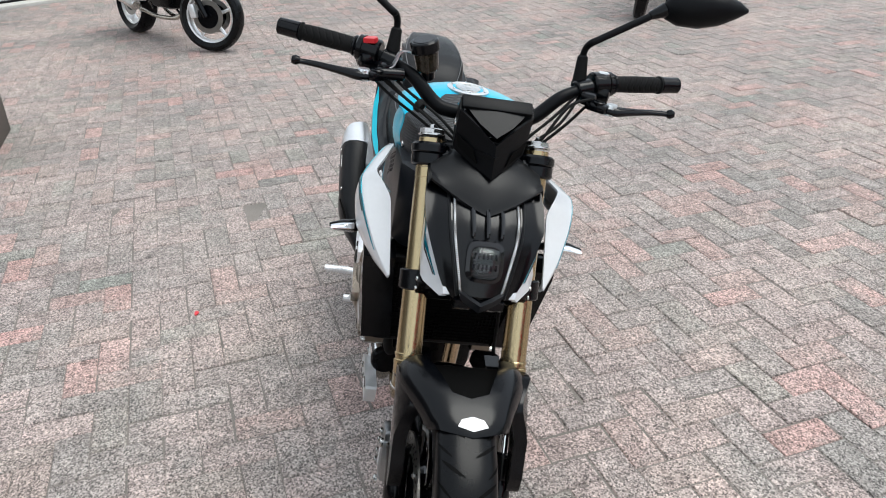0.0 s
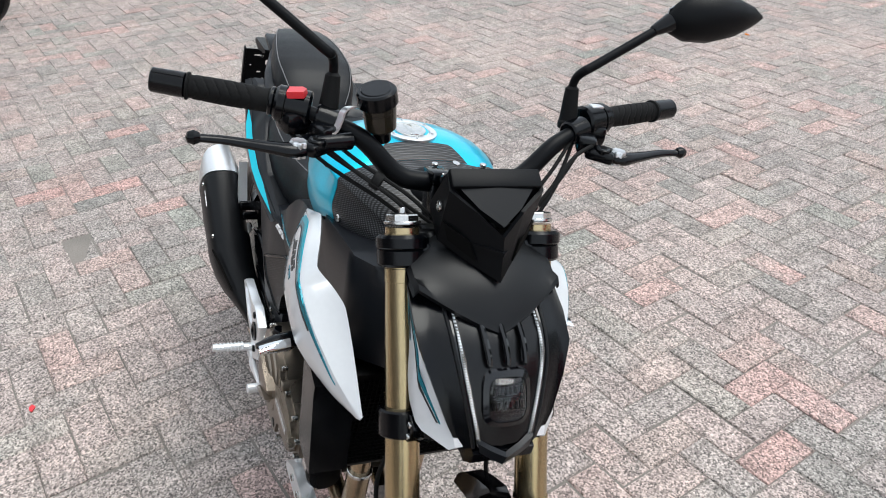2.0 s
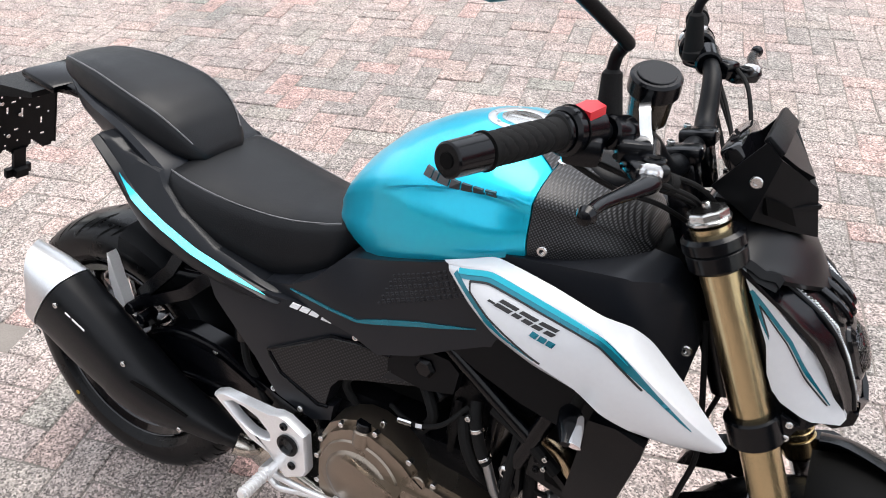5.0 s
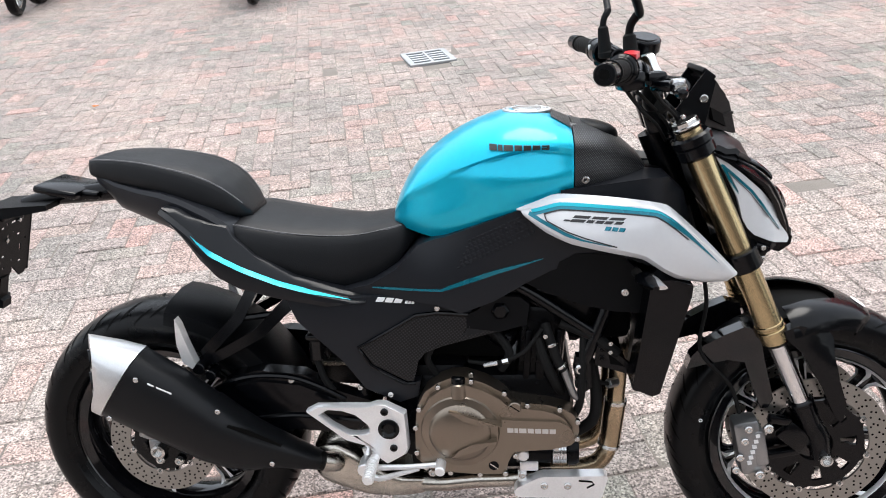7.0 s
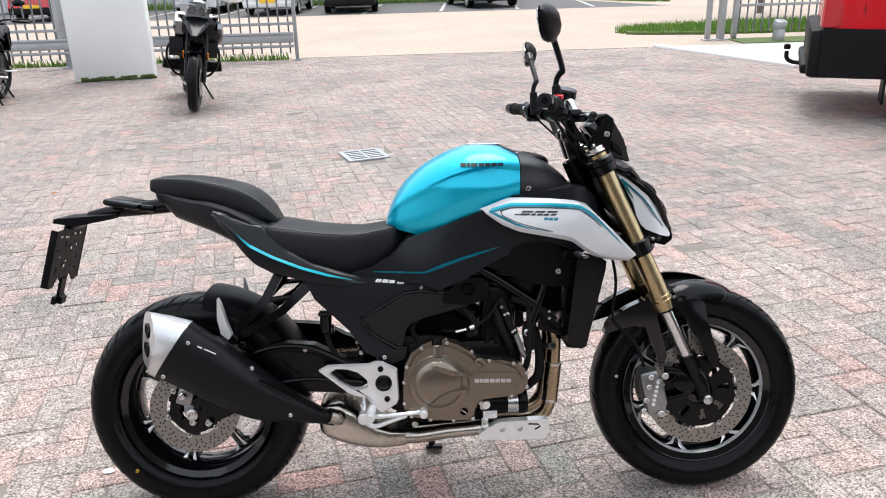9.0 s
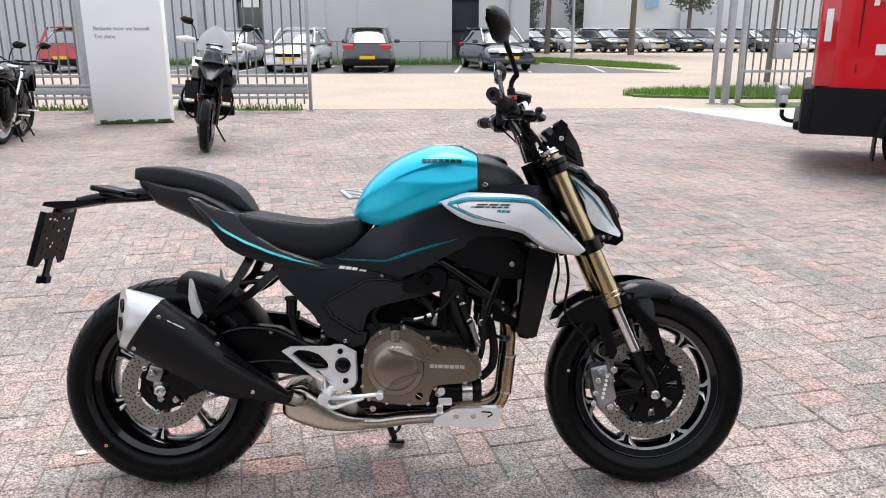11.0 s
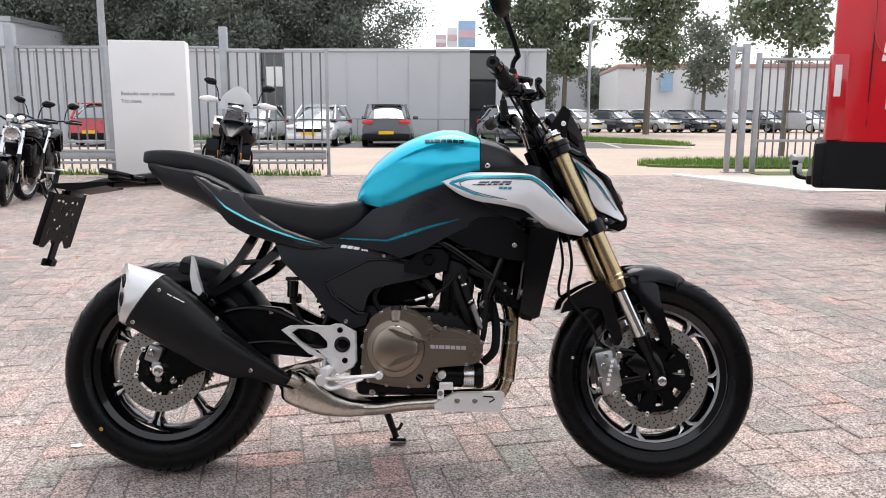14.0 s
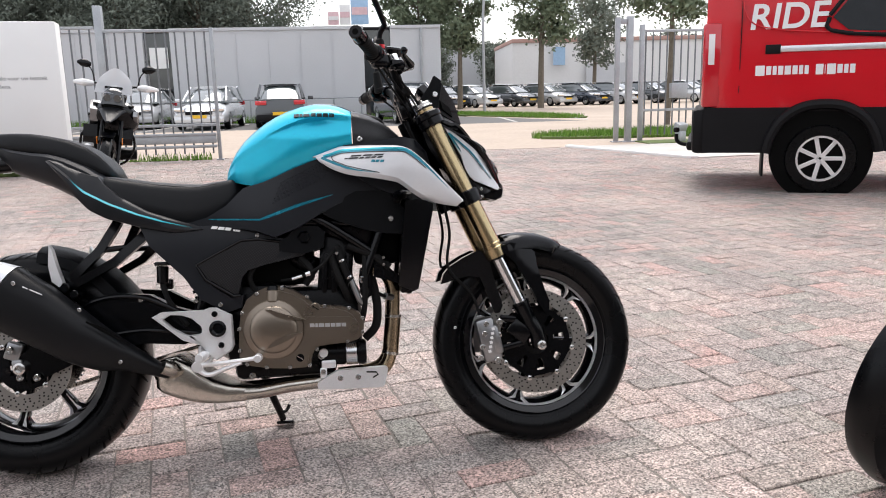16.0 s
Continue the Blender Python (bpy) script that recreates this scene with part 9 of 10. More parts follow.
part("tail_lamp", box(bmesh.new(), (-0.215, 0, 0.930), (0.10, 0.13, 0.018), (0, 12, 0), bev=0.007), SATIN, ph)
# number-plate panel: a pressed plate with its holes and slots cut through, folded side rails and a stepped foot
PM = pose(-0.405, 0, 0.785, 0, 17, 0)
NY, NZ, CELL = 32, 30, 0.00625
slots = [(5, 24, 3, 1), (5, 6, 1, 4), (9, 26, 1, 1), (11, 19, 1, 3), (13, 23, 2, 1), (16, 24, 1, 1), (19, 24, 3, 1), (17, 16, 1, 4), (14, 11, 2, 1), (20, 20, 1, 1), (23, 18, 2, 1), (25, 11, 1, 3), (26, 24, 1, 2), (25, 6, 2, 1), (20, 8, 1, 1), (10, 10, 1, 1), (7, 14, 2, 1), (10, 5, 1, 1), (21, 4, 1, 1), (15, 6, 1, 1), (28, 15, 1, 1), (3, 18, 1, 1)]
cut_out = {(i + di, j + dj) for i, j, wi, wj in slots for di in range(wi) for dj in range(wj)}
bm = bmesh.new()
grid = [[bm.verts.new((0, (i - NY / 2) * CELL, (j - NZ / 2) * CELL)) for j in range(NZ + 1)] for i in range(NY + 1)]
for i in range(NY):
    for j in range(NZ):
        # the lower rim is notched into pointed tabs beside the foot
        tab = min(abs(i + 0.5 - q) for q in (4, 16, 28))
        if (i, j) in cut_out or (j < 4 and tab > 1.5 + j) or (j >= NZ - 2 and i < 7):
            continue
        bm.faces.new((grid[i][j], grid[i + 1][j], grid[i + 1][j + 1], grid[i][j + 1]))
bmesh.ops.delete(bm, geom=[v for v in bm.verts if not v.link_faces], context="VERTS")
bmesh.ops.recalc_face_normals(bm, faces=bm.faces)
bmesh.ops.solidify(bm, geom=bm.faces[:], thickness=0.003)
np_ = part("plate_panel", moved(bm, PM), MATTE, ph, "perforated black number-plate panel without a plate")
for s in (-1, 1):
    part("panel_rail", moved(box(bmesh.new(), (-0.009, s * 0.098, -0.004), (0.020, 0.006, 0.172), bev=0.002), PM), MATTE, np_)
part("panel_foot", moved(plate(bmesh.new(), [(-0.004, -0.075), (0.004, -0.075), (0.004, -0.128), (0.014, -0.132), (0.014, -0.152), (-0.010, -0.152), (-0.010, -0.136), (-0.004, -0.132)], -0.016, 0.016, 0.002), PM), MATTE, np_)
part("foot_clip", moved(box(bmesh.new(), (-0.004, 0, -0.142), (0.012, 0.066, 0.024), bev=0.002), PM), MATTE, np_)
part("panel_mount", moved(box(bmesh.new(), (0.008, 0, 0.098), (0.020, 0.090, 0.030), bev=0.004), PM), SATIN, np_)
for y, z in ((-0.045, 0.060), (0.045, 0.060), (0.0, 0.020), (-0.030, -0.030)):
    part("panel_screw", moved(rod(bmesh.new(), (-0.006, y, z), (0.006, y, z), 0.0055, n=10, bev=0.001), PM), STEEL, np_)
bike.matrix_world = pose(0, 0.047, 0, -11.3, 0, 0)

# ---- other parked motorcycles ----


def parked_bike(label, m, steer, style, lean=9.0, group="parked motorcycles"):
    """A parked motorcycle, x ahead, built of the parts that show from its front and side."""
    b = thing("motorcycle", label, "motorcycle", None, group)
    tour = style == "tourer"
    fw, rw = Vector((1.50 if tour else 1.42, 0, 0.345 if tour else 0.305)), Vector((0, 0, 0.32))
    S = Matrix.Translation(fw) @ Matrix.Rotation(radians(steer), 4, "Z") @ Matrix.Translation(-fw)
    rim = STEEL if style == "classic" else (CAST if style == "roadster" else GLOSS)

    def wheel_at(c, R, w, mt, name):
        wh = part(name, moved(lathe(bmesh.new(), [(R * 0.74, -w / 2 * 0.7), (R * 0.86, -w / 2), (R * 0.96, -w * 0.36), (R, 0), (R * 0.96, w * 0.36), (R * 0.86, w / 2), (R * 0.74, w / 2 * 0.7)], c, 44), mt), RUBBER, b, "black road tyre")
        r = lathe(bmesh.new(), [(R * 0.75, -w * 0.34), (R * 0.69, -w * 0.30), (R * 0.66, 0), (R * 0.69, w * 0.30), (R * 0.75, w * 0.34), (R * 0.72, 0)], c, 40)
        part("rim", moved(r, mt), rim if not tour else SATIN, wh)
        if tour:
            sp = bmesh.new()
            for k in range(28):
                a = 2 * math.pi * k / 28
                a2 = a + (0.35 if k % 2 else -0.35)
                y = 0.03 if k % 4 < 2 else -0.03
                rod(sp, (c.x + 0.045 * math.cos(a2), y, c.z + 0.045 * math.sin(a2)), (c.x + R * 0.7 * math.cos(a), 0, c.z + R * 0.7 * math.sin(a)), 0.0022, n=5)
            part("wire_spokes", moved(sp, mt), ALU, wh)
        else:
            for k in range(5):
                a = 2 * math.pi * k / 5 + 0.4
                part("spoke", moved(tube(bmesh.new(), [(c.x + 0.04 * math.cos(a), 0, c.z + 0.04 * math.sin(a)), (c.x + R * 0.7 * math.cos(a), 0, c.z + R * 0.7 * math.sin(a))], [0.02, 0.013], 7, 1), mt), rim, wh)
        part("hub", moved(rod(bmesh.new(), c - Vector((0, 0.07, 0)), c + Vector((0, 0.07, 0)), 0.04, n=18, bev=0.006), mt), SATIN, wh)
        for s in (-1, 1):
            part("brake_disc", moved(lathe(bmesh.new(), [(R * 0.47, s * 0.065), (R * 0.47, s * 0.070), (R * 0.33, s * 0.070), (R * 0.33, s * 0.065)], c, 36), mt), DISC, wh)
            part("disc_carrier", moved(lathe(bmesh.new(), [(R * 0.34, s * 0.064), (R * 0.34, s * 0.069), (R * 0.1, s * 0.069), (R * 0.1, s * 0.064)], c, 24), mt), SATIN, wh)

    wheel_at(fw, 0.345 if tour else 0.305, 0.12, S, "front_wheel")
    wheel_at(rw, 0.32, 0.17, Matrix.Identity(4), "rear_wheel")
    top = Vector((1.10 if tour else 1.06, 0, 1.16 if tour else 0.95))
    for s in (-1, 1):
        y = s * 0.1
        leg = part("fork_leg", moved(rod(bmesh.new(), (top.x, y, top.z), (top.x + (fw.x - top.x) * 0.55, y, top.z + (fw.z - top.z) * 0.55), 0.026, n=14), S), SATIN if tour else CHROME, b)
        part("slider", moved(rod(bmesh.new(), (top.x + (fw.x - top.x) * 0.5, y, top.z + (fw.z - top.z) * 0.5), (fw.x, y, fw.z), 0.03, 0.024, 14), S), SATIN, leg)
        part("brake_caliper", moved(box(bmesh.new(), (fw.x - 0.13, y * 0.9, fw.z + 0.04), (0.06, 0.05, 0.12), (0, -15, 0), bev=0.012), S), CAST, leg)
        part("grip", moved(rod(bmesh.new(), (top.x - 0.12, s * 0.30, top.z + 0.13), (top.x - 0.17, s * 0.43, top.z + 0.125), 0.018, n=12, bev=0.003), S), SOFT_RUBBER, b)
        part("lever", moved(tube(bmesh.new(), [(top.x - 0.06, s * 0.25, top.z + 0.12), (top.x - 0.06, s * 0.33, top.z + 0.12), (top.x - 0.10, s * 0.43, top.z + 0.105)], 0.008, 7, 4), S), SATIN, b)
        mi = part("mirror", moved(tube(bmesh.new(), [(top.x - 0.08, s * 0.24, top.z + 0.14), (top.x - 0.06, s * 0.27, top.z + 0.26), (top.x - 0.06, s * 0.33, top.z + 0.32)], 0.007, 7, 4), S), SATIN, b, "black mirror on a thin arm")
        hd = bmesh.new()
        skin(hd, [[hd.verts.new((top.x - 0.06 + d * (1 if c > 0 else 0.3) * c, s * yy, zz + h * q)) for c, q in [(math.cos(2 * math.pi * k / 12), math.sin(2 * math.pi * k / 12)) for k in range(12)]] for yy, zz, h, d in ((0.28, top.z + 0.325, 0.02, 0.015), (0.32, top.z + 0.33, 0.045, 0.04), (0.38, top.z + 0.335, 0.045, 0.04), (0.43, top.z + 0.34, 0.015, 0.015))])
        part("mirror_head", moved(hd, S), SATIN, mi)
        part("handguard" if tour else "switch_pod", moved(tube(bmesh.new(), [(top.x - 0.06, s * 0.26, top.z + 0.11), (top.x + 0.02, s * 0.34, top.z + 0.11), (top.x - 0.10, s * 0.46, top.z + 0.11)], [0.03, 0.045, 0.02] if tour else 0.018, 10, 4), S), PALE_PRINT if tour else SATIN, b, "white hand guard" if tour else "")
        part("indicator", moved(rod(bmesh.new(), (top.x + 0.08, s * 0.12, top.z - 0.12), (top.x + 0.09, s * 0.22, top.z - 0.12), 0.012, 0.02, 10, 0.003), S), SATIN, b)
    part("handlebar", moved(tube(bmesh.new(), [(top.x - 0.13, -0.32, top.z + 0.13), (top.x - 0.05, -0.18, top.z + 0.11), (top.x - 0.01, -0.06, top.z + 0.06), (top.x - 0.01, 0.06, top.z + 0.06), (top.x - 0.05, 0.18, top.z + 0.11), (top.x - 0.13, 0.32, top.z + 0.13)], 0.013, 10, 5), S), SATIN, b)
    part("triple_clamp", moved(box(bmesh.new(), (top.x, 0, top.z - 0.02), (0.08, 0.26, 0.05), (0, 25, 0), bev=0.01), S), SATIN, b)
    if tour:
        bm = bmesh.new()
        skin(bm, [[bm.verts.new((x + dx, y, z)) for dx, y, z in ((0, -w, zl), (0.03, -w * 0.4, zl + 0.01), (0.03, w * 0.4, zl + 0.01), (0, w, zl), (-0.05, w * 0.8, zh), (-0.03, w * 0.3, zh + 0.02), (-0.03, -w * 0.3, zh + 0.02), (-0.05, -w * 0.8, zh))] for x, w, zl, zh in ((1.18, 0.05, 1.02, 1.26), (1.26, 0.13, 1.02, 1.24), (1.33, 0.12, 1.04, 1.19))])
        part("headlamp", moved(bm, S), GLASS_DARK, b, "dark asymmetric headlamp unit")
        cw = bmesh.new()
        skin(cw, [[cw.verts.new((x - 0.05 * abs(c), w * math.copysign(abs(c) ** 0.7, c), z + h * math.copysign(abs(q) ** 0.7, q))) for c, q in [(math.cos(2 * math.pi * k / 20), math.sin(2 * math.pi * k / 20)) for k in range(20)]] for x, w, z, h in ((0.98, 0.22, 0.86, 0.15), (1.08, 0.275, 0.88, 0.17), (1.18, 0.265, 0.91, 0.15), (1.27, 0.20, 0.95, 0.11), (1.34, 0.13, 0.97, 0.07))])
        part("front_cowl", moved(cw, S), SATIN, b, "broad dark front cowl", 45)
        for sgn in (-1, 1):
            part("cowl_flash", moved(plate(bmesh.new(), [(1.04, 0.90), (1.10, 0.99), (1.20, 0.99), (1.24, 0.93), (1.14, 0.86)], sgn * 0.22, sgn * 0.268, 0.01), S), CALIPER, b, "grey cowl side flash")
        bm = bmesh.new()
        for sgn in (-1, 1):
            lathe(bm, [(0.0, 0.0), (0.04, 0.0), (0.045, -0.02), (0.0, -0.03)], (1.345, sgn * 0.055, 1.12), 16, "x", False)
        part("lamp_reflector", moved(bm, S), CHROME, b)
        bm = bmesh.new()
        n = 9
        rows = []
        for i in range(7):
            t = i / 6
            w = 0.205 * (1 - 0.12 * t - 0.42 * t ** 4)
            rows.append([bm.verts.new((1.30 - 0.17 * t - 0.04 * abs(k / 4 - 1) ** 2, w * (k / 4 - 1), 1.17 + 0.30 * t - 0.05 * t * abs(k / 4 - 1) ** 2)) for k in range(n)])
        for r0, r1 in zip(rows, rows[1:]):
            for i in range(n - 1):
                bm.faces.new((r0[i], r0[i + 1], r1[i + 1], r1[i]))
        part("windscreen", moved(bm, S), SCREEN, b, "clear tall windscreen")
        part("screen_mount", moved(box(bmesh.new(), (1.2, 0, 1.23), (0.12, 0.2, 0.05), bev=0.015), S), SATIN, b)
        bk = bmesh.new()
        skin(bk, [[bk.verts.new((x, w * c, z + h * q)) for c, q in [(math.cos(2 * math.pi * k / 12), math.sin(2 * math.pi * k / 12)) for k in range(12)]] for x, w, z, h in ((1.16, 0.19, 0.98, 0.06), (1.35, 0.13, 0.97, 0.04), (1.48, 0.08, 0.90, 0.025), (1.60, 0.03, 0.85, 0.01))])
        part("front_beak", moved(bk, S), GREY_SATIN, b, "dark grey front beak")
        part("front_fender", moved(plate(bmesh.new(), [(1.20, 0.62), (1.34, 0.72), (1.52, 0.735), (1.66, 0.68), (1.65, 0.665), (1.52, 0.705), (1.36, 0.695), (1.24, 0.60)], -0.07, 0.07, 0.012), S), SATIN, b)
        for s in (-1, 1):
            part("side_panel", plate(bmesh.new(), [(0.72, 0.86), (0.82, 1.04), (1.08, 1.08), (1.24, 0.98), (1.20, 0.84), (1.0, 0.74)], s * 0.10, s * 0.205, 0.03), CALIPER, b, "mid grey tank side panel")
            part("radiator_cover", plate(bmesh.new(), [(0.95, 0.62), (1.0, 0.78), (1.16, 0.80), (1.18, 0.66), (1.08, 0.58)], s * 0.12, s * 0.27, 0.03), SATIN, b, "black radiator cover")
            part("crash_bar", tube(bmesh.new(), [(1.0, s * 0.1, 0.78), (1.05, s * 0.27, 0.70), (1.02, s * 0.29, 0.52), (0.9, s * 0.2, 0.36), (0.75, s * 0.1, 0.32)], 0.014, 8, 4), SATIN, b)
            part("cylinder", rod(bmesh.new(), (0.82, s * 0.1, 0.45), (0.84, s * 0.34, 0.47), 0.075, 0.065, 16, 0.01), ENGINE, b)
            part("fork_reflector", moved(box(bmesh.new(), (1.40, s * 0.135, 0.63), (0.03, 0.012, 0.09), (0, 30, 0), bev=0.004), S), AMBER, b)
    else:
        bm = lathe(bmesh.new(), [(0.0, -0.10), (0.05, -0.09), (0.09, -0.04), (0.095, 0.05), (0.085, 0.06), (0.0, 0.065)], (1.16, 0, 0.88), 24, "x", False)
        part("headlamp", moved(bm, S), CHROME if style == "classic" else SATIN, b, "round headlamp")
        part("lamp_lens", moved(lathe(bmesh.new(), [(0.0, 0.064), (0.08, 0.060), (0.07, 0.078), (0.0, 0.088)], (1.16, 0, 0.88), 24, "x", False), S), LENS, b)
        if style == "classic":
            for s in (-1, 1):
                part("instrument", moved(rod(bmesh.new(), (1.04, s * 0.06, 1.02), (1.07, s * 0.06, 1.08), 0.045, n=18, bev=0.006), S), CHROME, b, "chromed round instrument")
        part("front_fender", moved(plate(bmesh.new(), [(1.18, 0.50), (1.28, 0.62), (1.42, 0.65), (1.56, 0.615), (1.54, 0.59), (1.42, 0.625), (1.30, 0.595), (1.21, 0.49)], -0.065, 0.065, 0.012), S), GLOSS, b)
    hull = bmesh.new()
    hull_loft(hull, smooth_secs([(0.42, 0.88, 0.78, 0.09), (0.55, 0.98, 0.78, 0.13), (0.75, 1.02, 0.80, 0.16), (0.93, 1.0, 0.84, 0.15), (1.02, 0.94, 0.86, 0.08)], 2))
    part("fuel_tank", hull, BLUE_PAINT if tour else (GLOSS if style != "roadster" else CAR_PAINTS[1]), b)
    hull = bmesh.new()
    hull_loft(hull, smooth_secs([(-0.28, 0.90, 0.84, 0.07), (-0.1, 0.90, 0.82, 0.12), (0.15, 0.86, 0.78, 0.14), (0.42, 0.84, 0.76, 0.12), (0.5, 0.88, 0.78, 0.09)], 2))
    part("seat", hull, SEAT, b)
    bm = box(bmesh.new(), (0.72, 0, 0.46), (0.40, 0.30, 0.30), bev=0.05)
    part("engine", bm, ENGINE, b)
    part("cylinder_block", box(bmesh.new(), (0.86, 0, 0.64), (0.2, 0.28, 0.22), (0, 18, 0), bev=0.03), ENGINE, b)
    # near-black box added to fill the middle of the body
    part("body_dark_fill", box(bmesh.new(), (0.55, 0, 0.70), (0.5, 0.2, 0.2), bev=0.04), DEEP, b)
    part("radiator", box(bmesh.new(), (1.04, 0, 0.62), (0.04, 0.3, 0.28), (0, 12, 0), bev=0.01), ENGINE, b)
    for y in (-0.06, 0.06):
        part("header_pipe", tube(bmesh.new(), [(0.95, y, 0.6), (1.06, y, 0.5), (1.04, y, 0.34), (0.92, y, 0.24), (0.6, y * 1.4, 0.22), (0.35, y * 2, 0.26)], 0.02, 10, 4), EXHAUST, b)
    part("silencer", rod(bmesh.new(), (0.4, -0.2, 0.3), (-0.2, -0.24, 0.45), 0.05, 0.06, 18, 0.01), STEEL, b)
    for s in (-1, 1):
        part("swing_arm", tube(bmesh.new(), [(0.5, s * 0.1, 0.42), (0.25, s * 0.12, 0.40), (0, s * 0.12, 0.32)], [0.035, 0.03, 0.025], 8, 3), SATIN, b)
        part("frame_tube", tube(bmesh.new(), [(1.0, s * 0.05, 0.9), (0.7, s * 0.14, 0.72), (0.48, s * 0.13, 0.45), (0.6, s * 0.12, 0.3)], 0.018, 8, 4), SATIN, b)
        part("foot_peg", rod(bmesh.new(), (0.48, s * 0.14, 0.36), (0.46, s * 0.27, 0.36), 0.012, n=8), CAST, b)
    part("side_stand", tube(bmesh.new(), [(0.58, 0.1, 0.3), (0.66, 0.2, 0.13), (0.70, 0.26, 0.045)], 0.012, 8, 3), SATIN, b)
    part("tail_fender", box(bmesh.new(), (-0.36, 0, 0.72), (0.04, 0.16, 0.28), (0, 25, 0), bev=0.01), SATIN, b)
    b.matrix_world = m @ Matrix.Rotation(radians(-lean), 4, "X")
    return b


def stand_at(fx, fy, yaw, front=1.5):
    """The pose that puts the front wheel's foot at a place."""
    c, s = math.cos(radians(yaw)), math.sin(radians(yaw))
    return pose(fx - c * front, fy - s * front, 0.0, 0, 0, yaw)


parked_bike("dark adventure tourer with wire wheels and a hazy screen", stand_at(-1.93, 7.02, -73), -8, "tourer", 8)
parked_bike("dark classic motorcycle with chromed round headlamp", stand_at(-4.66, 7.12, -80, 1.42), 8, "classic", 8)
parked_bike("silver and black roadster motorcycle parked beside the fence", stand_at(-4.75, 7.75, -74, 1.42), -14, "roadster", 8)
parked_bike("silver-wheeled roadster motorcycle beside the shop door", stand_at(-4.52, -1.36, 40, 1.42), 30, "roadster", 8)
parked_bike("dark roadster motorcycle parked in the yard", stand_at(-4.95, 2.72, -35, 1.42), 15, "roadster", 8)
parked_bike("dark classic motorcycle parked in the next place", stand_at(2.425, -0.42, 190, 1.42), 8, "classic", 10)

# shop front behind the yard, post
shop = thing("shop_front", "white shop door front with a dark threshold", "building")
part("door_panel", box(bmesh.new(), (0, 0.06, 1.3), (5.0, 0.08, 2.6), bev=0.01), WALL_WHITE, shop)
part("threshold", box(bmesh.new(), (0, -0.01, 0.03), (5.0, 0.06, 0.06), bev=0.006), BLACK_TRIM, shop)
part("door_step", box(bmesh.new(), (0, -0.16, 0.012), (5.0, 0.26, 0.05), bev=0.006), CONCRETE, shop)
part("wall", box(bmesh.new(), (0, 0.4, 2.2), (14.0, 0.5, 4.4), bev=0.01), CLAD, shop)
shop.matrix_world = pose(-7.55, -4.55, 0, 0, 0, 128)
post = thing("planter_box", "dark weathered wooden planter box on the pavers", "planter")
for s in (-1, 1):
    part("board", box(bmesh.new(), (0, s * 0.4, 0.26), (0.9, 0.03, 0.52), bev=0.004), WOOD, post)
    part("board", box(bmesh.new(), (s * 0.44, 0, 0.26), (0.03, 0.77, 0.52), bev=0.004), WOOD, post)
part("soil", box(bmesh.new(), (0, 0, 0.22), (0.84, 0.76, 0.4)), SOIL, post)
post.matrix_world = pose(-1.98, -2.68, 0, 0, 0, 12)

# an unseen wall added behind the camera closes the yard and darkens reflections
south = thing("dealer_building", "plain dark unseen wall added to darken reflections", "building")
part("wall", box(bmesh.new(), (3.5, -9.3, 2.2), (26, 0.4, 4.4), bev=0.02), BACKDROP_DARK, south)

# ---- pavers: herringbone blocks of 210 x 105 mm ----


def paver_cells():
    """Centre, turn of each block of the herringbone over the yard."""
    L, W = 0.211, 0.1055
    c, s = math.cos(ANGLE), math.sin(ANGLE)
    reach = 30
    n = int(reach / W)
    for i in range(-n, n):
        for j in range(-n, n):
            k = (i + j) % 4
            if k == 2:
                cx, cy, turn = (i + 1 - 0.4) * W, (j + 0.5 - 0.03) * W, 0
            elif k == 0:
                cx, cy, turn = (i + 0.5 - 0.4) * W, (j + 1 - 0.03) * W, 1
            else:
                continue
            x, y = c * cx - s * cy, s * cx + c * cy
            if YARD[0] < x < YARD[1] and YARD[2] < y < YARD[3]:
                if 5.4 < x and y > 9.2 + (6.16 - x) * 2.9 and y > 9.4:
                    continue
                if abs(x - 0.15) < 0.24 and abs(y - 4.52) < 0.19:
                    continue
                yield x, y, turn


def paver_mesh():
    bm = bmesh.new()
    box(bm, (0, 0, -0.02), (0.2080, 0.1030, 0.04))
    bmesh.ops.bevel(bm, geom=[e for e in bm.edges if all(v.co.z > -0.01 for v in e.verts)], offset=0.004, segments=1, profile=0.5, affect="EDGES")
    bmesh.ops.delete(bm, geom=[f for f in bm.faces if f.normal.z < -0.5], context="FACES")
    return bm


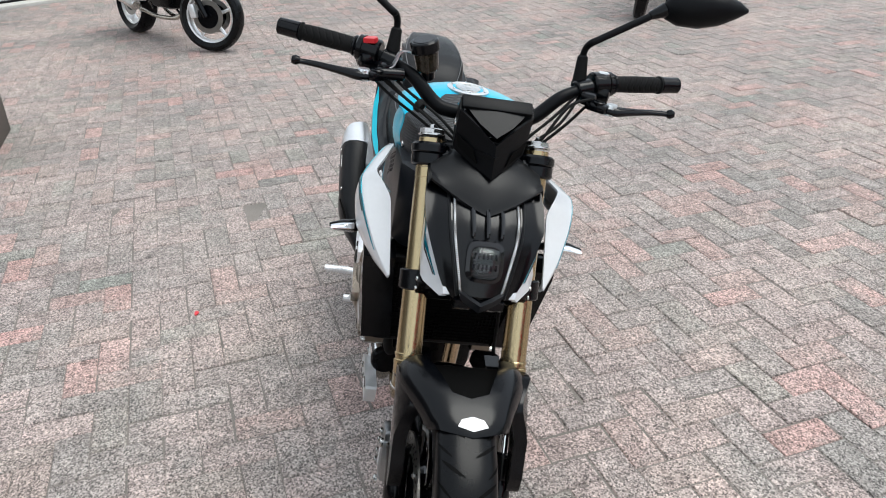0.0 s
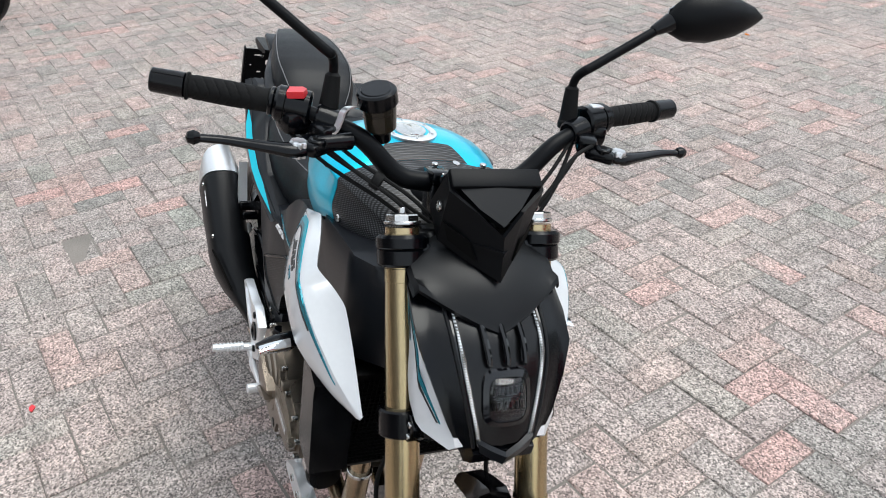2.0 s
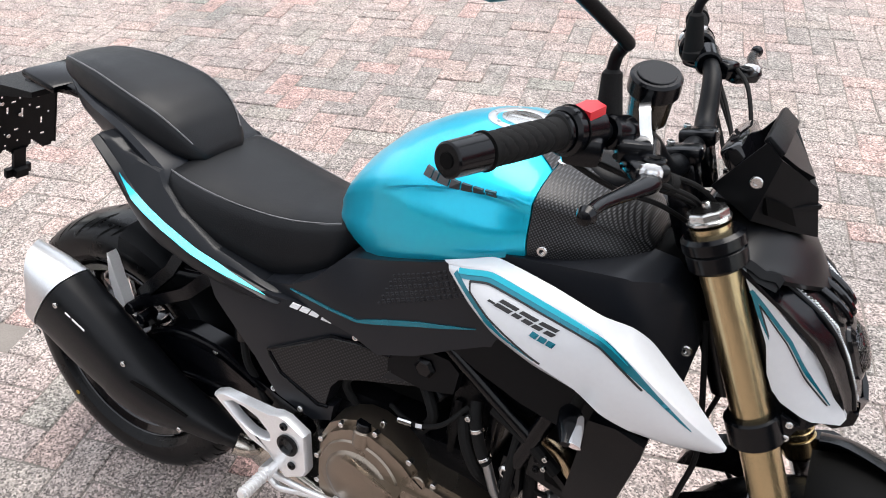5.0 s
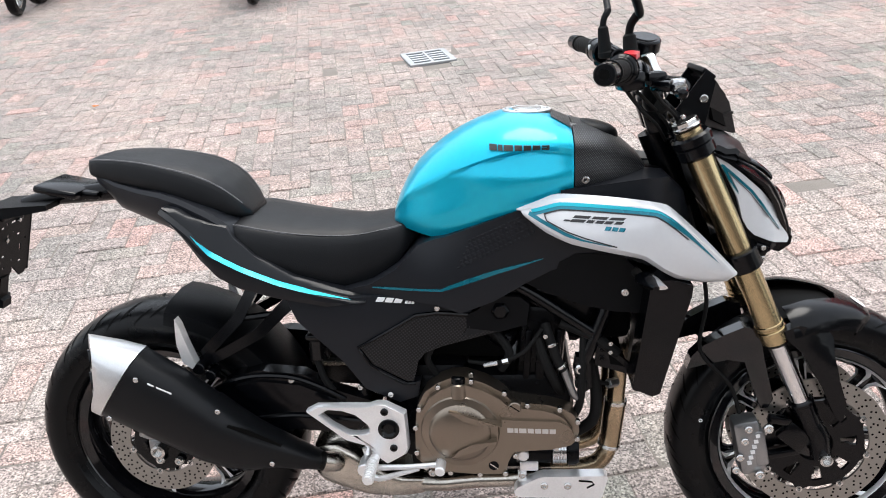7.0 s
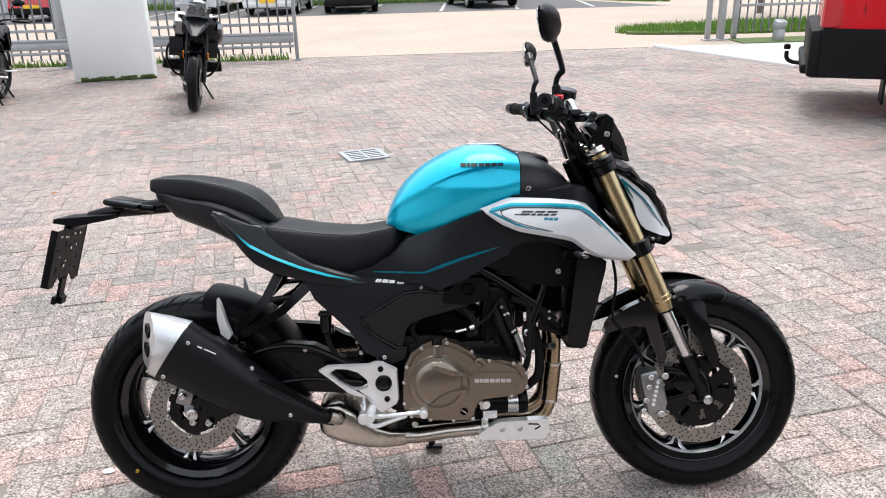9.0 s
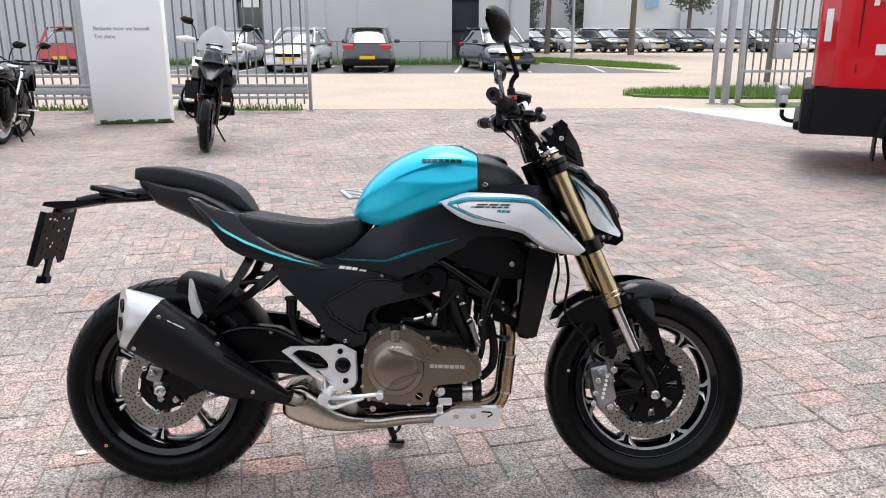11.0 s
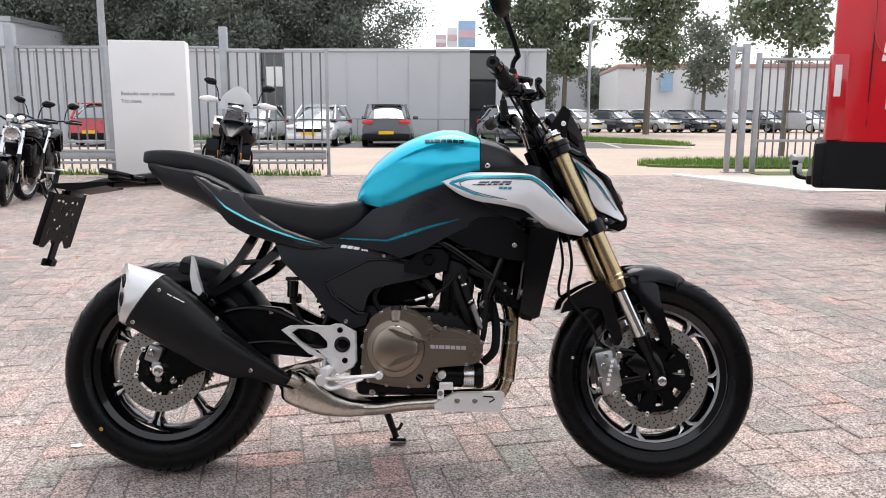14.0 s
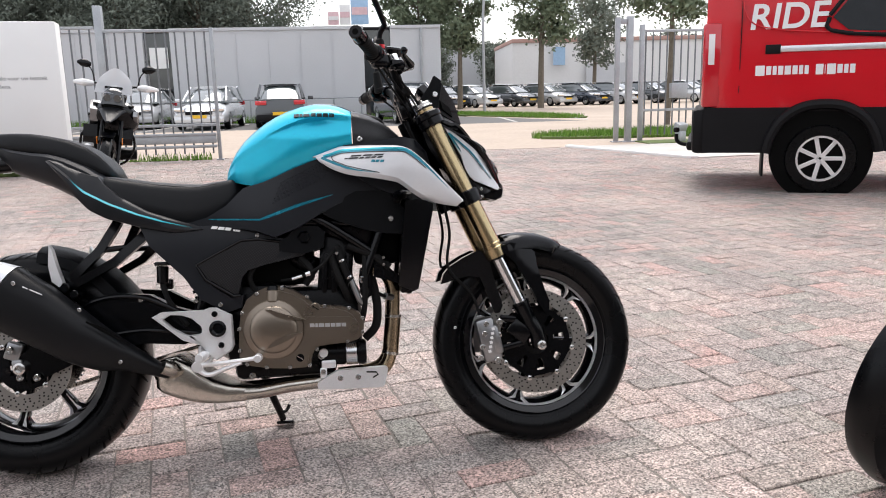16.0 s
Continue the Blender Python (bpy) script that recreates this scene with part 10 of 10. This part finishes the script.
yard = thing("paved_yard", "yard of worn grey and reddish concrete pavers laid in herringbone", "pavement", kind="structure")
rnd = random.Random(7)
near_me = finish(paver_mesh(), PAVER, 20)
near_me.name = "paver"
red_me = near_me.copy()
red_me.materials.clear()
red_me.materials.append(PINK_PAVER)
REDS = ((0.75, 1.383), (0.897, 1.462), (2.25, 0.62), (1.95, -1.15), (0.30, -0.95), (-0.35, -1.20), (0.1, -1.35))
base_v = [tuple(v.co) for v in near_me.vertices]
base_f = [tuple(p.vertices) for p in near_me.polygons]
vs, fs = [], []
made = 0
for x, y, turn in paver_cells():
    a = ANGLE + turn * math.pi / 2 + rnd.gauss(0, 0.011)
    m = Matrix.Translation((x + rnd.gauss(0, 0.0013), y + rnd.gauss(0, 0.0013), rnd.gauss(-0.0015, 0.0014))) @ Euler((rnd.gauss(0, 0.006), rnd.gauss(0, 0.004), a)).to_matrix().to_4x4()
    if any(math.hypot(x - a_, y - b_) < 0.05 for a_, b_ in REDS):
        ob = new("paver", red_me)
        ob.matrix_world = m
        ob.parent = yard
        continue
    if made < 290 and 1.35 < x < 3.3 and -1.7 < y < 2.2 and abs(y - 0.2) < 1.75:
        ob = new("paver", near_me)
        ob.matrix_world = m
        ob.parent = yard
        made += 1
        continue
    k = len(vs)
    vs += [tuple(m @ Vector(v)) for v in base_v]
    fs += [tuple(k + i for i in f) for f in base_f]
me = bpy.data.meshes.new("pavers")
me.from_pydata(vs, [], fs)
me.materials.append(PAVER)
ob = tagged(new("pavers", me), "herringbone field of worn concrete pavers", kind="stuff")
ob.parent = yard
bm = bmesh.new()
box(bm, ((YARD[0] + YARD[1]) / 2, (YARD[2] + YARD[3]) / 2, -0.0115), (YARD[1] - YARD[0], YARD[3] - YARD[2], 0.012))
part("joint_bed", bm, SAND, yard, "dark sand in the joints")

# loose litter on the yard
for x, y, c, s in ((0.06, -0.715, RED, 0.016), (-0.42, 0.19, PALE_PRINT, 0.028), (-2.1, 3.7, AMBER, 0.03), (2.5, 1.7, PALE_PRINT, 0.02)):
    bm = bmesh.new()
    r = random.Random(int(x * 100))
    vsl = [bm.verts.new((s * math.cos(a) * r.uniform(0.6, 1.1), s * 0.7 * math.sin(a) * r.uniform(0.6, 1.1), r.uniform(0.001, 0.006))) for a in (0, 1, 2.1, 3.2, 4.2, 5.3)]
    lo = [bm.verts.new(v.co - Vector((0, 0, 0.003))) for v in vsl]
    bm.faces.new(vsl)
    bm.faces.new(lo[::-1])
    for i in range(6):
        bm.faces.new((vsl[i], lo[i], lo[(i + 1) % 6], vsl[(i + 1) % 6]))
    solo("fallen_leaf", bm, c, "small dry leaf lying on the pavers", "leaf", pose(x, y, 0.003))
